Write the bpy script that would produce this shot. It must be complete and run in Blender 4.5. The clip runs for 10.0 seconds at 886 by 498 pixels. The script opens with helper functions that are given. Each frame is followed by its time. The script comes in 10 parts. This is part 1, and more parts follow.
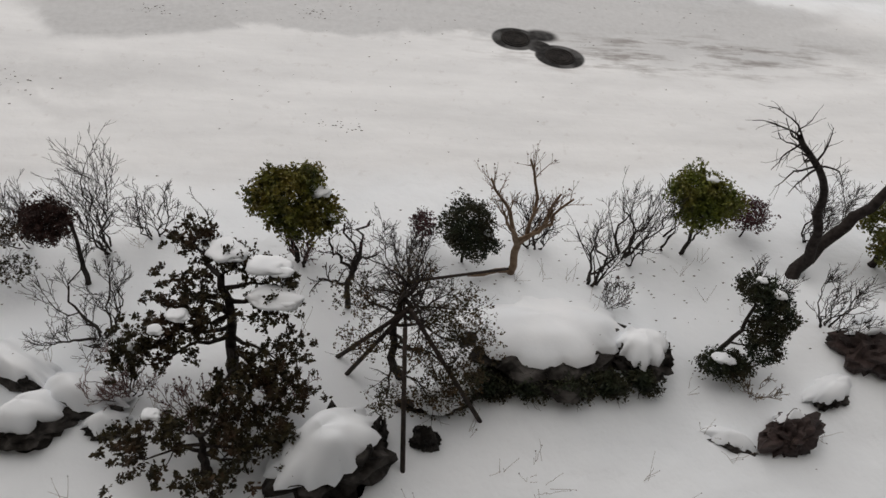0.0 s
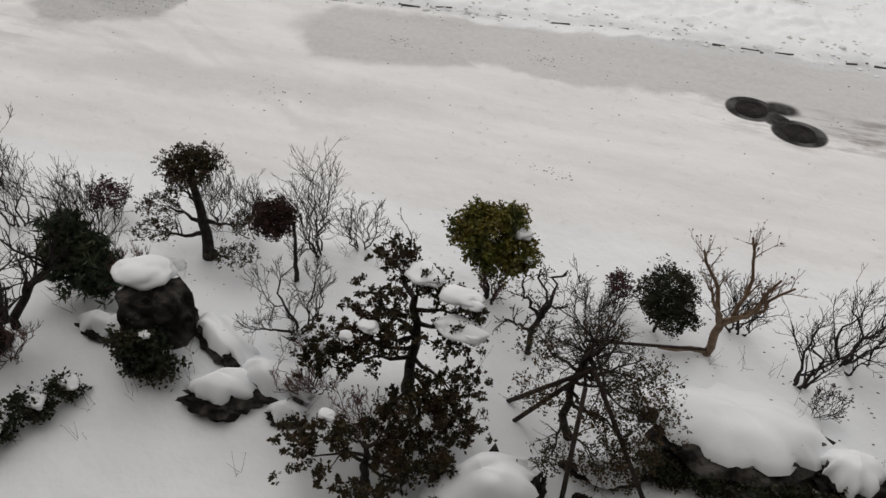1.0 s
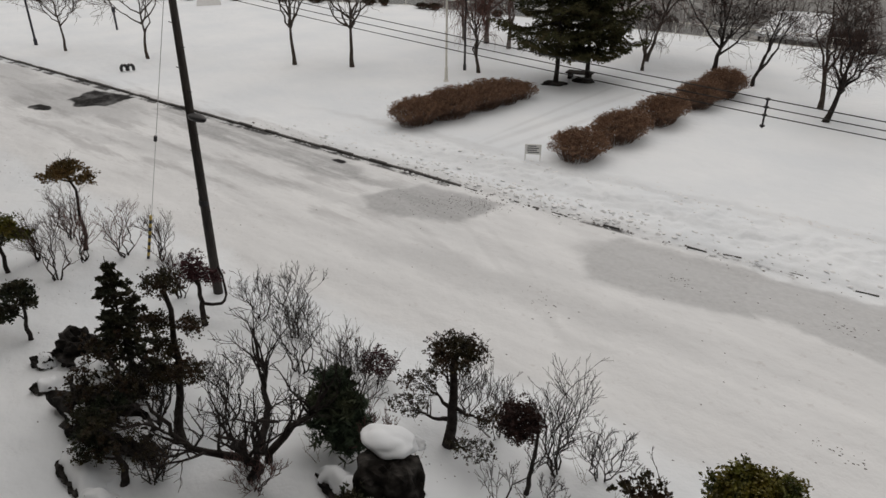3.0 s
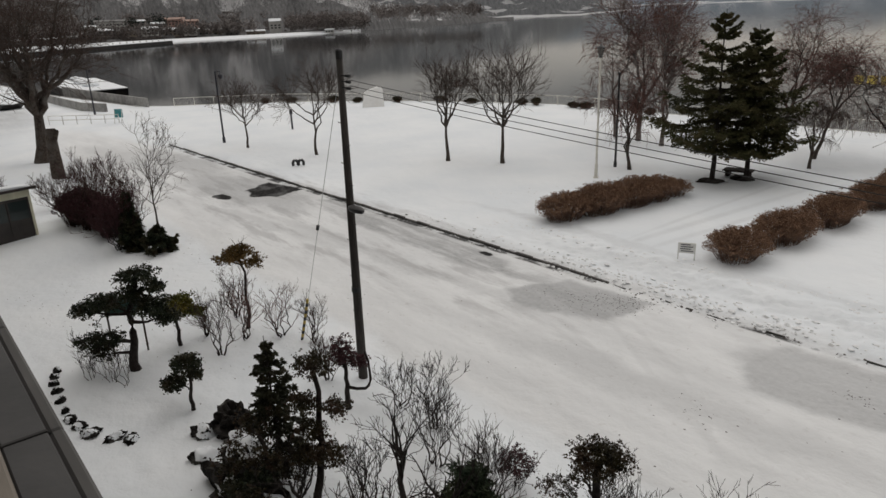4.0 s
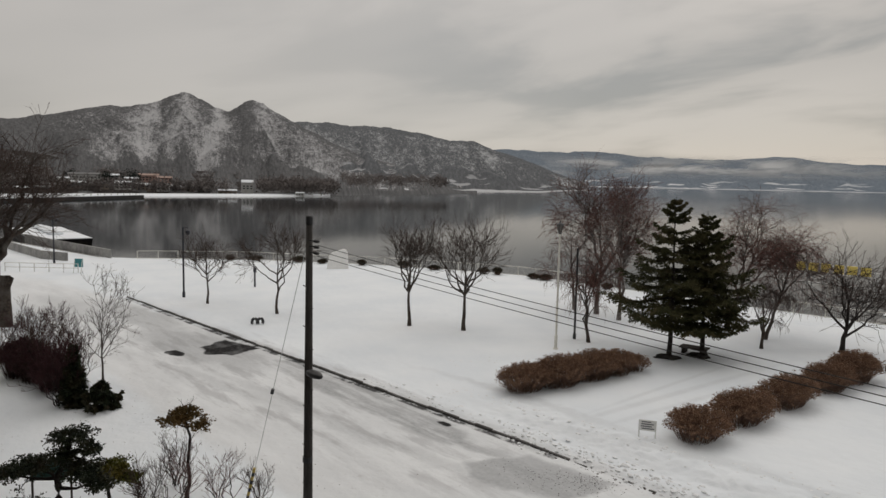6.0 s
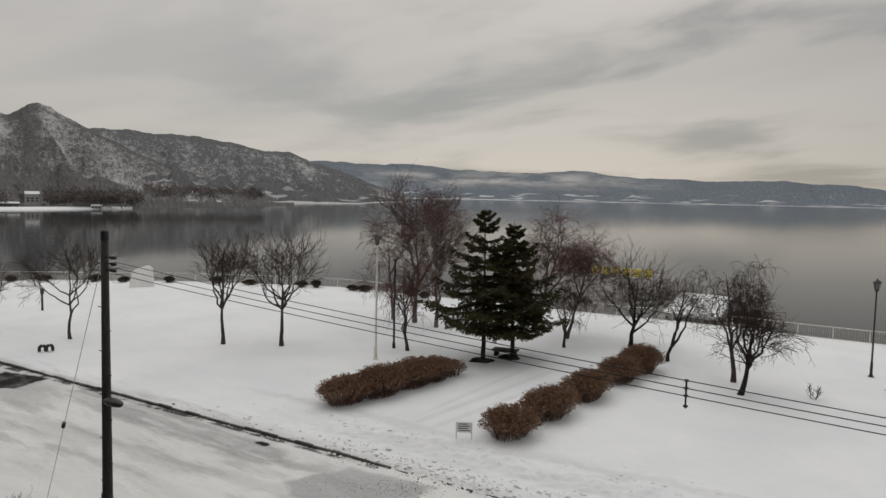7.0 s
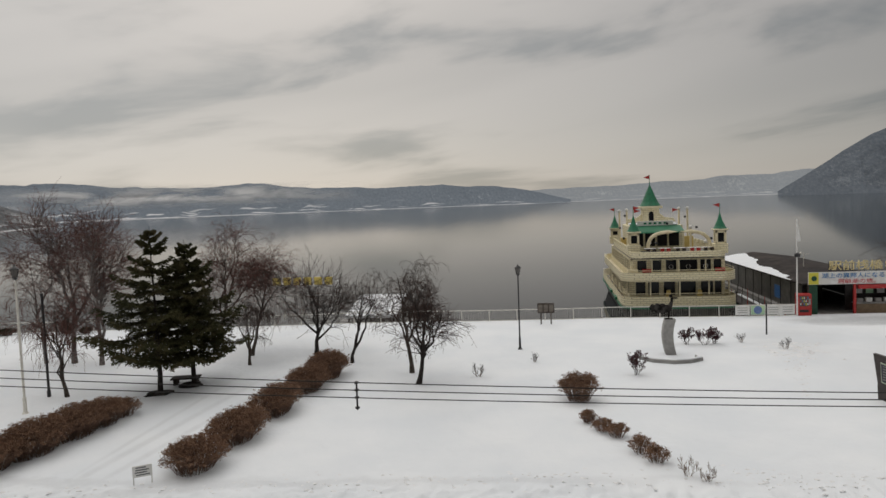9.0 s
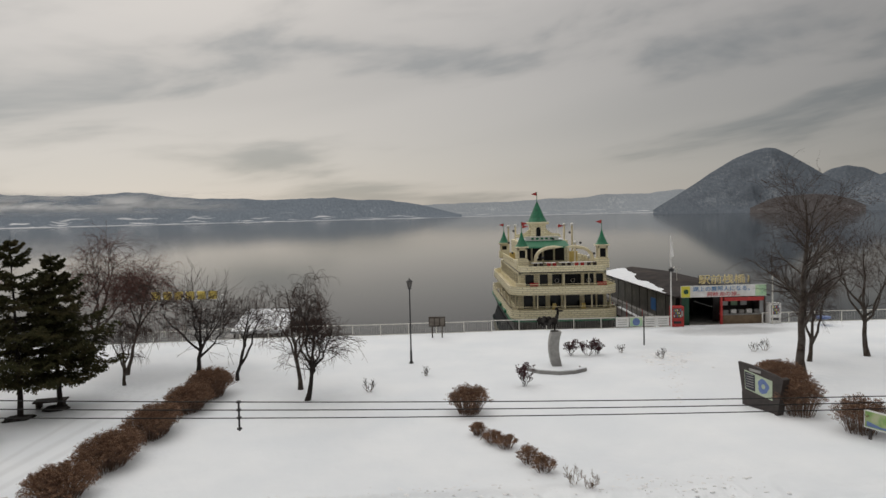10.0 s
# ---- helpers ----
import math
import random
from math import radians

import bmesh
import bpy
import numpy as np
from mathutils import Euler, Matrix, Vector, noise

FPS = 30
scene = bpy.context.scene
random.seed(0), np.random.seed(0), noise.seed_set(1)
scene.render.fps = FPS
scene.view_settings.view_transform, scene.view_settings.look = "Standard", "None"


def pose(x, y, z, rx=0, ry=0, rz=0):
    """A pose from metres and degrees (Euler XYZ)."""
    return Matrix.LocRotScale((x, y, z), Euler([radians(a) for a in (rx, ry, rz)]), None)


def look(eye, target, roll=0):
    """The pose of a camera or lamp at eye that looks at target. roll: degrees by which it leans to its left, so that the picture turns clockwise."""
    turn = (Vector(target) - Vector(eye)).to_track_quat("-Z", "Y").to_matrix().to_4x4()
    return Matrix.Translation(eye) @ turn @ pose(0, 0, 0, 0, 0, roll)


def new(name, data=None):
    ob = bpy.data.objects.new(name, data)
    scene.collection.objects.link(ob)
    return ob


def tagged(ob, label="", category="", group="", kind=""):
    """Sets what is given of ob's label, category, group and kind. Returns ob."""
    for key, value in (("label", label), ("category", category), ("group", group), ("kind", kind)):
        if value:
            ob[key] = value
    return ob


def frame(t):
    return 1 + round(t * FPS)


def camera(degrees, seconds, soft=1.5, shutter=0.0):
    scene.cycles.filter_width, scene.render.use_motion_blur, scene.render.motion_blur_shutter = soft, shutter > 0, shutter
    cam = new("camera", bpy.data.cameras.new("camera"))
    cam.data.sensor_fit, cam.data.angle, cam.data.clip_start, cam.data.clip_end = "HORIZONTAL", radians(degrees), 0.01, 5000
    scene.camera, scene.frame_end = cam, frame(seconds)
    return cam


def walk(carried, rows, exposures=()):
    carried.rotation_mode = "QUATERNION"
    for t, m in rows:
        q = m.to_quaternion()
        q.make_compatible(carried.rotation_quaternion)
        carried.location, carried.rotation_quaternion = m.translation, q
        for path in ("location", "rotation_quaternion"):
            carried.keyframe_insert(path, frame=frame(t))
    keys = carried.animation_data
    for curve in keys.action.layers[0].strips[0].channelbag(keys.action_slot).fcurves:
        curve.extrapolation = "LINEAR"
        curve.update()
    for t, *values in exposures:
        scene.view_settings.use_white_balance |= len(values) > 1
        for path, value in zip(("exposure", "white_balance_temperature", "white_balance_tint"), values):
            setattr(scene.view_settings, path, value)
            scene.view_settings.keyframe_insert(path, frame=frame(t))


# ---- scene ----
cam = camera(65.12, 10.0)
PATH = [
    (0, (0.353, -0.065, 10.819), (1.190, 6.668, 3.472), 7.79),
    (0.5, (0.327, 0.021, 10.748), (-0.634, 6.796, 3.455), 2.78),
    (1, (0.146, 0.011, 10.693), (-1.694, 6.859, 3.642), 2.49),
    (1.5, (0.060, 0.029, 10.674), (-3.192, 6.981, 4.264), 1.79),
    (2, (0.019, 0.039, 10.651), (-4.395, 6.870, 4.832), 1.26),
    (2.2, (-0.041, 0.038, 10.654), (-4.672, 6.906, 5.052), 1.18),
    (3.3, (-0.031, -0.193, 10.423), (-6.369, 6.370, 6.330), -0.75),
    (3.5, (-0.059, -0.187, 10.440), (-6.771, 6.164, 6.617), -1.78),
    (4, (-0.120, -0.136, 10.469), (-7.680, 5.534, 7.200), -1.99),
    (4.5, (-0.168, -0.073, 10.500), (-8.332, 5.012, 7.764), -1.20),
    (5, (-0.231, -0.033, 10.582), (-8.614, 5.058, 8.632), -0.60),
    (5.2, (-0.237, 0.023, 10.578), (-8.596, 5.273, 8.976), -0.55),
    (6.3, (-0.190, -0.189, 10.584), (-7.330, 6.762, 9.743), 1.67),
    (6.5, (-0.154, -0.181, 10.605), (-6.947, 7.116, 9.831), 1.46),
    (7, (-0.090, -0.125, 10.582), (-5.784, 8.060, 9.820), 1.22),
    (7.5, (-0.009, -0.005, 10.583), (-4.540, 8.875, 9.804), 0.03),
    (8, (0.026, 0.040, 10.571), (-3.337, 9.435, 9.915), -1.02),
    (8.5, (0.073, 0.123, 10.573), (-2.248, 9.828, 9.917), -1.95),
    (9, (0.111, 0.208, 10.577), (-1.441, 10.066, 9.937), -2.18),
    (9.5, (0.112, 0.261, 10.575), (-0.739, 10.208, 9.993), -1.26),
    (10, (0.107, 0.396, 10.542), (0.107, 10.385, 10.056), -1.32),
]
EXPOSURES = [(0, 0.19, 6600, 11.6), (1.0, 0.18, 6640, 11.4), (2.2, -0.04, 6660, 11.4), (4.5, -0.04, 6620, 9.8), (6.5, -0.08, 6620, 9.8), (10, 0.08, 6560, 9.8)]
walk(cam, [(t, look(e, g, r)) for t, e, g, r in PATH], EXPOSURES)

# ---- world and sun: thick winter cloud over a lake ----
ANG = radians(3.5)          # street, shore and facade run 3.5 degrees off the x axis
SUN_UP, SUN_TURN = radians(32), radians(-20)


def nodes_of(tree):
    tree.nodes.clear()
    return tree.nodes, tree.links


def build_world():
    w = bpy.data.worlds.new("overcast")
    scene.world = w
    w.use_nodes = True
    n, l = nodes_of(w.node_tree)
    out = n.new("ShaderNodeOutputWorld")
    bg = n.new("ShaderNodeBackground")
    bg2 = n.new("ShaderNodeBackground")
    add = n.new("ShaderNodeAddShader")
    sky = n.new("ShaderNodeTexSky")
    sky.sky_type = "NISHITA"
    sky.sun_disc = False
    sky.sun_elevation, sky.sun_rotation = SUN_UP, SUN_TURN
    l.new(sky.outputs[0], bg.inputs[0])
    bg.inputs[1].default_value = 0.007
    tc = n.new("ShaderNodeTexCoord")
    sep = n.new("ShaderNodeSeparateXYZ")
    l.new(tc.outputs["Generated"], sep.inputs[0])

    def m(op, a, b=None, clamp=False):
        q = n.new("ShaderNodeMath")
        q.operation, q.use_clamp = op, clamp
        for i, v in enumerate((a, b)):
            if v is None:
                continue
            if isinstance(v, (int, float)):
                q.inputs[i].default_value = v
            else:
                l.new(v, q.inputs[i])
        return q.outputs[0]
    up = m("MAXIMUM", sep.outputs[2], 0.0)
    # long streaks of lower cloud, slanting, that crowd together towards the horizon
    az = m("ARCTAN2", sep.outputs[0], sep.outputs[1])
    near = m("LOGARITHM", m("ADD", up, 0.12), math.e)

    def clouds(sx, sy, slant, detail, rough, twist, shift):
        com = n.new("ShaderNodeCombineXYZ")
        l.new(m("MULTIPLY", az, sx), com.inputs[0])
        l.new(m("SUBTRACT", m("MULTIPLY", near, sy), m("MULTIPLY", az, slant)), com.inputs[1])
        com.inputs[2].default_value = shift
        t = n.new("ShaderNodeTexNoise")
        t.inputs["Scale"].default_value, t.inputs["Detail"].default_value, t.inputs["Roughness"].default_value, t.inputs["Distortion"].default_value = 1.0, detail, rough, twist
        l.new(com.outputs[0], t.inputs["Vector"])
        return t.outputs[0]

    def span(v, a, b, c=0.0, d=1.0):
        r = n.new("ShaderNodeMapRange")
        r.interpolation_type = "SMOOTHSTEP"
        l.new(v, r.inputs[0])
        for q, w_ in enumerate((a, b, c, d)):
            r.inputs[q + 1].default_value = w_
        return r.outputs[0]
    veil = span(clouds(0.9, 1.3, 0.9, 3, 0.5, 0.3, 2.3), 0.36, 0.68)
    streak = span(clouds(*STREAK), 0.44, 0.66)
    # the deck breaks up more to the east
    broken = span(az, -1.2, -0.2, 0.3, 1.25)
    dark = m("ADD", m("MULTIPLY", veil, 0.45), m("MULTIPLY", m("MULTIPLY", streak, broken), 0.8), True)
    ramp = n.new("ShaderNodeValToRGB")
    e = ramp.color_ramp.elements
    e[0].position, e[0].color = 0.0, (0.568, 0.540, 0.510, 1)
    e[1].position, e[1].color = 1.0, (0.335, 0.337, 0.332, 1)
    e.new(0.42).color = (0.490, 0.470, 0.446, 1)
    l.new(dark, ramp.inputs[0])
    # brighter overhead, as under any thick cloud
    gain = m("SUBTRACT", m("ADD", m("MULTIPLY", m("POWER", up, 2.2), ZENITH), 1.0), m("MULTIPLY", up, 0.75))
    # lighter where the sun stands behind the cloud
    side = m("MAXIMUM", m("ADD", m("MULTIPLY", sep.outputs[0], -0.766), m("MULTIPLY", sep.outputs[1], 0.643)), 0.05)
    gain = m("MULTIPLY", gain, m("ADD", m("MULTIPLY", side, SIDE), 1.38 - SIDE))
    vm = n.new("ShaderNodeVectorMath")
    vm.operation = "SCALE"
    l.new(ramp.outputs[0], vm.inputs[0])
    l.new(gain, vm.inputs["Scale"])
    l.new(vm.outputs[0], bg2.inputs[0])
    bg2.inputs[1].default_value = CLOUD
    l.new(bg.outputs[0], add.inputs[0]); l.new(bg2.outputs[0], add.inputs[1])
    l.new(add.outputs[0], out.inputs[0])


ZENITH, SIDE, CLOUD = 4.9, 0.80, 0.70
STREAK = (3.1, 3.3, 1.5, 5, 0.50, 0.25, 7.7)
build_world()
sun = new("sun", bpy.data.lights.new("sun", "SUN"))
sun.data.energy, sun.data.angle, sun.data.color = 0.3, radians(25), (1.0, 0.95, 0.9)
sun.matrix_world = look((math.sin(SUN_TURN) * 50, math.cos(SUN_TURN) * 50, math.tan(SUN_UP) * 50), (0, 0, 0))


# ---- materials ----
def surf(name, c1, c2, scale=4.0, c3=None, scale2=0.6, rough=0.8, bump=0.0, bscale=None, metal=0.0, rand=0.0, stretch=(1, 1, 1), lo=0.35, hi=0.65, spec=0.5, bdist=0.02):
    """Two or three colours mixed by noise at two scales, with a fine relief."""
    mt = bpy.data.materials.new(name)
    mt.use_nodes = True
    n, l = nodes_of(mt.node_tree)
    out, bs = n.new("ShaderNodeOutputMaterial"), n.new("ShaderNodeBsdfPrincipled")
    l.new(bs.outputs[0], out.inputs[0])
    tc, mp = n.new("ShaderNodeTexCoord"), n.new("ShaderNodeMapping")
    mp.inputs["Scale"].default_value = stretch
    l.new(tc.outputs["Object"], mp.inputs[0])

    def noi(s, d=4.0):
        t = n.new("ShaderNodeTexNoise")
        t.inputs["Scale"].default_value, t.inputs["Detail"].default_value = s, d
        l.new(mp.outputs[0], t.inputs["Vector"])
        return t.outputs[0]

    def mixc(f, a, b):
        x = n.new("ShaderNodeMix")
        x.data_type = "RGBA"
        if isinstance(f, float):
            x.inputs[0].default_value = f
        else:
            l.new(f, x.inputs[0])
        for i, v in ((6, a), (7, b)):
            if isinstance(v, tuple):
                x.inputs[i].default_value = (*v, 1)
            else:
                l.new(v, x.inputs[i])
        return x.outputs[2]

    def rng(v, a, b, c=0.0, d=1.0):
        r = n.new("ShaderNodeMapRange")
        l.new(v, r.inputs[0])
        for i, q in enumerate((a, b, c, d)):
            r.inputs[i + 1].default_value = q
        return r.outputs[0]
    col = mixc(rng(noi(scale), lo, hi), c1, c2)
    if c3:
        col = mixc(rng(noi(scale2, 3.0), 0.45, 0.7), col, c3)
    if rand:
        inf = n.new("ShaderNodeObjectInfo")
        hs = n.new("ShaderNodeHueSaturation")
        l.new(rng(inf.outputs["Random"], 0, 1, 1 - rand, 1 + rand), hs.inputs["Value"])
        l.new(col, hs.inputs["Color"])
        col = hs.outputs[0]
    l.new(col, bs.inputs["Base Color"])
    bs.inputs["Roughness"].default_value, bs.inputs["Metallic"].default_value = rough, metal
    bs.inputs["Specular IOR Level"].default_value = spec
    if bump:
        b = n.new("ShaderNodeBump")
        b.inputs["Strength"].default_value, b.inputs["Distance"].default_value = bump, bdist
        l.new(noi(bscale or scale * 3, 6.0), b.inputs["Height"])
        l.new(b.outputs[0], bs.inputs["Normal"])
    return mt


M_SNOW = surf("snow", (0.77, 0.805, 0.845), (0.832, 0.858, 0.888), 1.2, rough=0.75, bump=0.35, bscale=5, spec=0.25)
M_BARK = surf("bark_dark", (0.018, 0.014, 0.013), (0.042, 0.035, 0.032), 9, rough=0.9, bump=0.8, bscale=30, spec=0.2)
M_BARK2 = surf("bark_grey", (0.038, 0.029, 0.024), (0.088, 0.070, 0.058), 7, (0.115, 0.105, 0.095), 1.5, spec=0.2, rough=0.9, bump=0.8, bscale=24)
M_BARK_TAN = surf("bark_tan", (0.12, 0.075, 0.045), (0.22, 0.15, 0.095), 8, rough=0.85, bump=0.6, bscale=24)
M_BIRCH = surf("bark_birch", (0.26, 0.23, 0.21), (0.070, 0.052, 0.046), 5, (0.045, 0.035, 0.033), 1.2, rough=0.8, bump=0.5, bscale=20, stretch=(1, 1, 2.5))
M_TWIG = surf("twig_brown", (0.040, 0.025, 0.021), (0.078, 0.050, 0.042), 6, rough=0.9, spec=0.2)
M_TWIG_BIRCH = surf("twig_birch", (0.098, 0.047, 0.040), (0.165, 0.086, 0.074), 4, rough=0.9, spec=0.2)
M_TWIG_RED = surf("twig_red", (0.095, 0.050, 0.045), (0.165, 0.092, 0.084), 4, rough=0.9)
M_LEAF_DARK = surf("leaf_dark", (0.010, 0.016, 0.010), (0.028, 0.036, 0.016), 7, (0.045, 0.035, 0.018), 2, rough=0.55, spec=0.2)
M_LEAF_GREEN = surf("leaf_green", (0.034, 0.046, 0.006), (0.115, 0.118, 0.014), 4, (0.16, 0.120, 0.020), 1.6, rough=0.45, spec=0.3)
M_LEAF_LIME = surf("leaf_lime", (0.050, 0.078, 0.008), (0.135, 0.155, 0.02), 4, (0.13, 0.11, 0.022), 1.6, rough=0.45, spec=0.3)
M_LEAF_OLIVE = surf("leaf_olive", (0.014, 0.013, 0.006), (0.046, 0.037, 0.015), 6, (0.05, 0.027, 0.016), 2, rough=0.5, spec=0.2)
M_LEAF_MAROON = surf("leaf_maroon", (0.035, 0.013, 0.016), (0.08, 0.03, 0.034), 7, rough=0.6, spec=0.2)
M_NEEDLE_BROWN = surf("needle_browning", (0.024, 0.024, 0.012), (0.060, 0.044, 0.022), 5, (0.085, 0.050, 0.024), 2, rough=0.7, spec=0.2)
M_LEAF_DARKRED = surf("leaf_dark_red", (0.020, 0.011, 0.010), (0.050, 0.024, 0.020), 7, rough=0.6, spec=0.2)
M_LEAF_RUST = surf("leaf_rust", (0.10, 0.055, 0.022), (0.055, 0.045, 0.018), 5, (0.16, 0.10, 0.035), 2, rough=0.7)
M_NEEDLE = surf("needle", (0.022, 0.036, 0.022), (0.055, 0.078, 0.046), 5, (0.08, 0.085, 0.045), 1.5, rough=0.6, spec=0.2)
M_NEEDLE_DARK = surf("needle_dark", (0.018, 0.022, 0.012), (0.042, 0.046, 0.024), 5, (0.05, 0.042, 0.022), 1.5, rough=0.6, spec=0.2)
M_SPRUCE = surf("spruce_needle", (0.034, 0.038, 0.016), (0.074, 0.074, 0.032), 2.5, (0.10, 0.082, 0.040), 0.9, rough=0.8, spec=0.12)
M_HEDGE_STEM = surf("dry_stem", (0.12, 0.074, 0.055), (0.24, 0.16, 0.12), 4, rough=0.9, spec=0.2)
M_HEDGE = surf("dry_leaf", (0.13, 0.078, 0.052), (0.25, 0.155, 0.105), 3.5, (0.10, 0.06, 0.043), 1.1, rough=0.85, spec=0.2)
M_HEDGE_HEAD = surf("dry_flower_head", (0.15, 0.085, 0.055), (0.31, 0.19, 0.125), 5, rough=0.9, spec=0.2)
M_ROCK = surf("rock_dark", (0.006, 0.0055, 0.005), (0.020, 0.017, 0.015), 5.5, (0.075, 0.070, 0.066), 2.6, spec=0.15, rough=0.9, bump=1.0, bscale=9, bdist=0.05)
M_ROCK_RED = surf("rock_red", (0.02, 0.011, 0.010), (0.045, 0.027, 0.024), 3.5, (0.014, 0.011, 0.011), 1.2, rough=0.75, bump=1.0, bscale=9, bdist=0.05)
M_STAKE = surf("stake_wood", (0.022, 0.016, 0.014), (0.045, 0.034, 0.029), 5, rough=0.85, bump=0.6, stretch=(4, 4, 0.7), spec=0.2)
M_POLE = surf("pole_wood", (0.022, 0.018, 0.016), (0.045, 0.038, 0.033), 5, rough=0.8, bump=0.6, stretch=(5, 5, 0.5))
M_BLACK = surf("black_metal", (0.012, 0.012, 0.014), (0.025, 0.025, 0.028), 6, rough=0.45)
M_NAVY = surf("navy_metal", (0.010, 0.012, 0.022), (0.02, 0.023, 0.038), 6, rough=0.45)
M_PALE_METAL = surf("pale_metal", (0.66, 0.64, 0.58), (0.76, 0.74, 0.68), 5, rough=0.6, metal=0.0)
M_STEEL = surf("galvanised_steel", (0.38, 0.39, 0.40), (0.52, 0.53, 0.54), 8, rough=0.45, metal=0.5)
M_WHITE = surf("white_paint", (0.72, 0.72, 0.70), (0.80, 0.80, 0.79), 3, (0.62, 0.60, 0.56), 0.8, rough=0.5)
M_CONC = surf("concrete", (0.27, 0.265, 0.255), (0.36, 0.355, 0.34), 3, (0.2, 0.195, 0.19), 0.7, rough=0.9, bump=0.4)
M_KERB = surf("kerb_wet", (0.045, 0.043, 0.042), (0.11, 0.105, 0.10), 3, (0.025, 0.024, 0.024), 0.9, rough=0.7, bump=0.4, rand=0.3)
M_WIRE = surf("cable", (0.012, 0.012, 0.012), (0.02, 0.02, 0.02), 3, rough=0.6)


from mathutils.bvhtree import BVHTree


# ---- building blocks ----
def rot(a):
    c, s = math.cos(a), math.sin(a)
    return np.array([[c, -s, 0], [s, c, 0], [0, 0, 1.0]])


def mesh_from(name, verts, faces, smooth=False):
    me = bpy.data.meshes.new(name)
    me.from_pydata(verts.tolist() if isinstance(verts, np.ndarray) else verts, [], faces.tolist() if isinstance(faces, np.ndarray) else faces)
    if smooth:
        me.shade_smooth()
    me.update()
    return me


def thing(name, label, category, at=(0, 0, 0), turn=0.0, group="", kind=""):
    ob = new(name)
    ob.empty_display_size = 0.2
    ob.matrix_basis = pose(*at, rz=turn)
    return tagged(ob, label, category, group, kind)


def put(name, me, material, parent=None, label="", category="", group="", kind=""):
    if material is not None and not me.materials:
        me.materials.append(material)
    ob = new(name, me)
    if parent is not None:
        ob.parent = parent
    return tagged(ob, label, category, group, kind)


class Kit:
    """Collects boxes, rods and plates into one mesh."""

    def __init__(self):
        self.v, self.f = [], []

    def add(self, verts, faces):
        k = len(self.v)
        self.v += [tuple(map(float, p)) for p in verts]
        self.f += [tuple(int(i) + k for i in q) for q in faces]
        return self

    def box(self, c, s, a=0.0, b=0.01):
        """A box with chamfered edges."""
        h = np.array(s) / 2.0
        b = min(b, h.min() * 0.45)
        vs, ix = [], {}
        for sx in (-1, 1):
            for sy in (-1, 1):
                for sz in (-1, 1):
                    for ax in range(3):
                        p = np.array([sx, sy, sz]) * (h - b)
                        p[ax] += (sx, sy, sz)[ax] * b
                        ix[sx, sy, sz, ax] = len(vs)
                        vs.append(p)
        fs = []
        for ax in range(3):
            u, w = [(1, 2), (2, 0), (0, 1)][ax]
            for sg in (-1, 1):
                q = []
                for su, sw in ((-1, -1), (1, -1), (1, 1), (-1, 1)):
                    k = [0, 0, 0]
                    k[ax], k[u], k[w] = sg, su, sw
                    q.append(ix[(*k, ax)])
                fs.append(q if sg > 0 else q[::-1])
        for ax in range(3):
            u, w = [(1, 2), (2, 0), (0, 1)][ax]
            for su in (-1, 1):
                for sw in (-1, 1):
                    k1, k2 = [0, 0, 0], [0, 0, 0]
                    k1[ax], k1[u], k1[w] = -1, su, sw
                    k2[ax], k2[u], k2[w] = 1, su, sw
                    q = [ix[(*k1, u)], ix[(*k2, u)], ix[(*k2, w)], ix[(*k1, w)]]
                    fs.append(q if su * sw < 0 else q[::-1])
        for sx in (-1, 1):
            for sy in (-1, 1):
                for sz in (-1, 1):
                    q = [ix[sx, sy, sz, 0], ix[sx, sy, sz, 1], ix[sx, sy, sz, 2]]
                    fs.append(q if sx * sy * sz > 0 else q[::-1])
        vs = np.array(vs) @ rot(a).T + np.array(c)
        return self.add(vs, fs)

    def rod(self, p, q, r0, r1=None, n=8):
        r1 = r0 if r1 is None else r1
        p, q = np.array(p, float), np.array(q, float)
        d = (q - p) / (np.linalg.norm(q - p) + 1e-9)
        u = np.cross(d, (0, 0, 1.0) if abs(d[2]) < 0.95 else (1.0, 0, 0))
        u /= np.linalg.norm(u)
        w = np.cross(d, u)
        a = np.arange(n) * 2 * np.pi / n
        ring = np.cos(a)[:, None] * u + np.sin(a)[:, None] * w
        vs = np.vstack([p + ring * r0, q + ring * r1])
        fs = [(i, (i + 1) % n, n + (i + 1) % n, n + i) for i in range(n)]
        fs += [tuple(range(n))[::-1], tuple(range(n, 2 * n))]
        return self.add(vs, fs)

    def lathe(self, prof, c=(0, 0, 0), n=14):
        """Turned shape from (radius, height) pairs."""
        a = np.arange(n) * 2 * np.pi / n
        vs, m = [], len(prof)
        for r, z in prof:
            vs += [(c[0] + r * x, c[1] + r * y, c[2] + z) for x, y in zip(np.cos(a), np.sin(a))]
        fs = [(j * n + i, j * n + (i + 1) % n, (j + 1) * n + (i + 1) % n, (j + 1) * n + i) for j in range(m - 1) for i in range(n)]
        fs += [tuple(range(n))[::-1], tuple(range((m - 1) * n, m * n))]
        return self.add(vs, fs)

    def prism(self, poly, z0, z1):
        """An upright prism over a counter-clockwise outline."""
        n = len(poly)
        vs = [(x, y, z0) for x, y in poly] + [(x, y, z1) for x, y in poly]
        fs = [(i, (i + 1) % n, n + (i + 1) % n, n + i) for i in range(n)] + [tuple(range(n))[::-1], tuple(range(n, 2 * n))]
        return self.add(vs, fs)

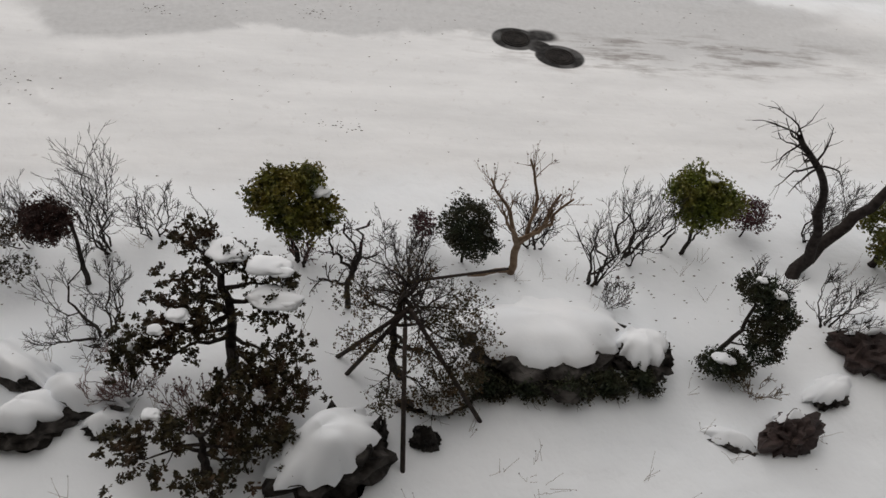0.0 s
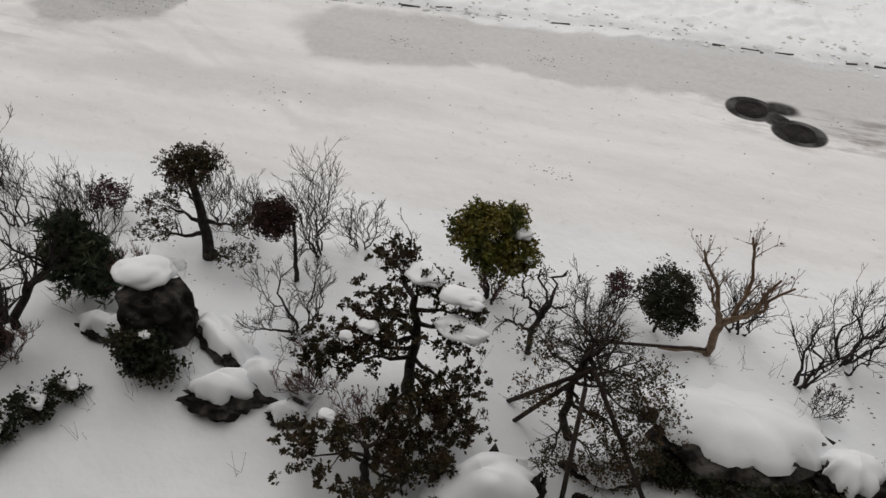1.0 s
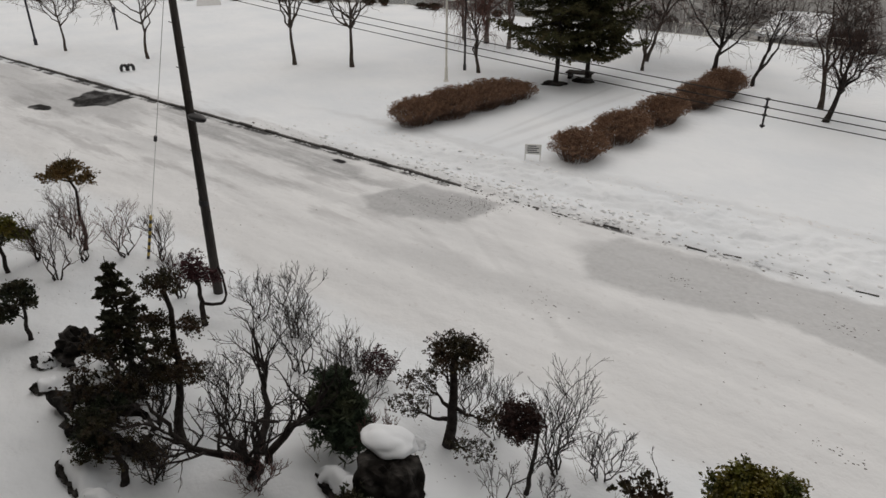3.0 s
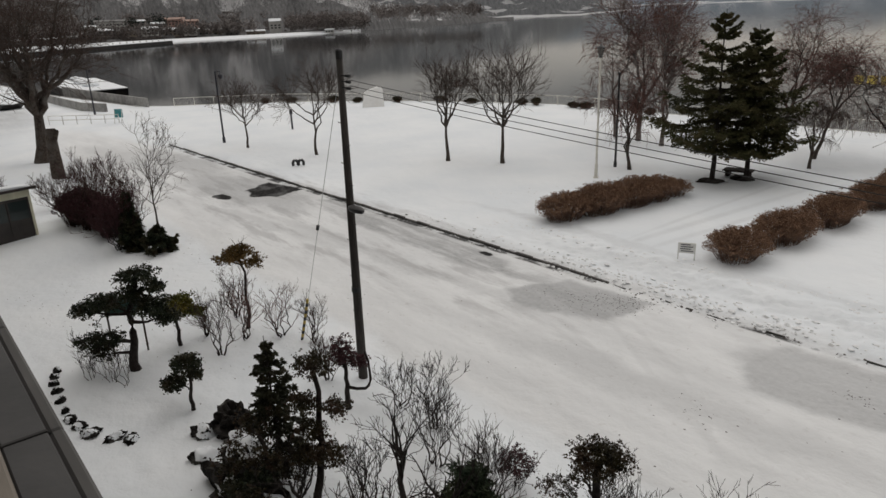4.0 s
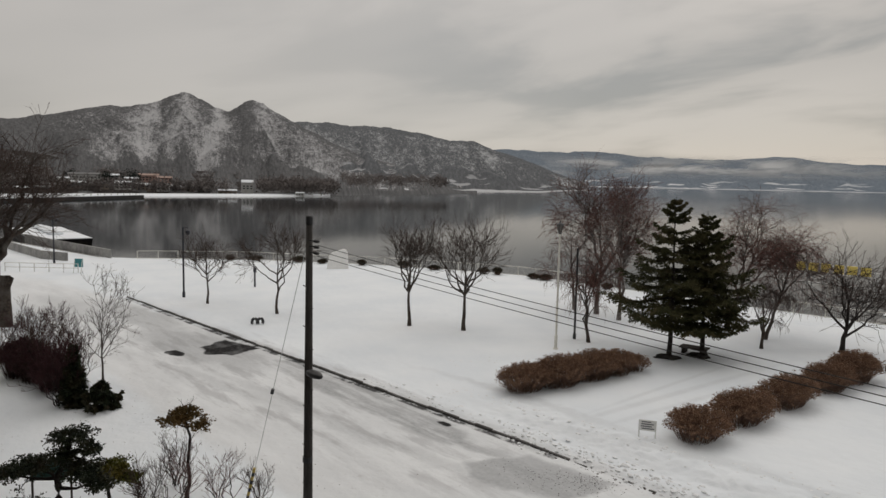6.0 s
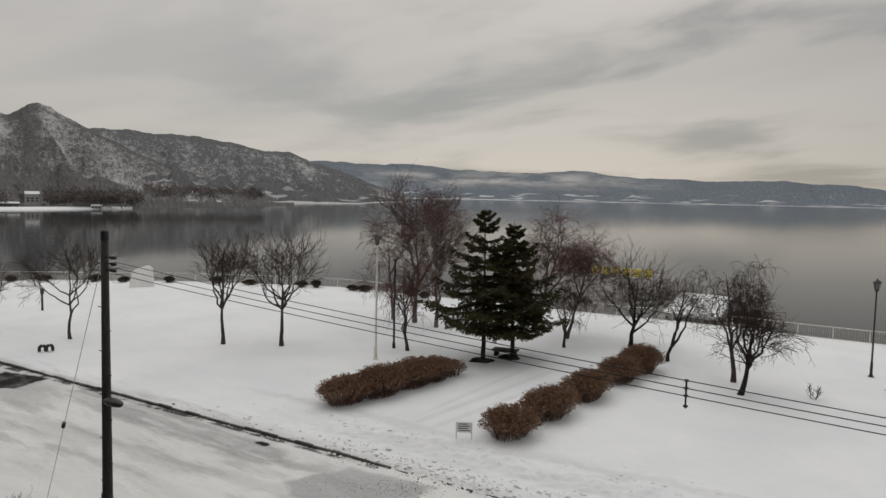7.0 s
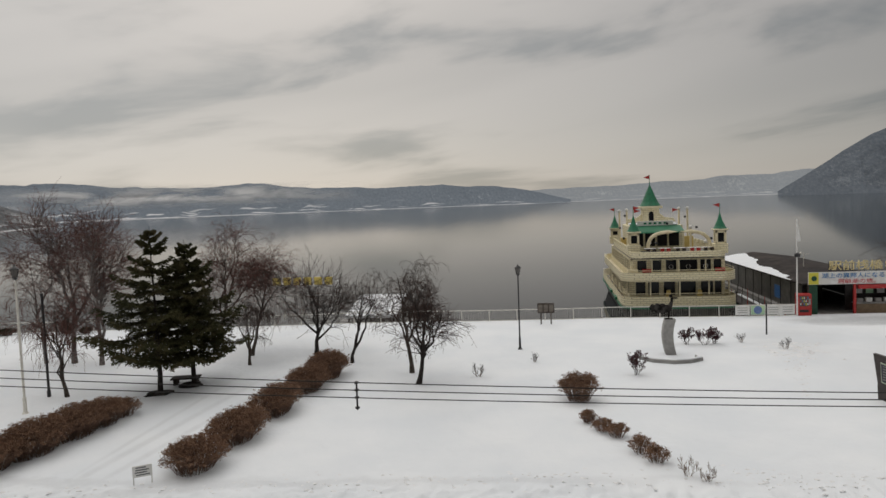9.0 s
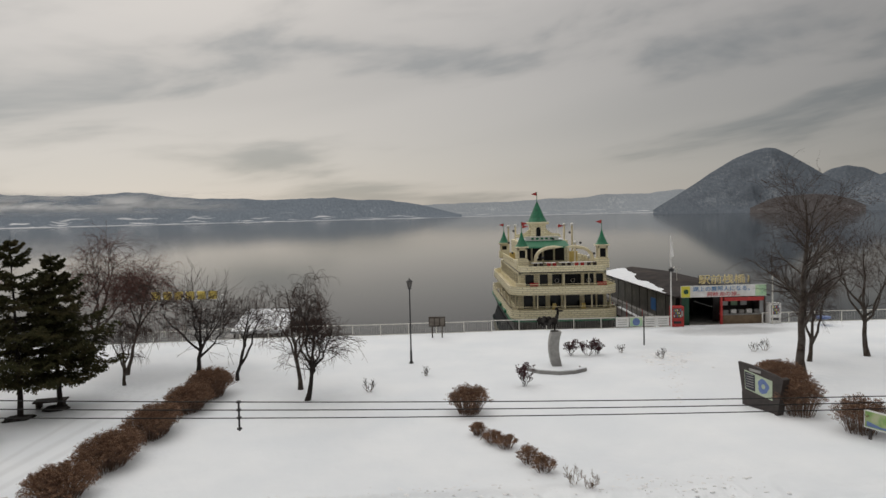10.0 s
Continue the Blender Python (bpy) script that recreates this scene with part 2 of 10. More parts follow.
    def slab(self, poly, axis, a, b):
        """An outline in the plane across one axis ('x' or 'y'), given as (along, z), made thick from a to b."""
        n = len(poly)
        mk = (lambda s, p: (s, p[0], p[1])) if axis == "x" else (lambda s, p: (p[0], s, p[1]))
        vs = [mk(a, p) for p in poly] + [mk(b, p) for p in poly]
        fs = [(i, (i + 1) % n, n + (i + 1) % n, n + i) for i in range(n)] + [tuple(range(n))[::-1], tuple(range(n, 2 * n))]
        return self.add(vs, fs)

    def mesh(self, name, smooth=False):
        me = mesh_from(name, self.v, self.f, smooth)
        bm = bmesh.new()
        bm.from_mesh(me)
        bmesh.ops.recalc_face_normals(bm, faces=bm.faces)
        bm.to_mesh(me)
        bm.free()
        return me

    def part(self, name, material, parent, label="", smooth=False):
        return put(name, self.mesh(name, smooth), material, parent, label)


def hash2(i, j, seed):
    h = (i.astype(np.int64) * 374761393 + j.astype(np.int64) * 668265263 + seed * 974634777) & 0x7FFFFFFF
    h = (h ^ (h >> 13)) * 1274126177 & 0x7FFFFFFF
    return ((h ^ (h >> 16)) & 0xFFFF) / 65535.0


def vnoise(x, y, seed=0):
    i, j = np.floor(x), np.floor(y)
    u, v = x - i, y - j
    u, v = u * u * (3 - 2 * u), v * v * (3 - 2 * v)
    a, b, c, d = hash2(i, j, seed), hash2(i + 1, j, seed), hash2(i, j + 1, seed), hash2(i + 1, j + 1, seed)
    return (a * (1 - u) + b * u) * (1 - v) + (c * (1 - u) + d * u) * v


def fbm(x, y, octaves=4, seed=0, gain=0.5):
    t, a, n = 0.0, 1.0, 0.0
    for k in range(octaves):
        t = t + a * (vnoise(x * 2 ** k + 17.3 * k, y * 2 ** k - 9.1 * k, seed + k) - 0.5)
        n += a
        a *= gain
    return t / n * 2


def smooth01(x):
    x = np.clip(x, 0, 1)
    return x * x * (3 - 2 * x)


# ---- the lie of the land ----
WATER = -1.3
SHORE_X = [-420, -160, -122, -95, -92, -84, -70, -54, -17, 14, 40, 90, 420]
SHORE_Y = [6, 13, 17.5, 23.0, 26, 38, 49, 57.0, 61.0, 62.2, 63.4, 66.5, 90]


def shore(x):
    return np.interp(x, SHORE_X, SHORE_Y)


def kerb_y(x):
    return np.interp(x, [-62, -40, -28, -12, 0, 12, 40], [17.4, 18.8, 19.6, 20.6, 21.9, 22.4, 23.6])


MOUNDS = [(-0.2, 5.3, 1.7, 0.25), (3.2, 7.3, 2.2, 0.45), (5.0, 7.4, 1.4, 0.3), (-2.4, 6.0, 2.6, 0.3), (-6.8, 6.6, 1.8, 0.4), (-5.0, 6.2, 2.0, 0.3), (9.4, 7.4, 1.8, 0.35), (7.2, 7.2, 1.6, 0.2),
          (-14.6, 5.2, 2.2, 0.3), (-9.8, 5.4, 2.2, 0.25), (-21.2, 4.0, 2.6, 0.15), (-38, 6.5, 5.0, 0.35), (-57, 4.0, 9.0, 0.6), (15, 46.0, 4.0, 0.18)]


def ground_z(x, y):
    x, y = np.asarray(x, float), np.asarray(y, float)
    z = 0.05 * fbm(x * 0.13, y * 0.13, 3, 5) + 0.018 * fbm(x * 0.9, y * 0.9, 3, 9)
    ky = kerb_y(x)
    d = y - ky
    left = smooth01((x + 75) / 12)
    z = z + left * 0.10 * smooth01((d + 0.05) / 0.3)
    bank = np.exp(-((d - 0.9) / 0.7) ** 2) * left
    z = z + bank * (0.06 + 0.13 * np.clip(fbm(x * 1.7, y * 1.7, 4, 21, 0.65), -0.4, 1))
    tread = np.exp(-((d - 2.4) / 1.5) ** 2) * smooth01((x + 26) / 6)
    z = z + tread * 0.20 * fbm(x * 3.1, y * 3.1, 3, 31, 0.75)
    lane = smooth01((y - 11.0) / 1.0) * smooth01((-0.2 - d) / 0.8)
    z = z + lane * 0.010 * fbm((x * math.cos(ANG) + y * math.sin(ANG)) * 0.22, (y * math.cos(ANG) - x * math.sin(ANG)) * 2.6, 3, 13)
    garden = smooth01((10.6 - y) / 1.5) * smooth01((x + 27) / 3)
    z = z + garden * (0.10 + 0.05 * fbm(x * 0.6, y * 0.6, 3, 3) + 0.035 * fbm(x * 2.2, y * 2.2, 3, 57, 0.6))
    for mx, my, r, h in MOUNDS:
        z = z + h * np.exp(-((x - mx) ** 2 + (y - my) ** 2) / (r * r * 0.55))
    return z


def gz(x, y):
    return float(ground_z(x, y))


def ellipse_mask(n, l, vec, c, half, turn, soft):
    mp = n.new("ShaderNodeMapping")
    mp.vector_type = "TEXTURE"
    mp.inputs["Location"].default_value = (*c, 0)
    mp.inputs["Rotation"].default_value = (0, 0, radians(turn))
    mp.inputs["Scale"].default_value = (*half, 1000)
    l.new(vec, mp.inputs[0])
    ln = n.new("ShaderNodeVectorMath")
    ln.operation = "LENGTH"
    l.new(mp.outputs[0], ln.inputs[0])
    r = n.new("ShaderNodeMapRange")
    r.interpolation_type = "SMOOTHSTEP"
    l.new(ln.outputs["Value"], r.inputs[0])
    for i, q in enumerate((1 - soft, 1 + soft, 1.0, 0.0)):
        r.inputs[i + 1].default_value = q
    return r.outputs[0]


def poly_mask(n, l, vec, pts, soft):
    """1 inside a convex outline of ground points, falling to 0 over soft metres round its edge."""
    c = np.mean(pts, 0)
    far = None
    for (xa, ya), (xb, yb) in zip(pts, pts[1:] + pts[:1]):
        q = np.array((yb - ya, xa - xb)) / math.hypot(xb - xa, yb - ya)
        if np.dot(q, c - (xa, ya)) > 0:
            q = -q
        dp = n.new("ShaderNodeVectorMath")
        dp.operation = "DOT_PRODUCT"
        l.new(vec, dp.inputs[0])
        dp.inputs[1].default_value = (q[0], q[1], 0)
        sb = n.new("ShaderNodeMath")
        sb.operation = "SUBTRACT"
        l.new(dp.outputs["Value"], sb.inputs[0])
        sb.inputs[1].default_value = float(q[0] * xa + q[1] * ya)
        if far is None:
            far = sb.outputs[0]
        else:
            mx = n.new("ShaderNodeMath")
            mx.operation = "MAXIMUM"
            l.new(far, mx.inputs[0]); l.new(sb.outputs[0], mx.inputs[1])
            far = mx.outputs[0]
    r = n.new("ShaderNodeMapRange")
    r.interpolation_type = "SMOOTHSTEP"
    l.new(far, r.inputs[0])
    for i, q in enumerate((-soft, soft, 1.0, 0.0)):
        r.inputs[i + 1].default_value = q
    return r.outputs[0]


def ground_material():
    """Fresh snow, trodden road snow, grey ice sheets and melted wet spots, each with an edge of its own."""
    mt = bpy.data.materials.new("snow_ground")
    mt.use_nodes = True
    n, l = nodes_of(mt.node_tree)
    out, bs = n.new("ShaderNodeOutputMaterial"), n.new("ShaderNodeBsdfPrincipled")
    l.new(bs.outputs[0], out.inputs[0])
    tc = n.new("ShaderNodeTexCoord")
    obj = tc.outputs["Object"]

    def noi(s, d=4.0, vec=None, ro=0.5):
        t = n.new("ShaderNodeTexNoise")
        t.inputs["Scale"].default_value, t.inputs["Detail"].default_value, t.inputs["Roughness"].default_value = s, d, ro
        l.new(vec or obj, t.inputs["Vector"])
        return t

    def m(op, a, b, clamp=True):
        q = n.new("ShaderNodeMath")
        q.operation, q.use_clamp = op, clamp
        for i, v in enumerate((a, b)):
            if isinstance(v, (int, float)):
                q.inputs[i].default_value = v
            else:
                l.new(v, q.inputs[i])
        return q.outputs[0]

    def rng(v, a, b, c=0.0, d=1.0):
        r = n.new("ShaderNodeMapRange")
        l.new(v, r.inputs[0])
        for i, q in enumerate((a, b, c, d)):
            r.inputs[i + 1].default_value = q
        return r.outputs[0]

    def mixc(f, a, b):
        x = n.new("ShaderNodeMix")
        x.data_type = "RGBA"
        l.new(f, x.inputs[0])
        for i, v in ((6, a), (7, b)):
            if isinstance(v, tuple):
                x.inputs[i].default_value = (*v, 1)
            else:
                l.new(v, x.inputs[i])
        return x.outputs[2]
    # wandering edges
    wob = noi(0.55, 5.0)
    vs = n.new("ShaderNodeVectorMath")
    vs.operation = "MULTIPLY_ADD"
    l.new(wob.outputs["Color"], vs.inputs[0])
    vs.inputs[1].default_value, vs.inputs[2].default_value = (3.0, 2.0, 0), (-1.5, -1.0, 0)
    va = n.new("ShaderNodeVectorMath")
    l.new(obj, va.inputs[0]); l.new(vs.outputs[0], va.inputs[1])
    warped = va.outputs[0]
    # streaks along the street
    mp = n.new("ShaderNodeMapping")
    mp.inputs["Rotation"].default_value = (0, 0, -ANG)
    mp.inputs["Scale"].default_value = (0.20, 1.0, 1)
    l.new(obj, mp.inputs[0])
    streak = noi(0.8, 6.0, mp.outputs[0], 0.62).outputs[0]
    fine = noi(6.0, 5.0).outputs[0]
    broad = noi(0.22, 4.0).outputs[0]
    road = ellipse_mask(n, l, warped, (-20, 15.4), (60, 5.0), 3.5, 0.12)
    snow = mixc(rng(broad, 0.35, 0.65), (0.762, 0.80, 0.84), (0.825, 0.855, 0.885))
    packed = mixc(rng(streak, 0.38, 0.66), (0.785, 0.795, 0.805), (0.66, 0.668, 0.678))
    col = mixc(m("MULTIPLY", road, 0.8), snow, packed)
    dirt = m("MULTIPLY", m("MULTIPLY", road, rng(noi(2.6, 6.0, None, 0.65).outputs[0], 0.60, 0.74)), 0.28)
    col = mixc(dirt, col, (0.30, 0.26, 0.24))
    # half-melted, refrozen mottling on the far stretch of the road
    mott = m("MULTIPLY", ellipse_mask(n, l, warped, (-36, 15.6), (22, 4.4), 4, 0.25), rng(noi(1.1, 6.0, mp.outputs[0], 0.62).outputs[0], 0.50, 0.62, 0.0, 0.55))
    col = mixc(mott, col, (0.43, 0.43, 0.44))
    ice = 0.0
    for c, h, tr, soft, k in (((2.5, 20.1), (12.6, 1.75), 5, 0.10, 0.66), ((-19.0, 18.5), (2.5, 0.35), 4, 0.5, 0.6), ((-13.6, 15.7), (2.3, 0.13), -20, 0.6, 0.18), ((10, 19.4), (7, 1.6), 2, 0.35, 0.6),
                              ((-42, 15.8), (6.5, 2.3), 8, 0.35, 0.75), ((-54, 15.6), (8, 1.6), 4, 0.3, 0.55), ((-60, 12.5), (7, 1.4), 4, 0.4, 0.3), ((-102, 3.0), (19, 9), 6, 0.4, 0.75), ((24.3, 59.4), (5.2, 1.9), 2, 0.4, 0.75), ((-10.5, 15.0), (6, 0.8), 8, 0.5, 0.35), ((-18.6, 30.5), (0.22, 9.5), -3, 0.7, 0.22), ((-17.4, 31.0), (0.2, 9.5), -4, 0.7, 0.2), ((-19.6, 33), (0.15, 7), 2, 0.7, 0.2), ((-16, 23.6), (5, 0.4), 20, 0.6, 0.25), ((-8, 25.2), (14, 0.35), 4, 0.6, 0.22), ((-14, 22.6), (9, 0.6), 4, 0.6, 0.22), ((16.5, 52), (3.0, 6.0), -20, 0.5, 0.2), ((-11.6, 16.0), (3.6, 0.13), -32, 0.6, 0.16), ((-10.6, 16.3), (3.6, 0.13), -30, 0.6, 0.14), ((-9.5, 14.6), (3.0, 0.3), -20, 0.7, 0.25), ((-26, 15.4), (9, 0.5), 6, 0.6, 0.4), ((-34, 13.6), (8, 0.4), 9, 0.6, 0.35), ((-22, 24.2), (7, 0.35), 4, 0.7, 0.3)):
        e = m("MULTIPLY", ellipse_mask(n, l, obj if min(h) < 0.25 else warped, c, h, tr, soft), k)
        ice = m("MAXIMUM", ice, e) if not isinstance(ice, float) else e
    small = warped_small(n, l, obj)
    for pts, soft, k in (([(-18.9, 17.0), (-17.8, 19.4), (-14.1, 19.9), (-14.3, 17.6), (-16.2, 16.6), (-17.7, 16.1)], 0.24, 0.92),
                         ([(-9.6, 18.0), (-9.9, 19.0), (-9.3, 20.3), (-5.0, 20.8), (-4.0, 18.0), (-6.5, 17.3), (-8.65, 16.95)], 0.28, 0.70)):
        ice = m("MAXIMUM", ice, m("MULTIPLY", poly_mask(n, l, small, pts, soft), k))
    # a strip along the kerb that has thawed through in places
    strip = poly_mask(n, l, small, [(-37, 17.7), (-36, 18.9), (-22, 19.5), (-19.8, 18.2), (-20.5, 17.6), (-30.5, 17.1)], 0.35)
    ice = m("MAXIMUM", ice, m("MULTIPLY", strip, rng(noi(1.5, 5.0, mp.outputs[0], 0.6).outputs[0], 0.40, 0.56, 0.40, 1.0)))
    icy = m("MULTIPLY", ice, rng(streak, 0.30, 0.70, 1.0, 0.55))
    col = mixc(icy, col, mixc(rng(fine, 0.3, 0.7), (0.315, 0.322, 0.332), (0.415, 0.422, 0.432)))
    wet = 0.0
    for c, h, tr, soft in (((3.96, 18.47), (0.72, 0.62), 0, 0.06), ((5.2, 17.68), (0.74, 0.62), 0, 0.06), ((4.6, 18.15), (0.62, 0.34), -30, 0.12), ((4.75, 18.75), (0.5, 0.35), 0, 0.3), ((-41.3, 14.0), (0.85, 0.42), 5, 0.12), ((-22.5, 19.0), (0.5, 0.22), 10, 0.2)):
        e = ellipse_mask(n, l, obj if h[0] < 0.8 and c[0] > 0 else warped_small(n, l, obj), c, h, tr, soft)
        wet = m("MAXIMUM", wet, e) if not isinstance(wet, float) else e
    wet = m("MAXIMUM", wet, poly_mask(n, l, small, [(-41.9, 15.8), (-43.0, 17.8), (-39.5, 18.6), (-39.0, 16.5), (-40.2, 15.3)], 0.14))
    wet = m("MULTIPLY", wet, rng(noi(0.9, 5.0).outputs[0], 0.35, 0.55, 0.82, 1.0))
    # meltwater in the gutter, broken by snow
    gut = None
    for (xa, ya), (xb, yb), wd in (((-62, 17.4), (-40, 18.8), 0.55), ((-40, 18.8), (-28, 19.6), 0.45), ((-28, 19.6), (-17, 20.25), 0.4), ((-13, 20.5), (-4, 21.4), 0.25)):
        e = poly_mask(n, l, obj, [(xa, ya - wd), (xa, ya), (xb, yb), (xb, yb - wd)], 0.08)
        gut = e if gut is None else m("MAXIMUM", gut, e)
    wet = m("MAXIMUM", wet, m("MULTIPLY", gut, rng(noi(0.8, 6.0, None, 0.65).outputs[0], 0.47, 0.56, 0.12, 0.9)))
    smear = m("MULTIPLY", ellipse_mask(n, l, warped, (9.0, 18.2), (5.5, 1.0), 3, 0.6), rng(noi(2.6, 6.0, mp.outputs[0], 0.65).outputs[0], 0.48, 0.62, 0.0, 0.7))
    col = mixc(smear, col, (0.2, 0.18, 0.17))
    col = mixc(wet, col, mixc(rng(fine, 0.35, 0.65), (0.024, 0.024, 0.025), (0.048, 0.047, 0.047)))
    l.new(col, bs.inputs["Base Color"])
    ro = rng(m("MAXIMUM", wet, m("MULTIPLY", icy, 0.8)), 0, 1, 0.8, 0.62)
    l.new(ro, bs.inputs["Roughness"])
    bs.inputs["Specular IOR Level"].default_value = 0.0
    b1, b2 = n.new("ShaderNodeBump"), n.new("ShaderNodeBump")
    b1.inputs["Strength"].default_value, b1.inputs["Distance"].default_value = 0.55, 0.11
    l.new(noi(1.8, 6.0).outputs[0], b1.inputs["Height"])
    b2.inputs["Strength"].default_value, b2.inputs["Distance"].default_value = 0.3, 0.02
    l.new(noi(14.0, 4.0).outputs[0], b2.inputs["Height"])
    l.new(b1.outputs[0], b2.inputs["Normal"])
    l.new(b2.outputs[0], bs.inputs["Normal"])
    return mt


def warped_small(n, l, obj):
    t = n.new("ShaderNodeTexNoise")
    t.inputs["Scale"].default_value = 1.2
    l.new(obj, t.inputs["Vector"])
    vs = n.new("ShaderNodeVectorMath")
    vs.operation = "MULTIPLY_ADD"
    l.new(t.outputs["Color"], vs.inputs[0])
    vs.inputs[1].default_value, vs.inputs[2].default_value = (0.8, 0.6, 0), (-0.4, -0.3, 0)
    va = n.new("ShaderNodeVectorMath")
    l.new(obj, va.inputs[0]); l.new(vs.outputs[0], va.inputs[1])
    return va.outputs[0]


def build_ground():
    xs = np.concatenate([np.linspace(-420, -70, 60)[:-1], np.linspace(-70, -24, 130)[:-1], np.linspace(-24, 13, 270)[:-1], np.linspace(13, 40, 60)[:-1], np.linspace(40, 420, 30)])
    rows = np.concatenate([np.linspace(-60, -1, 8)[:-1], np.linspace(-1, 12, 105)[:-1], np.linspace(12, 25, 90)[:-1]])
    far = np.linspace(0, 1, 75)
    Y = np.array([np.concatenate([np.minimum(rows, shore(x) - 8 + rows * 0.02), np.linspace(max(min(25, shore(x) - 7.4), -50), shore(x), 75)]) for x in xs])
    X = np.repeat(xs[:, None], Y.shape[1], 1)
    Z = ground_z(X, Y)
    nx, ny = X.shape
    v = np.stack([X, Y, Z], -1).reshape(-1, 3)
    i, j = np.meshgrid(np.arange(nx - 1), np.arange(ny - 1), indexing="ij")
    a = (i * ny + j).ravel()
    f = np.stack([a, a + ny, a + ny + 1, a + 1], 1)
    ob = put("ground", mesh_from("ground", v, f, True), ground_material())
    tagged(ob, "snow-covered ground with packed road snow and grey ice", "ground", "", "structure")
    # the quay that the ground ends on
    q = Kit()
    sx = np.array(sorted(set(np.linspace(-420, 420, 90).tolist() + [float(x) for x in SHORE_X])))
    for a, b in zip(sx[:-1], sx[1:]):
        pa, pb = (a, shore(a)), (b, shore(b))
        q.add([(*pa, -3), (*pb, -3), (pb[0], pb[1] + 0.35, -3), (pa[0], pa[1] + 0.35, -3), (*pa, 0.02), (*pb, 0.02), (pb[0], pb[1] + 0.35, 0.02), (pa[0], pa[1] + 0.35, 0.02)],
              [(0, 1, 5, 4), (1, 2, 6, 5), (2, 3, 7, 6), (3, 0, 4, 7), (4, 5, 6, 7)])
    tagged(put("quay_wall", q.mesh("quay_wall"), M_CONC), "grey concrete quay wall along the lake", "quay", "", "structure")


build_ground()


def build_water():
    mt = bpy.data.materials.new("lake_water")
    mt.use_nodes = True
    n, l = nodes_of(mt.node_tree)
    out, bs = n.new("ShaderNodeOutputMaterial"), n.new("ShaderNodeBsdfPrincipled")
    l.new(bs.outputs[0], out.inputs[0])
    bs.inputs["Base Color"].default_value = (0.018, 0.022, 0.026, 1)
    bs.inputs["Roughness"].default_value, bs.inputs["IOR"].default_value = 0.06, 1.33
    bs.inputs["Specular IOR Level"].default_value = 0.08
    tc, mp, no, b = n.new("ShaderNodeTexCoord"), n.new("ShaderNodeMapping"), n.new("ShaderNodeTexNoise"), n.new("ShaderNodeBump")
    mp.inputs["Scale"].default_value = (0.5, 1.0, 1)
    l.new(tc.outputs["Object"], mp.inputs[0]); l.new(mp.outputs[0], no.inputs["Vector"])
    no.inputs["Scale"].default_value, no.inputs["Detail"].default_value = 1.3, 4
    b.inputs["Strength"].default_value, b.inputs["Distance"].default_value = 0.10, 0.05
    l.new(no.outputs[0], b.inputs["Height"]); l.new(b.outputs[0], bs.inputs["Normal"])
    me = mesh_from("water", [(-5200, -4000, WATER), (5200, -4000, WATER), (5200, 5600, WATER), (-5200, 5600, WATER)], [(0, 1, 2, 3)])
    tagged(put("water", me, mt), "still dark grey lake water", "lake", "", "structure")


build_water()


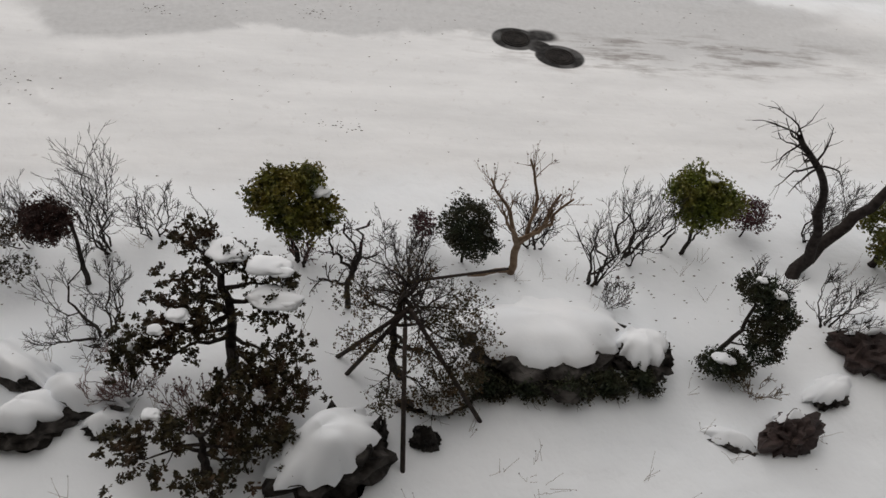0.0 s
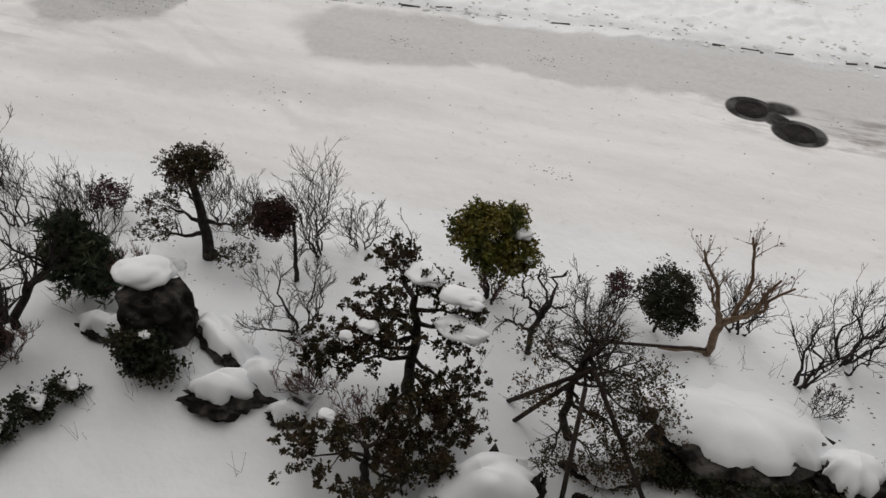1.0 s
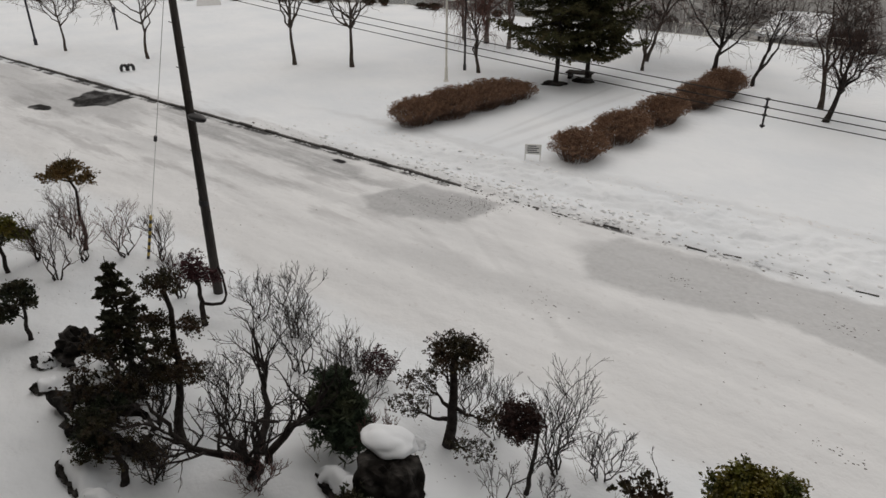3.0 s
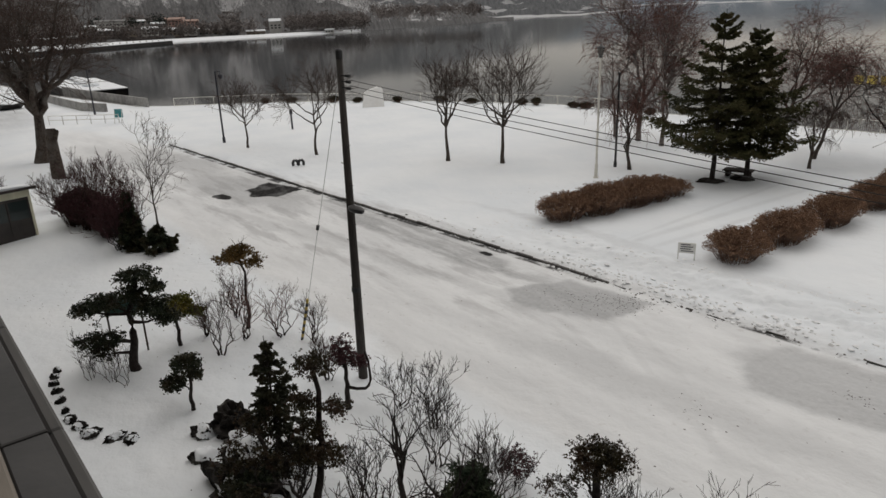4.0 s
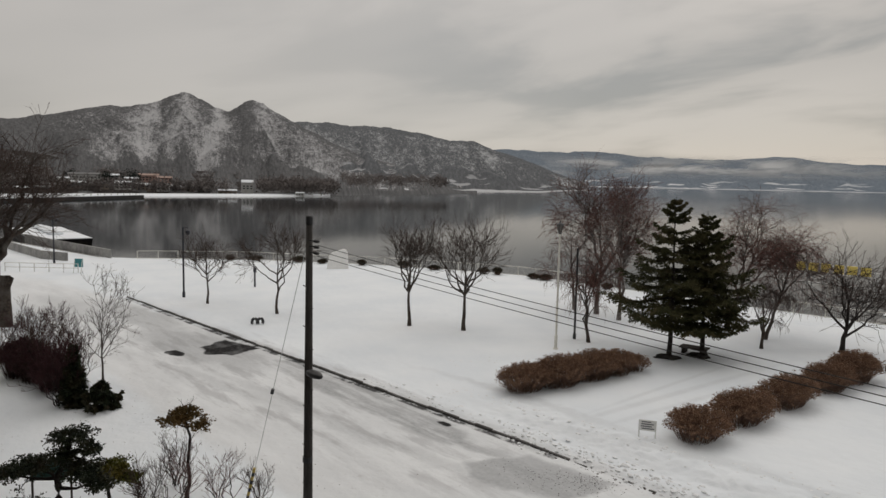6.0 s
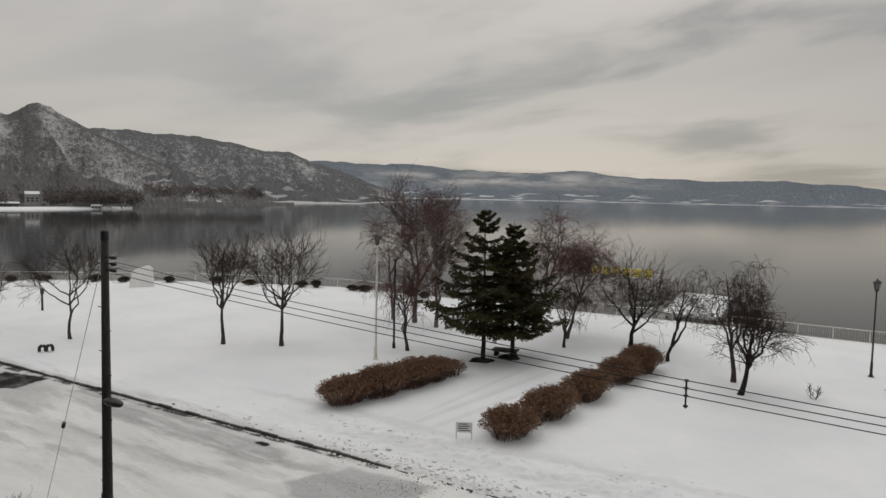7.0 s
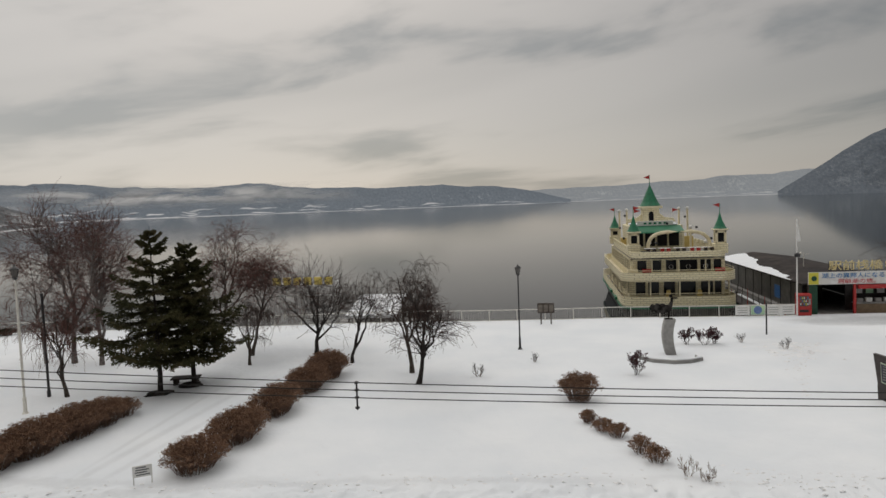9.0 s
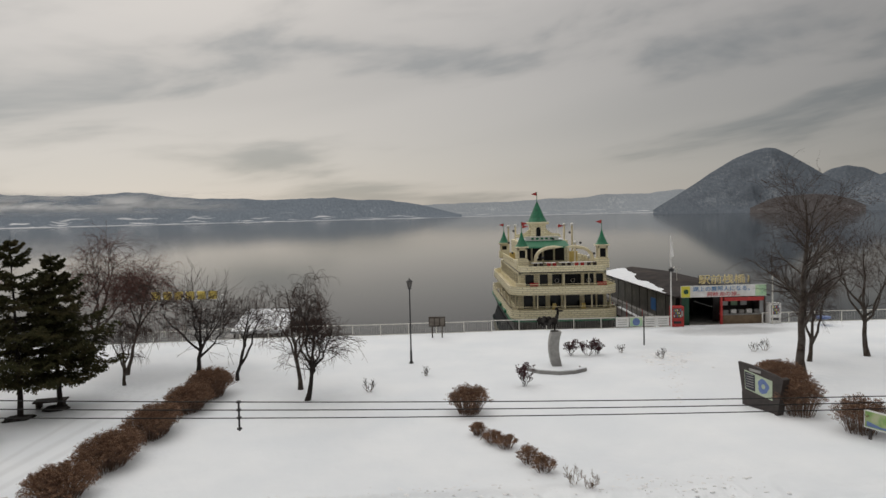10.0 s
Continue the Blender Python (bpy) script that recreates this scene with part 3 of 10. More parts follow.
# ---- hills round the lake ----
def hill_material(name, wood1, wood2, snow, cover, bump=1.0, fields=0.0):
    mt = bpy.data.materials.new(name)
    mt.use_nodes = True
    n, l = nodes_of(mt.node_tree)
    out, bs = n.new("ShaderNodeOutputMaterial"), n.new("ShaderNodeBsdfPrincipled")
    l.new(bs.outputs[0], out.inputs[0])
    tc = n.new("ShaderNodeTexCoord")

    def rng(v, a, b, c=0.0, d=1.0):
        r = n.new("ShaderNodeMapRange")
        l.new(v, r.inputs[0])
        for i, q in enumerate((a, b, c, d)):
            r.inputs[i + 1].default_value = q
        return r.outputs[0]

    def mixc(f, a, b):
        x = n.new("ShaderNodeMix")
        x.data_type = "RGBA"
        l.new(f, x.inputs[0])
        for i, v in ((6, a), (7, b)):
            if isinstance(v, tuple):
                x.inputs[i].default_value = (*v, 1)
            else:
                l.new(v, x.inputs[i])
        return x.outputs[2]
    def grain(sc, d, ro):
        t = n.new("ShaderNodeTexNoise")
        l.new(face.outputs[0], t.inputs["Vector"])
        t.inputs["Scale"].default_value, t.inputs["Detail"].default_value, t.inputs["Roughness"].default_value = sc, d, ro
        return t.outputs[0]
    face = n.new("ShaderNodeUVMap")
    face.uv_map = "face"
    wood = mixc(rng(grain(11, 6, 0.75), 0.36, 0.64), wood1, wood2)
    # snow shows between the trunks, thick in the chutes and thin on the spurs
    at = n.new("ShaderNodeAttribute")
    at.attribute_name = "snow"

    def madd(a, k, b):
        q = n.new("ShaderNodeMath")
        q.operation = "MULTIPLY_ADD"
        l.new(a, q.inputs[0])
        q.inputs[1].default_value = k
        if isinstance(b, float):
            q.inputs[2].default_value = b
        else:
            l.new(b, q.inputs[2])
        return q.outputs[0]
    lie = madd(at.outputs["Fac"], 1.4, 0.0)
    lie = madd(grain(5.5, 7, 0.72), 2.4, lie)
    lie = madd(grain(24, 5, 0.75), 2.4, lie)
    col = mixc(rng(lie, 2.5 - cover * 0.2, 3.15 - cover * 0.2), wood, snow)
    if fields:
        # open snowy fields on the lower slopes and a white strand at the water
        sv, fm, fn = n.new("ShaderNodeSeparateXYZ"), n.new("ShaderNodeMapping"), n.new("ShaderNodeTexNoise")
        l.new(tc.outputs["UV"], sv.inputs[0]); l.new(tc.outputs["UV"], fm.inputs[0])
        fm.inputs["Scale"].default_value = (0.55, 4.5, 1)
        l.new(fm.outputs[0], fn.inputs["Vector"])
        fn.inputs["Scale"].default_value, fn.inputs["Detail"].default_value = 1.6, 5
        f1, f2 = n.new("ShaderNodeMath"), n.new("ShaderNodeMath")
        f1.operation, f2.operation = "MULTIPLY", "MAXIMUM"
        l.new(rng(fn.outputs[0], 0.58, 0.63, 0.0, fields), f1.inputs[0]); l.new(rng(sv.outputs[1], 0.9, 0.35), f1.inputs[1])
        l.new(f1.outputs[0], f2.inputs[0]); l.new(rng(sv.outputs[1], 0.05, 0.035, 0.0, 0.8), f2.inputs[1])
        col = mixc(f2.outputs[0], col, (0.72, 0.73, 0.75))
    l.new(col, bs.inputs["Base Color"])
    bs.inputs["Roughness"].default_value, bs.inputs["Specular IOR Level"].default_value = 1.0, 0.0
    b = n.new("ShaderNodeBump")
    b.inputs["Strength"].default_value, b.inputs["Distance"].default_value = bump, 6
    l.new(grain(9, 6, 0.7), b.inputs["Height"]); l.new(b.outputs[0], bs.inputs["Normal"])
    return mt


def hill(name, label, material, crest, feet, rc, seed, rough=0.25, na=260, nr=46, freq=9.0, jag=0.03, chutes=(), plain=0.0):
    """A range seen from the shore: crest = (bearing, rise in degrees), feet = (bearing, distance of its shoreline), rc: distance of the crest."""
    az = np.linspace(crest[0][0], crest[-1][0], na)
    el = np.interp(az, [c[0] for c in crest], [c[1] for c in crest])
    ker = np.hanning(9); ker /= ker.sum()
    el = np.convolve(np.pad(el, 4, mode="edge"), ker, "valid")
    el = el * (1 + jag * fbm(az * 1.1, az * 0 + seed, 4, seed, 0.6))
    ft = np.interp(az, [c[0] for c in feet], [c[1] for c in feet])
    u = np.linspace(0, 1.25, nr)
    A, U = np.meshgrid(np.radians(az), u, indexing="ij")
    rcs = rc * (1 + 0.06 * fbm(az * 0.13, az * 0 + 3, 3, seed + 7))
    R = ft[:, None] + (rcs - ft)[:, None] * U
    top = rcs * np.tan(np.radians(el)) + 10.6 - WATER
    rise = np.where(U <= 1, 0.014 * smooth01(U / 0.03) + 0.986 * np.clip(U, 0, 1) ** 1.45, 1 - (U - 1) * 1.4)
    rise = rise * (1 - plain * (1 - smooth01((U - 0.10) / 0.16)))
    X, Y = R * np.sin(A), R * np.cos(A)
    k = freq / rc
    AZ = np.degrees(A)
    ridged = 0.5 * (1 - np.abs(fbm(AZ * freq * 0.028 + 0.5 * U, U * 0.9 + AZ * 0.06, 4, seed + 3, 0.5)) * 2.4) + 0.5 * (1 - np.abs(fbm(X * k, Y * k, 5, seed + 5, 0.55)) * 2.4)
    env = np.clip(U, 0, 1) * np.clip(1.02 - U, 0, 1) * 4
    Z = WATER + top[:, None] * (rise + rough * env * (ridged - 0.55) * 0.45)
    Z = np.maximum(Z, WATER - 0.3 + 1.2 * smooth01(U / 0.02))
    v = np.stack([X, Y, Z], -1).reshape(-1, 3)
    i, j = np.meshgrid(np.arange(na - 1), np.arange(nr - 1), indexing="ij")
    a = (i * nr + j).ravel()
    f = np.stack([a, a + nr, a + nr + 1, a + 1], 1)
    me = mesh_from(name, v, f, True)
    W = fbm(X * k * 0.7, Y * k * 0.7, 3, seed + 17)
    lie = 0.24 * fbm(AZ * 0.34 + 1.2 * W, U * 1.1 + W, 4, seed + 9, 0.6) + 0.16 * fbm(AZ * 1.5 + 1.5 * W + U, U * 1.6, 4, seed + 13, 0.6) - 0.34 * (ridged - 0.62)
    for ac, drift, wid, gn in chutes:
        lie = lie + gn * np.exp(-((AZ - ac - drift * (1 - U) - 0.5 * W) / (wid * (0.7 + 0.8 * (1 - U)))) ** 2)
    lie = lie + 0.12 - 0.6 * (1 - smooth01((U - 0.10 - 0.12 * W) / 0.28))
    lie = lie - 0.22 * smooth01((U - 0.86) / 0.1)
    sn = me.attributes.new("snow", "FLOAT", "POINT")
    sn.data.foreach_set("value", np.clip(lie, -1, 1).astype(np.float32).ravel())
    uv = me.uv_layers.new(name="slope")
    co = np.stack([np.degrees(A) * 0.5, U * 2.0], -1).reshape(-1, 2)
    uv.data.foreach_set("uv", co[f.ravel()].astype(np.float32).ravel())
    uf = me.uv_layers.new(name="face")
    co = np.stack([AZ * 0.5 + 0.35 * U, (Z - WATER) / rc * 28.6], -1).reshape(-1, 2)
    uf.data.foreach_set("uv", co[f.ravel()].astype(np.float32).ravel())
    return tagged(put(name, me, material), label, "hill", "", "structure")


# nearer hills: wood lifted and snow dulled, which puts light haze in their colour
M_HILL1 = hill_material("wooded_hill_hazed", (0.092, 0.093, 0.097), (0.176, 0.175, 0.178), (0.47, 0.47, 0.48), 0.3, 0.45)
M_HILL2 = hill_material("wooded_hill_further_hazed", (0.108, 0.114, 0.122), (0.180, 0.185, 0.194), (0.46, 0.47, 0.48), -0.5, 0.9, 0.5)
# distance haze is mixed into both ranges' colours: blue-grey, then paler
M_HILL3 = hill_material("far_range_hazed", (0.145, 0.175, 0.21), (0.205, 0.235, 0.272), (0.34, 0.37, 0.40), -2.6, 0.6, 0.9)
M_HILL4 = hill_material("farthest_range_hazed", (0.255, 0.283, 0.312), (0.315, 0.34, 0.365), (0.40, 0.425, 0.45), -2.4, 0.5, 0.7)
# island wood and snow are tinted blue-grey for the haze before them
M_HILL5 = hill_material("island_wood_hazed", (0.105, 0.124, 0.148), (0.16, 0.18, 0.206), (0.25, 0.275, 0.30), -1.4, 0.8)
M_HILL6 = hill_material("shoulder_wood", (0.055, 0.048, 0.046), (0.085, 0.078, 0.075), (0.3, 0.3, 0.3), 0.0, 0.8)
M_ISLET = hill_material("islet_bare_wood", (0.085, 0.078, 0.078), (0.12, 0.112, 0.112), (0.3, 0.3, 0.3), -1.5, 0.8)
hill("backdrop_twin_peak", "steep twin-peaked hill with bare wood and snow", M_HILL1,
     [(-104, 3.6), (-90, 3.9), (-87, 3.6), (-85, 3.7), (-83.3, 3.55), (-81.4, 3.7), (-79.4, 4.0), (-77.4, 4.45), (-75.3, 5.0), (-73.9, 5.0), (-72.4, 5.45), (-71.1, 5.95), (-70.3, 6.2), (-69.4, 6.1), (-68.1, 5.35), (-66.8, 4.95), (-65.6, 5.75), (-64.8, 6.05), (-63.9, 5.55), (-62.8, 4.85), (-61.9, 4.4), (-60.5, 3.7), (-58.8, 2.8), (-57, 2.1), (-55, 1.5), (-51, 0.7), (-47, 0.1)],
     [(-104, 330), (-80, 385), (-73, 410), (-66, 430), (-59, 470), (-52, 560), (-46, 700)], 1350, 11, 0.5, 460, 90, 11, 0.035,
     chutes=[(-67.4, -1.6, 0.6, 0.40), (-69.6, -2.4, 1.0, 0.22), (-66.0, 1.0, 0.8, -0.28), (-71.4, -0.6, 0.5, -0.25), (-64.3, -1.0, 0.6, 0.18), (-72.3, -2.0, 1.2, 0.14), (-61.5, 2.5, 0.8, 0.16), (-82, 0, 4.5, -0.45), (-91, 0, 6, -0.45)], plain=0.62)
hill("backdrop_left_shoulder", "low wooded shoulder above the lakeside town", M_HILL6,
     [(-112, 4.2), (-100, 4.6), (-90, 3.8), (-86, 2.6), (-82, 1.6), (-77, 0.9), (-72, 0.5), (-66, 0.2)],
     [(-112, 330), (-82, 384), (-66, 440)], 700, 5, 0.3, 160, 30, 8, 0.12)
hill("backdrop_long_ridge", "long wooded ridge falling to the lake", M_HILL2,
     [(-70, 3.0), (-64, 4.3), (-61, 4.45), (-59, 4.4), (-57.5, 4.2), (-55.9, 4.3), (-54.1, 4.15), (-52.3, 3.9), (-50.4, 3.45), (-48.4, 3.25), (-47, 3.15), (-45.6, 2.5), (-44.3, 2.15), (-42.6, 1.6), (-40.9, 0.9), (-39.6, 0.45), (-38, 0.02)],
     [(-70, 800), (-59, 640), (-50, 760), (-41.8, 850), (-38, 1250)], 2100, 23, 0.5, 300, 50, 12, 0.04)
hill("backdrop_far_range", "far range under low cloud, haze in its blue-grey colour", M_HILL3,
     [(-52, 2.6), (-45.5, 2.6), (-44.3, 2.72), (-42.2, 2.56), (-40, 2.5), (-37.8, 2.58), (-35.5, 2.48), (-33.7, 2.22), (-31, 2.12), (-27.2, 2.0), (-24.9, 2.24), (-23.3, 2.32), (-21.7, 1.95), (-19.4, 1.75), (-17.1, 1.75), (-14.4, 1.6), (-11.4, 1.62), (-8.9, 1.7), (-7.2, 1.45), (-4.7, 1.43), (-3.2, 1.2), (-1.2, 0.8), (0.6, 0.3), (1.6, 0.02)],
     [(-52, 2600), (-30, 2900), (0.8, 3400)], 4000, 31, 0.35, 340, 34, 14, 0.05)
hill("backdrop_farthest_range", "farthest range beyond the lake, haze in its pale colour", M_HILL4,
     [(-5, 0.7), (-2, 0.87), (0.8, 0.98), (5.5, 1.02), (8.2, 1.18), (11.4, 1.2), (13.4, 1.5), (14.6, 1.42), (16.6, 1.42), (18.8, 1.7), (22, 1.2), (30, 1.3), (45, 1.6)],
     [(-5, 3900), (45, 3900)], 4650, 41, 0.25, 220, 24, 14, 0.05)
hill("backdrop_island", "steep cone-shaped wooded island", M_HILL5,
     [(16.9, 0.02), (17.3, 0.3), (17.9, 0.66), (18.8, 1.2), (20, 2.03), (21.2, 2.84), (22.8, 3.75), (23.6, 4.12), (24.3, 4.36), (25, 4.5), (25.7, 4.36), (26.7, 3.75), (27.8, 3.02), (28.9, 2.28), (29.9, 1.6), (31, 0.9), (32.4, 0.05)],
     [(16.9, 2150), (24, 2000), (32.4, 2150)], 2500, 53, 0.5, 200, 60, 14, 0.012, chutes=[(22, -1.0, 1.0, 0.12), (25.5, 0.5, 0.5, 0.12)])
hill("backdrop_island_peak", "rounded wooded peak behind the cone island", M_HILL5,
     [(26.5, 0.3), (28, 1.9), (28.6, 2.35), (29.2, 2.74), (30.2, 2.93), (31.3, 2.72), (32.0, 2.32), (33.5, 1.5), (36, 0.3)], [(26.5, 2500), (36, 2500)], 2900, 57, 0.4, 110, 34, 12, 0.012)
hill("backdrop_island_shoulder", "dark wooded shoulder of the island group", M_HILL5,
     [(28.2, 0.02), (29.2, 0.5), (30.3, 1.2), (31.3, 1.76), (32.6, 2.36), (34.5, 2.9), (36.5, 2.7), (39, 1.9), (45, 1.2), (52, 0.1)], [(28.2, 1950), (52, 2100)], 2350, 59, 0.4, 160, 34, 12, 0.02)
hill("backdrop_islet", "small dark wooded islet", M_ISLET,
     [(23.9, 0.02), (24.5, 0.3), (25.2, 0.68), (26.0, 0.84), (26.7, 0.93), (28.1, 0.96), (29.6, 0.82), (30.6, 0.5), (31.4, 0.02)], [(23.9, 1790), (31.4, 1790)], 1900, 61, 0.2, 120, 20, 6, 0.10)


def mist_bank():
    """A ragged bank of low cloud before the far range."""
    mt = bpy.data.materials.new("mist")
    mt.use_nodes = True
    n, l = nodes_of(mt.node_tree)
    out, mix, tr, df = n.new("ShaderNodeOutputMaterial"), n.new("ShaderNodeMixShader"), n.new("ShaderNodeBsdfTransparent"), n.new("ShaderNodeBsdfDiffuse")
    df.inputs[0].default_value = (0.95, 0.95, 0.95, 1)
    tl, both = n.new("ShaderNodeBsdfTranslucent"), n.new("ShaderNodeMixShader")
    tl.inputs[0].default_value = (0.95, 0.95, 0.95, 1)
    l.new(df.outputs[0], both.inputs[1]); l.new(tl.outputs[0], both.inputs[2])
    tc, sp, mp, no = n.new("ShaderNodeTexCoord"), n.new("ShaderNodeSeparateXYZ"), n.new("ShaderNodeMapping"), n.new("ShaderNodeTexNoise")
    l.new(tc.outputs["UV"], sp.inputs[0]); l.new(tc.outputs["UV"], mp.inputs[0]); l.new(mp.outputs[0], no.inputs["Vector"])
    mp.inputs["Scale"].default_value = (5.0, 1.4, 1)
    no.inputs["Scale"].default_value, no.inputs["Detail"].default_value, no.inputs["Distortion"].default_value = 1.6, 5, 0.4

    def f(op, a, b):
        q = n.new("ShaderNodeMath")
        q.operation, q.use_clamp = op, True
        for i, v in enumerate((a, b)):
            if isinstance(v, (int, float)):
                q.inputs[i].default_value = v
            else:
                l.new(v, q.inputs[i])
        return q.outputs[0]

    def bump01(v):
        return f("MULTIPLY", f("MULTIPLY", v, f("SUBTRACT", 1.0, v)), 4.0)
    dens = f("MULTIPLY", f("SUBTRACT", no.outputs[0], 0.37), 4.5)
    dens = f("MULTIPLY", f("MULTIPLY", dens, bump01(sp.outputs[0])), f("POWER", bump01(sp.outputs[1]), 1.5))
    l.new(f("MULTIPLY", dens, 0.95), mix.inputs[0])
    l.new(tr.outputs[0], mix.inputs[1]); l.new(both.outputs[0], mix.inputs[2]); l.new(mix.outputs[0], out.inputs[0])
    az, el = np.linspace(-47, -14, 60), np.linspace(0.45, 2.35, 8)
    A, E = np.meshgrid(np.radians(az), el, indexing="ij")
    R = 2500 + 120 * fbm(np.degrees(A) * 0.2, E, 3, 77)
    v = np.stack([R * np.sin(A), R * np.cos(A), 10.6 + R * np.tan(np.radians(E))], -1).reshape(-1, 3)
    i, j = np.meshgrid(np.arange(59), np.arange(7), indexing="ij")
    a = (i * 8 + j).ravel()
    fc = np.stack([a, a + 8, a + 9, a + 1], 1)
    me = mesh_from("backdrop_mist", v, fc, True)
    uv = me.uv_layers.new(name="bank")
    U, W = np.meshgrid(np.linspace(0, 1, 60), np.linspace(0, 1, 8), indexing="ij")
    uv.data.foreach_set("uv", np.stack([U, W], -1).reshape(-1, 2)[fc.ravel()].astype(np.float32).ravel())
    tagged(put("backdrop_mist", me, mt), "thin bank of mist before the far range", "mist", "", "structure")


mist_bank()


# ---- how plants grow ----
def unit(v):
    return v / (np.linalg.norm(v, axis=-1, keepdims=True) + 1e-9)


def stem(rng, base, top, r0, r1, n=8, wob=0.04, bend=None):
    """One crooked stem, from base to top, as a set with a single line."""
    t = np.linspace(0, 1, n)[:, None]
    p = np.array(base, float) * (1 - t) + np.array(top, float) * t
    ln = np.linalg.norm(np.array(top, float) - np.array(base, float))
    w = np.cumsum(rng.normal(0, wob * ln, (n, 3)), 0) * [1, 1, 0.3]
    w = w - t * w[-1] - (1 - t) * w[0]
    if bend is not None:
        w = w + np.array(bend, float) * (np.sin(np.pi * t))
    return p[None] + w[None], (r0 + (r1 - r0) * t[:, 0] ** 0.8)[None]


def sprout(rng, P, R, k, s0, length, spread, up=0.2, wob=0.15, n=5, rr=0.6, rmin=0.002, s1=1.0, grav=0.0, shrink=0.45, flat=0.0, rel=False):
    """k side shoots on every line: where they start, how far they lean from it and how they curve."""
    B, m, _ = P.shape
    idx = np.repeat(np.arange(B), k)
    N = len(idx)
    q = rng.uniform(s0, s1, N)
    s = q * (m - 1)
    i = np.minimum(s.astype(int), m - 2)
    f = (s - i)[:, None]
    start = P[idx, i] * (1 - f) + P[idx, i + 1] * f
    tan = unit(P[idx, i + 1] - P[idx, i])
    rad = R[idx, i] * (1 - f[:, 0]) + R[idx, i + 1] * f[:, 0]
    rnd = rng.normal(size=(N, 3))
    rnd[:, 2] *= 1 - flat
    perp = unit(rnd - (rnd * tan).sum(1, keepdims=True) * tan)
    a = np.radians(rng.normal(spread, spread * 0.25, N))[:, None]
    d = unit(tan * np.cos(a) + perp * np.sin(a) + np.array([0, 0, up]))
    ln = length * rng.uniform(0.55, 1.15, N) * (1 - shrink * q)
    if rel:
        ln = ln * np.linalg.norm(P[:, 1:] - P[:, :-1], axis=-1).sum(1)[idx]
    pts = [start]
    p = start
    for t in range(n - 1):
        d = unit(d + rng.normal(0, wob, (N, 3)) + np.array([0, 0, -grav * (t + 1) / n + up * 0.15]))
        p = p + d * (ln / (n - 1))[:, None]
        pts.append(p)
    r0 = np.maximum(rad * rr, rmin)
    taper = np.linspace(1, 0.25, n)
    return np.stack(pts, 1), np.maximum(r0[:, None] * taper, rmin * 0.8)


def tubes(sets):
    """Joins sets of lines (points, radii, sides) into one mesh's vertices and faces."""
    V, F, k = [], [], 0
    for P, R, q in sets:
        B, n, _ = P.shape
        if not B:
            continue
        T = np.empty_like(P)
        T[:, 1:-1] = P[:, 2:] - P[:, :-2]
        T[:, 0], T[:, -1] = P[:, 1] - P[:, 0], P[:, -1] - P[:, -2]
        T = unit(T)
        ref = np.where(np.abs(T[:, :1, 2:3]) < 0.9, np.array([0, 0, 1.0]), np.array([1.0, 0, 0]))
        U = unit(np.cross(T, np.broadcast_to(ref, T.shape)))
        W = np.cross(T, U)
        a = np.arange(q) * 2 * np.pi / q
        ring = P[:, :, None] + R[:, :, None, None] * (np.cos(a)[None, None, :, None] * U[:, :, None] + np.sin(a)[None, None, :, None] * W[:, :, None])
        V.append(ring.reshape(-1, 3))
        b, i, j = np.meshgrid(np.arange(B), np.arange(n - 1), np.arange(q), indexing="ij")
        o = (b * n + i) * q
        f = np.stack([o + j, o + (j + 1) % q, o + q + (j + 1) % q, o + q + j], -1).reshape(-1, 4) + k
        F.append(f)
        k += B * n * q
    return np.vstack(V), np.vstack(F)


def leaf_mesh(rng, pos, size, long=1.6, upward=0.3, along=None):
    """Small pointed, slightly folded leaves at the places given."""
    N = len(pos)
    d = rng.normal(size=(N, 3)) if along is None else along + rng.normal(0, 0.45, (N, 3))
    d = unit(d + np.array([0, 0, upward]))
    w = unit(np.cross(d, rng.normal(size=(N, 3))))
    nrm = np.cross(d, w)
    s = (size * rng.uniform(0.6, 1.3, N))[:, None]
    base = pos - d * s * 0.5 * long * 0.5
    tip = base + d * s * long
    mid = base + d * s * long * 0.5
    l, r = mid + w * s * 0.5 + nrm * s * 0.12, mid - w * s * 0.5 + nrm * s * 0.12
    V = np.stack([base, r, tip, l], 1).reshape(-1, 3)
    k = np.arange(N)[:, None] * 4
    F = np.vstack([k + np.array([0, 1, 2]), k + np.array([0, 2, 3])])
    return V, F


def tips(P, a=0.0, b=1.0, rng=None, k=3, jit=0.03):
    """Places along the outer parts of twigs."""
    B, n, _ = P.shape
    s = rng.uniform(a, b, (B, k)) * (n - 1)
    i = np.minimum(s.astype(int), n - 2)
    f = (s - i)[..., None]
    bi = np.arange(B)[:, None]
    p = P[bi, i] * (1 - f) + P[bi, i + 1] * f
    d = unit(P[bi, i + 1] - P[bi, i])
    return p.reshape(-1, 3) + rng.normal(0, jit, (B * k, 3)), d.reshape(-1, 3)


def pad_points(rng, c, r, N, inner=0.55):
    """Places in a leafy clump: mostly near its skin, thin below."""
    d = unit(rng.normal(size=(N, 3)))
    q = rng.uniform(inner, 1.0, N) ** 0.6
    lump = 1 + 0.22 * np.sin(d[:, 0] * 5 + c[0] * 3) * np.cos(d[:, 1] * 6 + c[1] * 5) + 0.1 * rng.normal(size=N)
    p = d * (q * lump)[:, None] * np.array(r)
    keep = (p[:, 2] > -0.55 * r[2]) | (rng.uniform(size=N) < 0.35)
    return p[keep] + np.array(c)


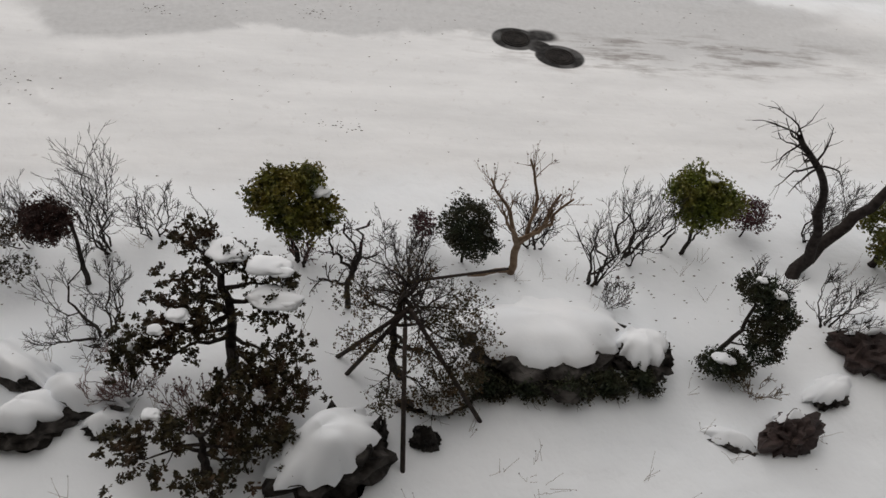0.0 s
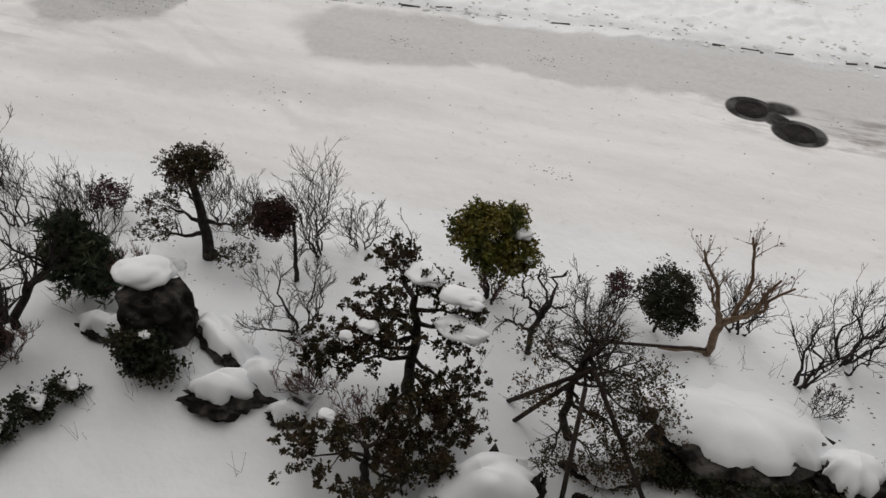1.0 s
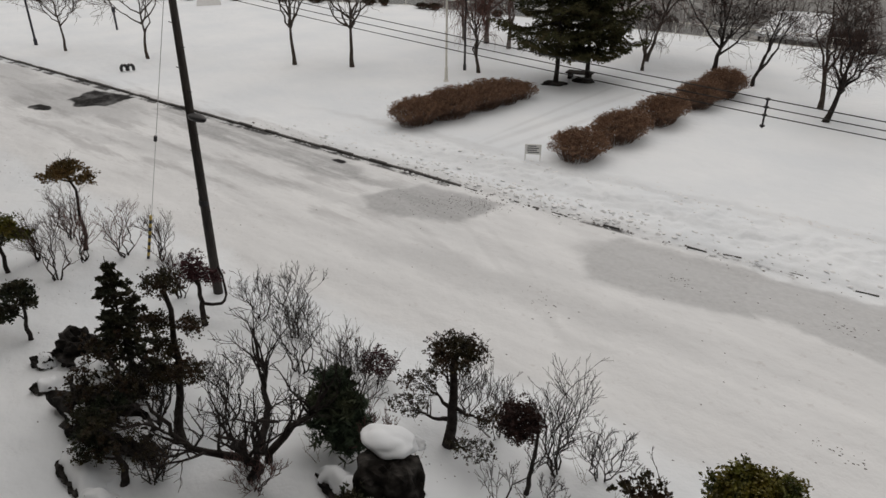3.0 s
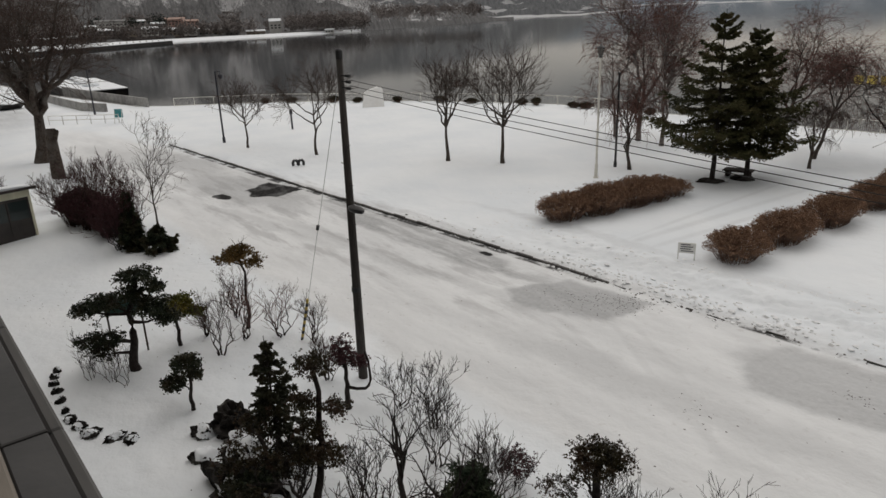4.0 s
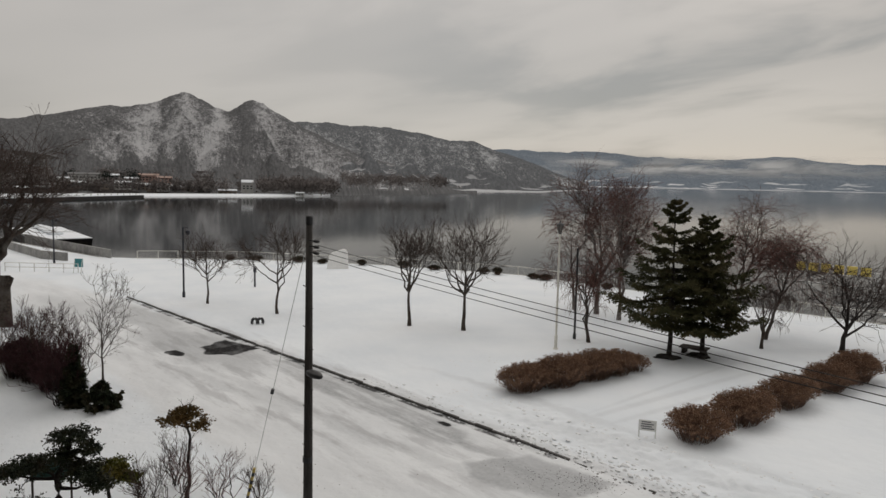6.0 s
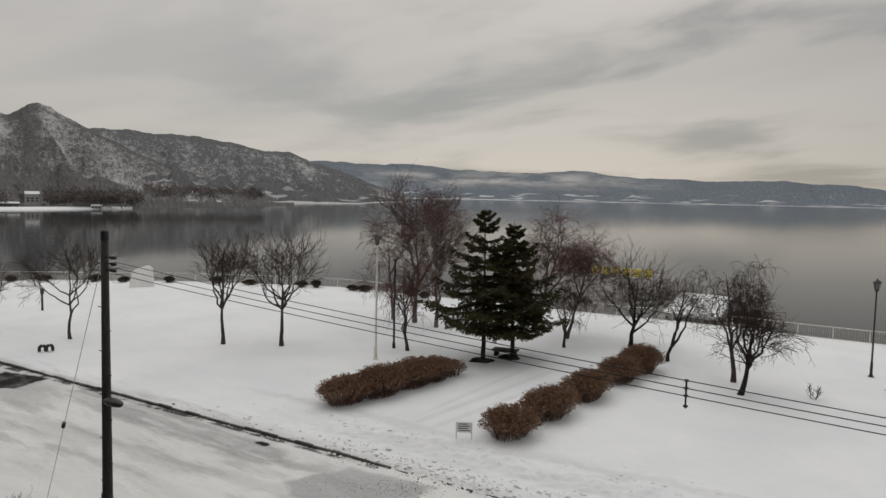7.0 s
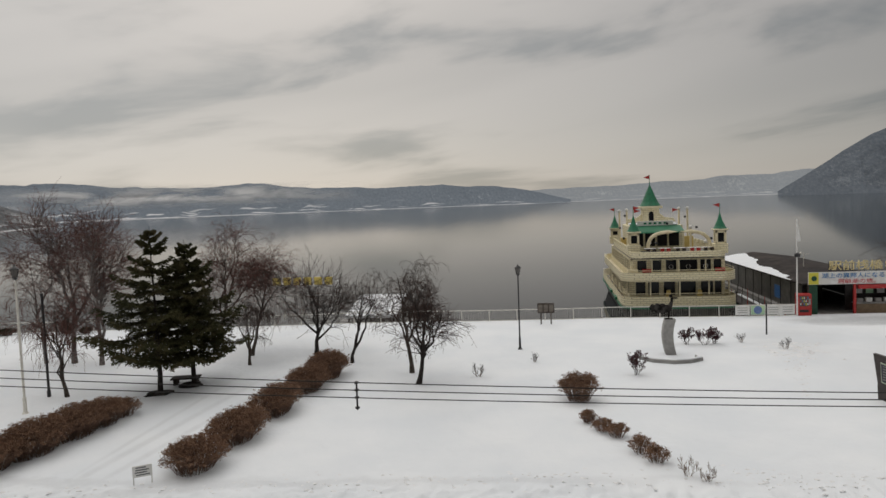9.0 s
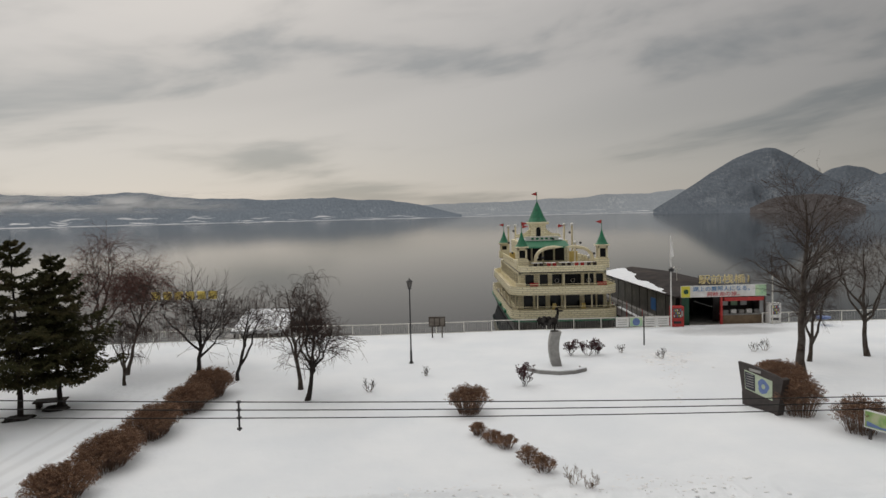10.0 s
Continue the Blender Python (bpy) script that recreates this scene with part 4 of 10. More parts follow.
def clumps(rng, p, per, r):
    """Leaves gathered in small rosettes round the places given."""
    q = np.repeat(p, per, 0)
    return q + rng.normal(0, 1, q.shape) * np.array([1, 1, 0.75]) * r


def blob(rng, c, r, sub=2, lump=0.2, flat=-0.35, seed=0):
    """A rounded lump with an uneven skin and a flattened foot."""
    bm = bmesh.new()
    bmesh.ops.create_icosphere(bm, subdivisions=sub, radius=1.0)
    sh = Vector((seed * 3.1, seed * 1.7, seed * 0.9))
    for v in bm.verts:
        k = 1 + lump * noise.noise(v.co * 1.3 + sh) * 1.6 + lump * 0.5 * noise.noise(v.co * 3.1 + sh)
        v.co *= k
        if v.co.z < flat:
            v.co.z = flat + (v.co.z - flat) * 0.12
    V = np.array([v.co[:] for v in bm.verts]) * np.array(r) + np.array(c)
    F = [tuple(q.index for q in f.verts) for f in bm.faces]
    bm.free()
    return V, F


def blobs(name, items, material, parent=None, lump=0.2, sub=2, flat=-0.35, label="", seed=0):
    k = Kit()
    for i, (c, r) in enumerate(items):
        k.add(*blob(None, c, r, sub, lump, flat, seed + i))
    return put(name, mesh_from(name, k.v, k.f, True), material, parent, label)


def plant(name, label, category, at, group=""):
    return thing(name, label, category, (at[0], at[1], gz(*at) - 0.05), 0.0, group)


def wood(ob, name, sets, material, label=""):
    V, F = tubes(sets)
    return put(name, mesh_from(name, V, F, True), material, ob, label, kind="stuff" if len(sets[-1][0]) > 40 else "")


def foliage(ob, name, rng, pos, size, material, long=1.6, upward=0.3, along=None, label=""):
    V, F = leaf_mesh(rng, pos, size, long, upward, along)
    return put(name, mesh_from(name, V, F), material, ob, label, kind="stuff")


def bare_tree(name, label, at, h, r0, seed, width=0.35, trunk_h=0.35, bark=None, twig=None, k=(9, 7, 6, 4), lift=0.35, weep=0.0, lean=(0, 0), group="bare park trees", forks=1, twig_r=0.005, spread=48, wob=0.12, reach=1.25, fork_at=(2, 3), crown=0.72):
    """A leafless tree: trunk, limbs, branches and fine twigs."""
    rng = np.random.default_rng(seed)
    ob = plant(name, label, "tree", at, group)
    top = (lean[0], lean[1], h * 0.84)
    trunk = stem(rng, (0, 0, -0.1), top, r0, r0 * 0.12, 10, 0.009)
    flare = trunk[1].copy(); flare[0, 0] *= 1.22
    limbs_from = trunk
    stems = [(trunk[0], flare, 9)]
    if forks > 1:
        extra = []
        for i in range(forks - 1):
            q = h * width * (0.5 if forks < 4 else 0.5 * rng.uniform(0.5, 1.0))
            extra.append(stem(rng, trunk[0][0, int(rng.integers(*fork_at))] + rng.normal(0, 0.02, 3), (lean[0] + math.cos(i * 2.4 + seed) * q, lean[1] + math.sin(i * 2.4 + seed) * q, h * rng.uniform(crown, 0.95)), r0 * (0.7 if forks < 4 else 0.5), r0 * 0.1, 10, 0.03, None if forks < 4 else (math.cos(i * 2.4 + seed) * q * 0.16, math.sin(i * 2.4 + seed) * q * 0.16, 0)))
        stems += [(p, r, 7) for p, r in extra]
        limbs_from = (np.concatenate([trunk[0]] + [p for p, r in extra]), np.concatenate([trunk[1]] + [r for p, r in extra]))
    wood(ob, "trunk", stems, bark or M_BARK2)
    L1 = sprout(rng, *limbs_from, k[0], trunk_h, h * width * reach, spread, lift, wob, 7, 0.55, max(0.012, twig_r * 2.3), 0.97, weep * 0.3, 0.5)
    L2 = sprout(rng, *L1, k[1], 0.15, h * width * 0.55, 42, lift * 0.8, wob + 0.03, 6, 0.6, max(0.008, twig_r * 1.6), 1.0, weep * 0.7, 0.35)
    wood(ob, "branchwork", [(*L1, 6), (*L2, 4)], bark or M_BARK2)
    L3 = sprout(rng, *L2, max(k[2] - 1, 2), 0.1, h * width * (0.30 + weep * 0.22), 40, lift * 0.6, wob + 0.05, 5, 0.65, twig_r * 1.5, 1.0, weep * 1.3, 0.3)
    L4 = sprout(rng, *L3, max(k[3] - 1, 1), 0.1, h * width * (0.16 + weep * 0.24), 36, lift * 0.4, wob + 0.06, 4, 0.7, twig_r * 0.75, 1.0, weep * 2.6, 0.2)
    wood(ob, "twiggery", [(*L3, 3), (*L4, 3)], twig or M_TWIG)
    return ob


def bare_shrub(name, label, at, h, w, seed, stems=4, k=(5, 5, 4), r0=0.03, bark=None, twig=None, group="bare garden shrubs", buds=0, bud_mat=None, twig_r=0.0055, base=0.12, wob=0.11, bud_size=0.032):
    """A leafless shrub with several stems from one foot."""
    rng = np.random.default_rng(seed)
    ob = plant(name, label, "shrub", at, group)
    P, R = [], []
    for i in range(stems):
        a = 2 * math.pi * i / stems + rng.uniform(-0.6, 0.6)
        q = rng.uniform(0.5, 1.0) * w * 0.42
        s = stem(rng, (math.cos(a) * base * 0.4, math.sin(a) * base * 0.4, -0.05), (math.cos(a) * q, math.sin(a) * q, h * rng.uniform(0.5, 0.78)), r0 * rng.uniform(0.7, 1.1), r0 * 0.25, 9, 0.055)
        P.append(s[0]); R.append(s[1])
    S = (np.concatenate(P), np.concatenate(R))
    for i in range(stems):
        wood(ob, "stem", [(S[0][i:i + 1], S[1][i:i + 1], 6)], bark or M_BARK)
    k = (k[0], max(k[1] - 1, 3), max(k[2] - 1, 2))
    L1 = sprout(rng, *S, k[0], 0.2, h * 0.50, 34, 0.38, wob, 7, 0.6, 0.006, 1.0, 0, 0.5)
    L2 = sprout(rng, *L1, k[1], 0.2, h * 0.21, 38, 0.34, wob, 6, 0.65, twig_r, 1.0, 0, 0.3)
    L3 = sprout(rng, *L2, k[2], 0.3, h * 0.09, 34, 0.25, wob, 4, 0.7, twig_r * 0.8, 1.0, 0, 0.2)
    wood(ob, "twiggery", [(*L1, 4), (*L2, 3), (*L3, 3)], twig or M_BARK)
    if buds:
        p, d = tips(L3[0], 0.8, 1.0, rng, 1, 0.004)
        p = p[rng.permutation(len(p))[:buds]]
        foliage(ob, "leaf_cover", rng, p, bud_size, bud_mat or M_TWIG, 1.3)
    return ob


def pad_tree(name, label, at, h, seed, pads, trunk_top, r0=0.06, leaf=None, size=0.05, dens=900, bark=None, bend=None, snow=(), group="shaped garden trees", long=1.6, inner=0.5, needles=False, extra_twigs=0, category="tree", twig_w=1.0, per=8, wob=0.02, tight=1.0):
    """A clipped or pruned evergreen: trunk, a limb to every leafy pad, the pads, and snow lying on them. pads: (x, y, z, rx, ry, rz)."""
    rng = np.random.default_rng(seed)
    ob = plant(name, label, category, at, group)
    tr = stem(rng, (0, 0, -0.1), trunk_top, r0, r0 * 0.45, 10, wob, bend)
    fl = tr[1].copy(); fl[0, 0] *= 1.4
    wood(ob, "trunk", [(tr[0], fl, 8)], bark or M_BARK)
    P, R, pts = [], [], []
    T = tr[0][0]
    for x, y, z, a, b, c in pads:
        k = int(np.argmin(np.abs(T[:, 2] - max(min(z - 0.25 * h * 0.3, trunk_top[2]), 0.15))))
        s = stem(rng, T[k], (x, y, z - c * 0.3), max(r0 * 0.42, 0.012), 0.008, 8, 0.05)
        P.append(s[0]); R.append(s[1])
        N = int(dens * (a * b + a * c + b * c) * 4)
        pts.append(clumps(rng, pad_points(rng, (x, y, z), (a, b, c), max(int(N * 1.25 / per), 6), inner), per, size * 0.95 * tight))
    if P:
        L = (np.concatenate(P), np.concatenate(R))
        S1 = sprout(rng, *L, 6, 0.45, 0.45 * twig_w, 45, 0.15, 0.15, 5, 0.6, 0.005)
        S2 = sprout(rng, *S1, 4, 0.3, 0.22 * twig_w, 40, 0.1, 0.15, 4, 0.6, 0.003)
        wood(ob, "limb_frame", [(*L, 6), (*S1, 4), (*S2, 3)], bark or M_BARK)
        for i, p in enumerate(pts):
            if per > 12:
                ends, _ = tips(S2[0][i * 24:(i + 1) * 24], 0.6, 1.0, rng, 1, 0.01)
                p = np.vstack([p, clumps(rng, ends, per // 2, size * 0.8)])
            foliage(ob, "leafy_pad", rng, p, size, leaf or M_LEAF_DARK, long, 0.35)
    for i, (x, y, z, a, b, c) in enumerate(snow):
        blobs("snow_cap", [((x, y, z), (a, b, c)), ((x + a * 0.5, y - b * 0.3, z - c * 0.2), (a * 0.6, b * 0.6, c * 0.7))], M_SNOW, ob, 0.32, 3, -0.3, "soft lump of snow", seed + i)
    return ob


def conifer(name, label, at, h, w, seed, leaf=None, whorl=0.16, bark=None, r0=0.05, droop=0.3, start=0.12, tuft=0.10, tw=0.35, dens=10, group="", gap=0.0, branch_r=0.01, long=2.2, needles=10):
    """A spruce: whorls of boughs that shorten to the top, hung with needle sprays."""
    rng = np.random.default_rng(seed)
    ob = plant(name, label, "tree", at, group)
    tr = stem(rng, (0, 0, -0.1), (rng.normal(0, 0.02) * h, rng.normal(0, 0.02) * h, h), r0, 0.008, 14, 0.004)
    wood(ob, "trunk", [(*tr, 8)], bark or M_BARK)
    P, R, = [], []
    z = h * start
    while z < h * 0.97:
        q = 1 - (z - h * start) / (h * (1 - start))
        ln0 = (w / 2 * (q ** 0.85) + 0.03 * h * 0.3) * min(1.0, 0.35 + 3.6 * q)
        n = 6 if q > 0.15 else 4
        for i in range(n):
            if rng.uniform() < gap:
                continue
            a = 2 * math.pi * (i + rng.uniform(-0.35, 0.35)) / n + z * 3
            ln = ln0 * rng.uniform(0.55, 1.18)
            t = np.linspace(0, 1, 7)
            zz = z + ln * (-droop * t * (0.4 + q) + 0.28 * droop * t ** 3 + 0.35 * t * (1 - q) ** 2)
            r = t * ln
            P.append(np.stack([np.cos(a) * r, np.sin(a) * r, zz], 1) + rng.normal(0, 0.012 * ln, (7, 3)) * t[:, None])
            R.append(np.linspace(branch_r * (0.4 + q), 0.004, 7))
        z += whorl * rng.uniform(0.8, 1.2) * (0.65 + 0.5 * q)
    L = (np.array(P), np.array(R))
    S = sprout(rng, *L, dens, 0.10, tw, 46, -0.04, 0.08, 4, 0.5, 0.004, 0.98, 0.18, 0.62, 0.75, True)
    # long boughs branch once more, so that they stay as dense as the short ones
    far = np.repeat(np.linalg.norm(L[0][:, -1, :2], axis=1) > w * 0.24, dens)
    S3 = sprout(rng, S[0][far], S[1][far], 3, 0.1, 0.5, 42, -0.02, 0.08, 4, 0.6, 0.003, 1.0, 0.1, 0.4, 0.75, True)
    wood(ob, "bough_frame", [(*L, 4), (*S, 3), (*S3, 3)], bark or M_BARK)
    p1, d1 = tips(L[0], 0.2, 1.0, rng, 16, tuft * 0.15)
    p2, d2 = tips(S[0], 0.1, 1.0, rng, needles, tuft * 0.2)
    p3, d3 = tips(S3[0], 0.0, 1.0, rng, needles // 2, tuft * 0.2)
    foliage(ob, "needle_cover", rng, np.vstack([p1, p2, p3]), tuft, leaf or M_SPRUCE, long, -0.2, np.vstack([d1, d2, d3]))
    return ob


def spruce(name, label, at, h, w, seed, tier=0.6, start=0.2, droop=0.1, gap=0.0, group="", r0=0.17, tuft=0.05):
    """A grown spruce: tiers of flat boughs with air between them, each a fan of shoots covered with needles."""
    rng = np.random.default_rng(seed)
    ob = plant(name, label, "tree", at, group)
    tr = stem(rng, (0, 0, -0.1), (rng.normal(0, 0.008) * h, rng.normal(0, 0.008) * h, h), r0, 0.012, 16, 0.002)
    wood(ob, "trunk", [(*tr, 9)], M_BARK)
    P, R, S, SR = [], [], [], []
    t = np.linspace(0, 1, 8)
    z = h * start
    while z < h * 0.975:
        q = 1 - (z - h * start) / (h * (1 - start))
        n = 7 if q > 0.3 else 5
        for i in range(n):
            if rng.uniform() < gap:
                continue
            a = 2 * math.pi * (i + rng.uniform(-0.4, 0.4)) / n + z * 2.1
            ln = (w / 2 * (q ** 0.95) * min(1.0, 0.66 + 2.2 * (1 - q)) + 0.05) * rng.uniform(0.6, 1.15)
            z0 = z + rng.normal(0, 0.10) * tier
            steep = 0.55 * (1 - q) ** 2
            zz = z0 + ln * (steep * t - droop * (0.4 + q) * np.sin(t * 2.2) + 0.16 * t ** 3)
            d = np.array([math.cos(a), math.sin(a)])
            bow = rng.normal(0, 0.05) * ln * t ** 2
            line = np.stack([d[0] * ln * t - d[1] * bow, d[1] * ln * t + d[0] * bow, zz], 1)
            P.append(line)
            R.append(np.linspace(0.012 + 0.022 * q, 0.005, 8))
            m = int(8 + 6.5 * ln)
            for k in range(m):
                s = 0.10 + 0.88 * (k + rng.uniform(0, 0.9)) / m
                j = min(int(s * 7), 6)
                b = line[j] + (line[j + 1] - line[j]) * (s * 7 - j)
                sg = 1 if k % 2 else -1
                an = a + sg * math.radians(rng.normal(50, 8))
                L = ln * (0.36 * (1 - s) ** 0.8 + 0.08) * rng.uniform(0.7, 1.15) + 0.05
                u = np.linspace(0, 1, 4)
                S.append(np.stack([b[0] + math.cos(an) * L * u, b[1] + math.sin(an) * L * u, b[2] + L * (-0.10 * u - 0.10 * u * u + rng.normal(0, 0.03) * u)], 1))
                SR.append(np.linspace(0.006, 0.003, 4))
        z += tier * rng.uniform(0.8, 1.2) * (0.5 + 0.5 * q)
    L1, L2 = (np.array(P), np.array(R)), (np.array(S), np.array(SR))
    L3 = sprout(rng, *L2, 4, 0.1, 0.5, 44, -0.05, 0.06, 4, 0.6, 0.003, 1.0, 0.05, 0.4, 0.92, True)
    wood(ob, "bough_frame", [(*L1, 4), (*L2, 3), (*L3, 3)], M_BARK)
    pts = [tips(L1[0], 0.25, 1.0, rng, 26, tuft * 0.15), tips(L2[0], 0.0, 1.0, rng, 22, tuft * 0.2), tips(L3[0], 0.0, 1.0, rng, 9, tuft * 0.25)]
    foliage(ob, "needle_cover", rng, np.vstack([p for p, d in pts]), tuft, M_SPRUCE, 2.6, -0.1, np.vstack([d for p, d in pts]))
    return ob


def rock(name, at, size, seed, material=None, snow=0.0, label="dark rough garden rock", turn=0.0, z=None, cap=None, group="garden rocks", blocky=0.0):
    """A rough stone, with a pillow of snow where it has one."""
    ob = thing(name, label, "rock", (at[0], at[1], gz(*at) - 0.06 if z is None else z), turn, group)
    bm = bmesh.new()
    bmesh.ops.create_icosphere(bm, subdivisions=4, radius=1.0)
    sh = Vector((seed * 5.3, seed * 2.9, seed))
    for v in bm.verts:
        c = noise.cell(v.co * 1.6 + sh) * 0.10
        v.co *= 0.92 + 0.5 * noise.noise(v.co * 1.1 + sh) + 0.30 * abs(noise.noise(v.co * 2.3 + sh)) + 0.30 * noise.noise(v.co * 4.0 + sh) + 0.20 * noise.noise(v.co * 9 + sh) + c * 0.5
        if blocky:
            u = v.co.normalized()
            box = u / (abs(u.x) ** 5 + abs(u.y) ** 5 + abs(u.z) ** 5) ** 0.2
            v.co = v.co.lerp(box * (0.86 + 0.16 * noise.noise(u * 2.1 + sh) + 0.12 * noise.noise(u * 5 + sh) + 0.06 * noise.noise(u * 12 + sh) + 0.5 * c), blocky)
        if v.co.z < -0.3:
            v.co.z = -0.3
        v.co = Vector((v.co.x * size[0] / 2, v.co.y * size[1] / 2, (v.co.z + 0.3) * size[2] / 1.3))
    me = bpy.data.meshes.new("stone")
    tree = BVHTree.FromBMesh(bm)
    bm.to_mesh(me)
    bm.free()
    put("stone", me, material or M_ROCK, ob)
    if snow and blocky:
        V, F = blob(None, (cap[0], cap[1], size[2] * 0.95), (size[0] * 0.5 * cap[2], size[1] * 0.5 * cap[3], snow), 4, 0.14, -0.45, seed)
        put("snow_cap", mesh_from("snow_cap", V, F, True), M_SNOW, ob, "rounded snow lying on the rock")
    elif snow:
        c = cap or (0, 0.30 * size[1], 1.22, 1.35)
        na, nr = 56, 15
        a = np.arange(na) * 2 * np.pi / na
        edge = np.array([1 + 0.34 * noise.noise((math.cos(t) * 1.4, math.sin(t) * 1.4, seed * 1.7)) + 0.26 * noise.noise((math.cos(t) * 5, math.sin(t) * 5, seed * 2.3)) for t in a])
        f = np.linspace(0.0, 1.0, nr) ** 0.8
        ef = 1 + (edge[:, None] - 1) * f ** 4
        X = c[0] + size[0] * 0.52 * c[2] * np.cos(a)[:, None] * ef * f
        Y = c[1] + size[1] * 0.52 * c[3] * np.sin(a)[:, None] * ef * f
        H = np.full(X.shape, 0.03)
        for i in range(na):
            for j in range(nr):
                hit = tree.ray_cast(Vector((X[i, j], Y[i, j], size[2] * 3)), Vector((0, 0, -1)))
                if hit[0] is not None:
                    H[i, j] = max(hit[0].z, 0.03)
        S = H.copy()
        for _ in range(16):
            S = (S + np.roll(S, 1, 0) + np.roll(S, -1, 0) + np.hstack([S[:, :1], S[:, :-1]]) + np.hstack([S[:, 1:], S[:, -1:]])) / 5
        S[:, 0] = S[:, 0].mean()
        lump = 1 + 0.16 * fbm(X * 1.6 + seed, Y * 1.6, 2, seed)
        lump[:, 0] = lump[:, 0].mean()
        B = np.maximum(S, H * (f < 0.9))
        for _ in range(9):
            B = (2 * B + np.roll(B, 1, 0) + np.roll(B, -1, 0) + np.hstack([B[:, :1], B[:, :-1]]) + np.hstack([B[:, 1:], B[:, -1:]])) / 6
        B[:, 0] = B[:, 0].mean()
        Z = B + snow * lump * np.sqrt(np.clip(1 - f ** 2.6, 0, 1)) - 0.015
        V = np.stack([X, Y, Z], -1).reshape(-1, 3)
        F = [(i * nr + j, i * nr + j + 1, ((i + 1) % na) * nr + j + 1, ((i + 1) % na) * nr + j) for i in range(na) for j in range(nr - 1)]
        put("snow_cap", mesh_from("snow_cap", V, F, True), M_SNOW, ob, "rounded snow lying on the rock")
    return ob


def dry_bush(name, label, at, w, d, h, seed, turn=0.0, group="dry brown hedge bushes", z=None, dens=1.0, mat_leaf=None, category="bush", scale=1.0, mat_stem=None, leafy=1.0):
    """A dried-up flowering bush: straight stems that fan out from a narrow foot, faded flower heads on their tips."""
    rng = np.random.default_rng(seed)
    ob = thing(name, label, category, (at[0], at[1], (gz(*at) if z is None else z) - 0.03), turn, group)
    n = int(190 * dens)
    a, q = rng.uniform(0, 2 * np.pi, n), rng.uniform(0, 1, n) ** 0.55
    bx, by = np.cos(a) * q * w * 0.24, np.sin(a) * q * d * 0.30
    tx, ty = np.cos(a) * q * w * 0.5, np.sin(a) * q * d * 0.5
    tz = h * (0.30 + 0.70 * np.sqrt(np.clip(1 - 0.95 * q ** 2.2, 0, 1))) * rng.uniform(0.80, 1.02, n)
    t = np.linspace(0, 1, 6)[None, :, None]
    P = np.stack([bx, by, bx * 0], -1)[:, None] * (1 - t) + np.stack([tx, ty, tz], -1)[:, None] * t
    P = P + np.array([0, 0, 0.10 * h]) * np.sin(np.pi * t) * q[:, None, None]
    P = P + rng.normal(0, 0.012, P.shape) * np.array([1, 1, 0.4])
    R = np.broadcast_to(np.linspace(0.009, 0.005, 6) * scale, (n, 6))
    L2 = sprout(rng, P, R, 3, 0.35, 0.34 * h, 24, 0.15, 0.07, 5, 0.75, 0.0045 * scale, 0.85, 0, 0.45)
    wood(ob, "stem_mass", [(P, R, 3), (*L2, 3)], mat_stem or M_HEDGE_STEM)
    p = np.vstack([tips(P, 0.35, 0.95, rng, 4, 0.035)[0], tips(L2[0], 0.2, 1.0, rng, 2, 0.03)[0]])
    p[:, 2] = np.maximum(p[:, 2], 0.03)
    p = p[rng.permutation(len(p))[:int(len(p) * leafy)]]
    foliage(ob, "leaf_cover", rng, p, 0.042 * scale, mat_leaf or M_HEDGE, 1.5)
    hp = np.vstack([P[:, -1], tips(L2[0], 0.95, 1.0, rng, 1, 0.01)[0]])
    hp = hp[hp[:, 2] > h * 0.30]
    hp = hp[rng.random(len(hp)) < 0.6]
    heads = np.repeat(hp, 12, 0) + rng.normal(0, 1, (len(hp) * 12, 3)) * np.array([0.048, 0.048, 0.022]) * scale
    foliage(ob, "flower_cover", rng, heads, 0.040 * scale, mat_leaf or M_HEDGE_HEAD, 1.0)
    return ob


# ---- the park's trees ----
bare_tree("park_tree", "slim leafless park tree in snow", (-55.6, 21.6), 5.2, 0.11, 101, 0.72, 0.42, k=(5, 4, 3, 2), lift=0.16, twig_r=0.009, wob=0.05, spread=38, forks=6, reach=0.34, fork_at=(4, 6), crown=0.55)
bare_tree("park_tree", "slim leafless park tree in snow", (-48.6, 24.3), 6.8, 0.12, 102, 0.62, 0.42, k=(5, 4, 3, 2), lift=0.16, twig_r=0.009, wob=0.05, spread=38, forks=7, reach=0.36, fork_at=(3, 6), crown=0.62)
bare_tree("park_tree", "upright leafless park tree in snow", (-39.2, 29.9), 7.0, 0.15, 103, 0.50, 0.42, k=(5, 4, 3, 2), lift=0.3, spread=32, twig_r=0.009, wob=0.05, forks=9, reach=0.42, fork_at=(4, 6), crown=0.74)
bare_tree("park_tree", "upright leafless park tree in snow", (-35.8, 32.1), 7.0, 0.16, 104, 0.66, 0.42, k=(5, 4, 3, 2), lift=0.2, spread=36, twig_r=0.009, wob=0.05, forks=9, reach=0.40, fork_at=(4, 6), crown=0.64)
birch_twig = M_TWIG_BIRCH
bare_tree("birch_tree", "tall bare birch with fine reddish twigs", (-34.4, 45.3), 11.0, 0.20, 105, 0.42, 0.26, M_BIRCH, birch_twig, (17, 6, 4, 3), 0.22, 0.10, group="birch group", forks=3, twig_r=0.0095, spread=52, reach=0.72, fork_at=(2, 5), crown=0.80)
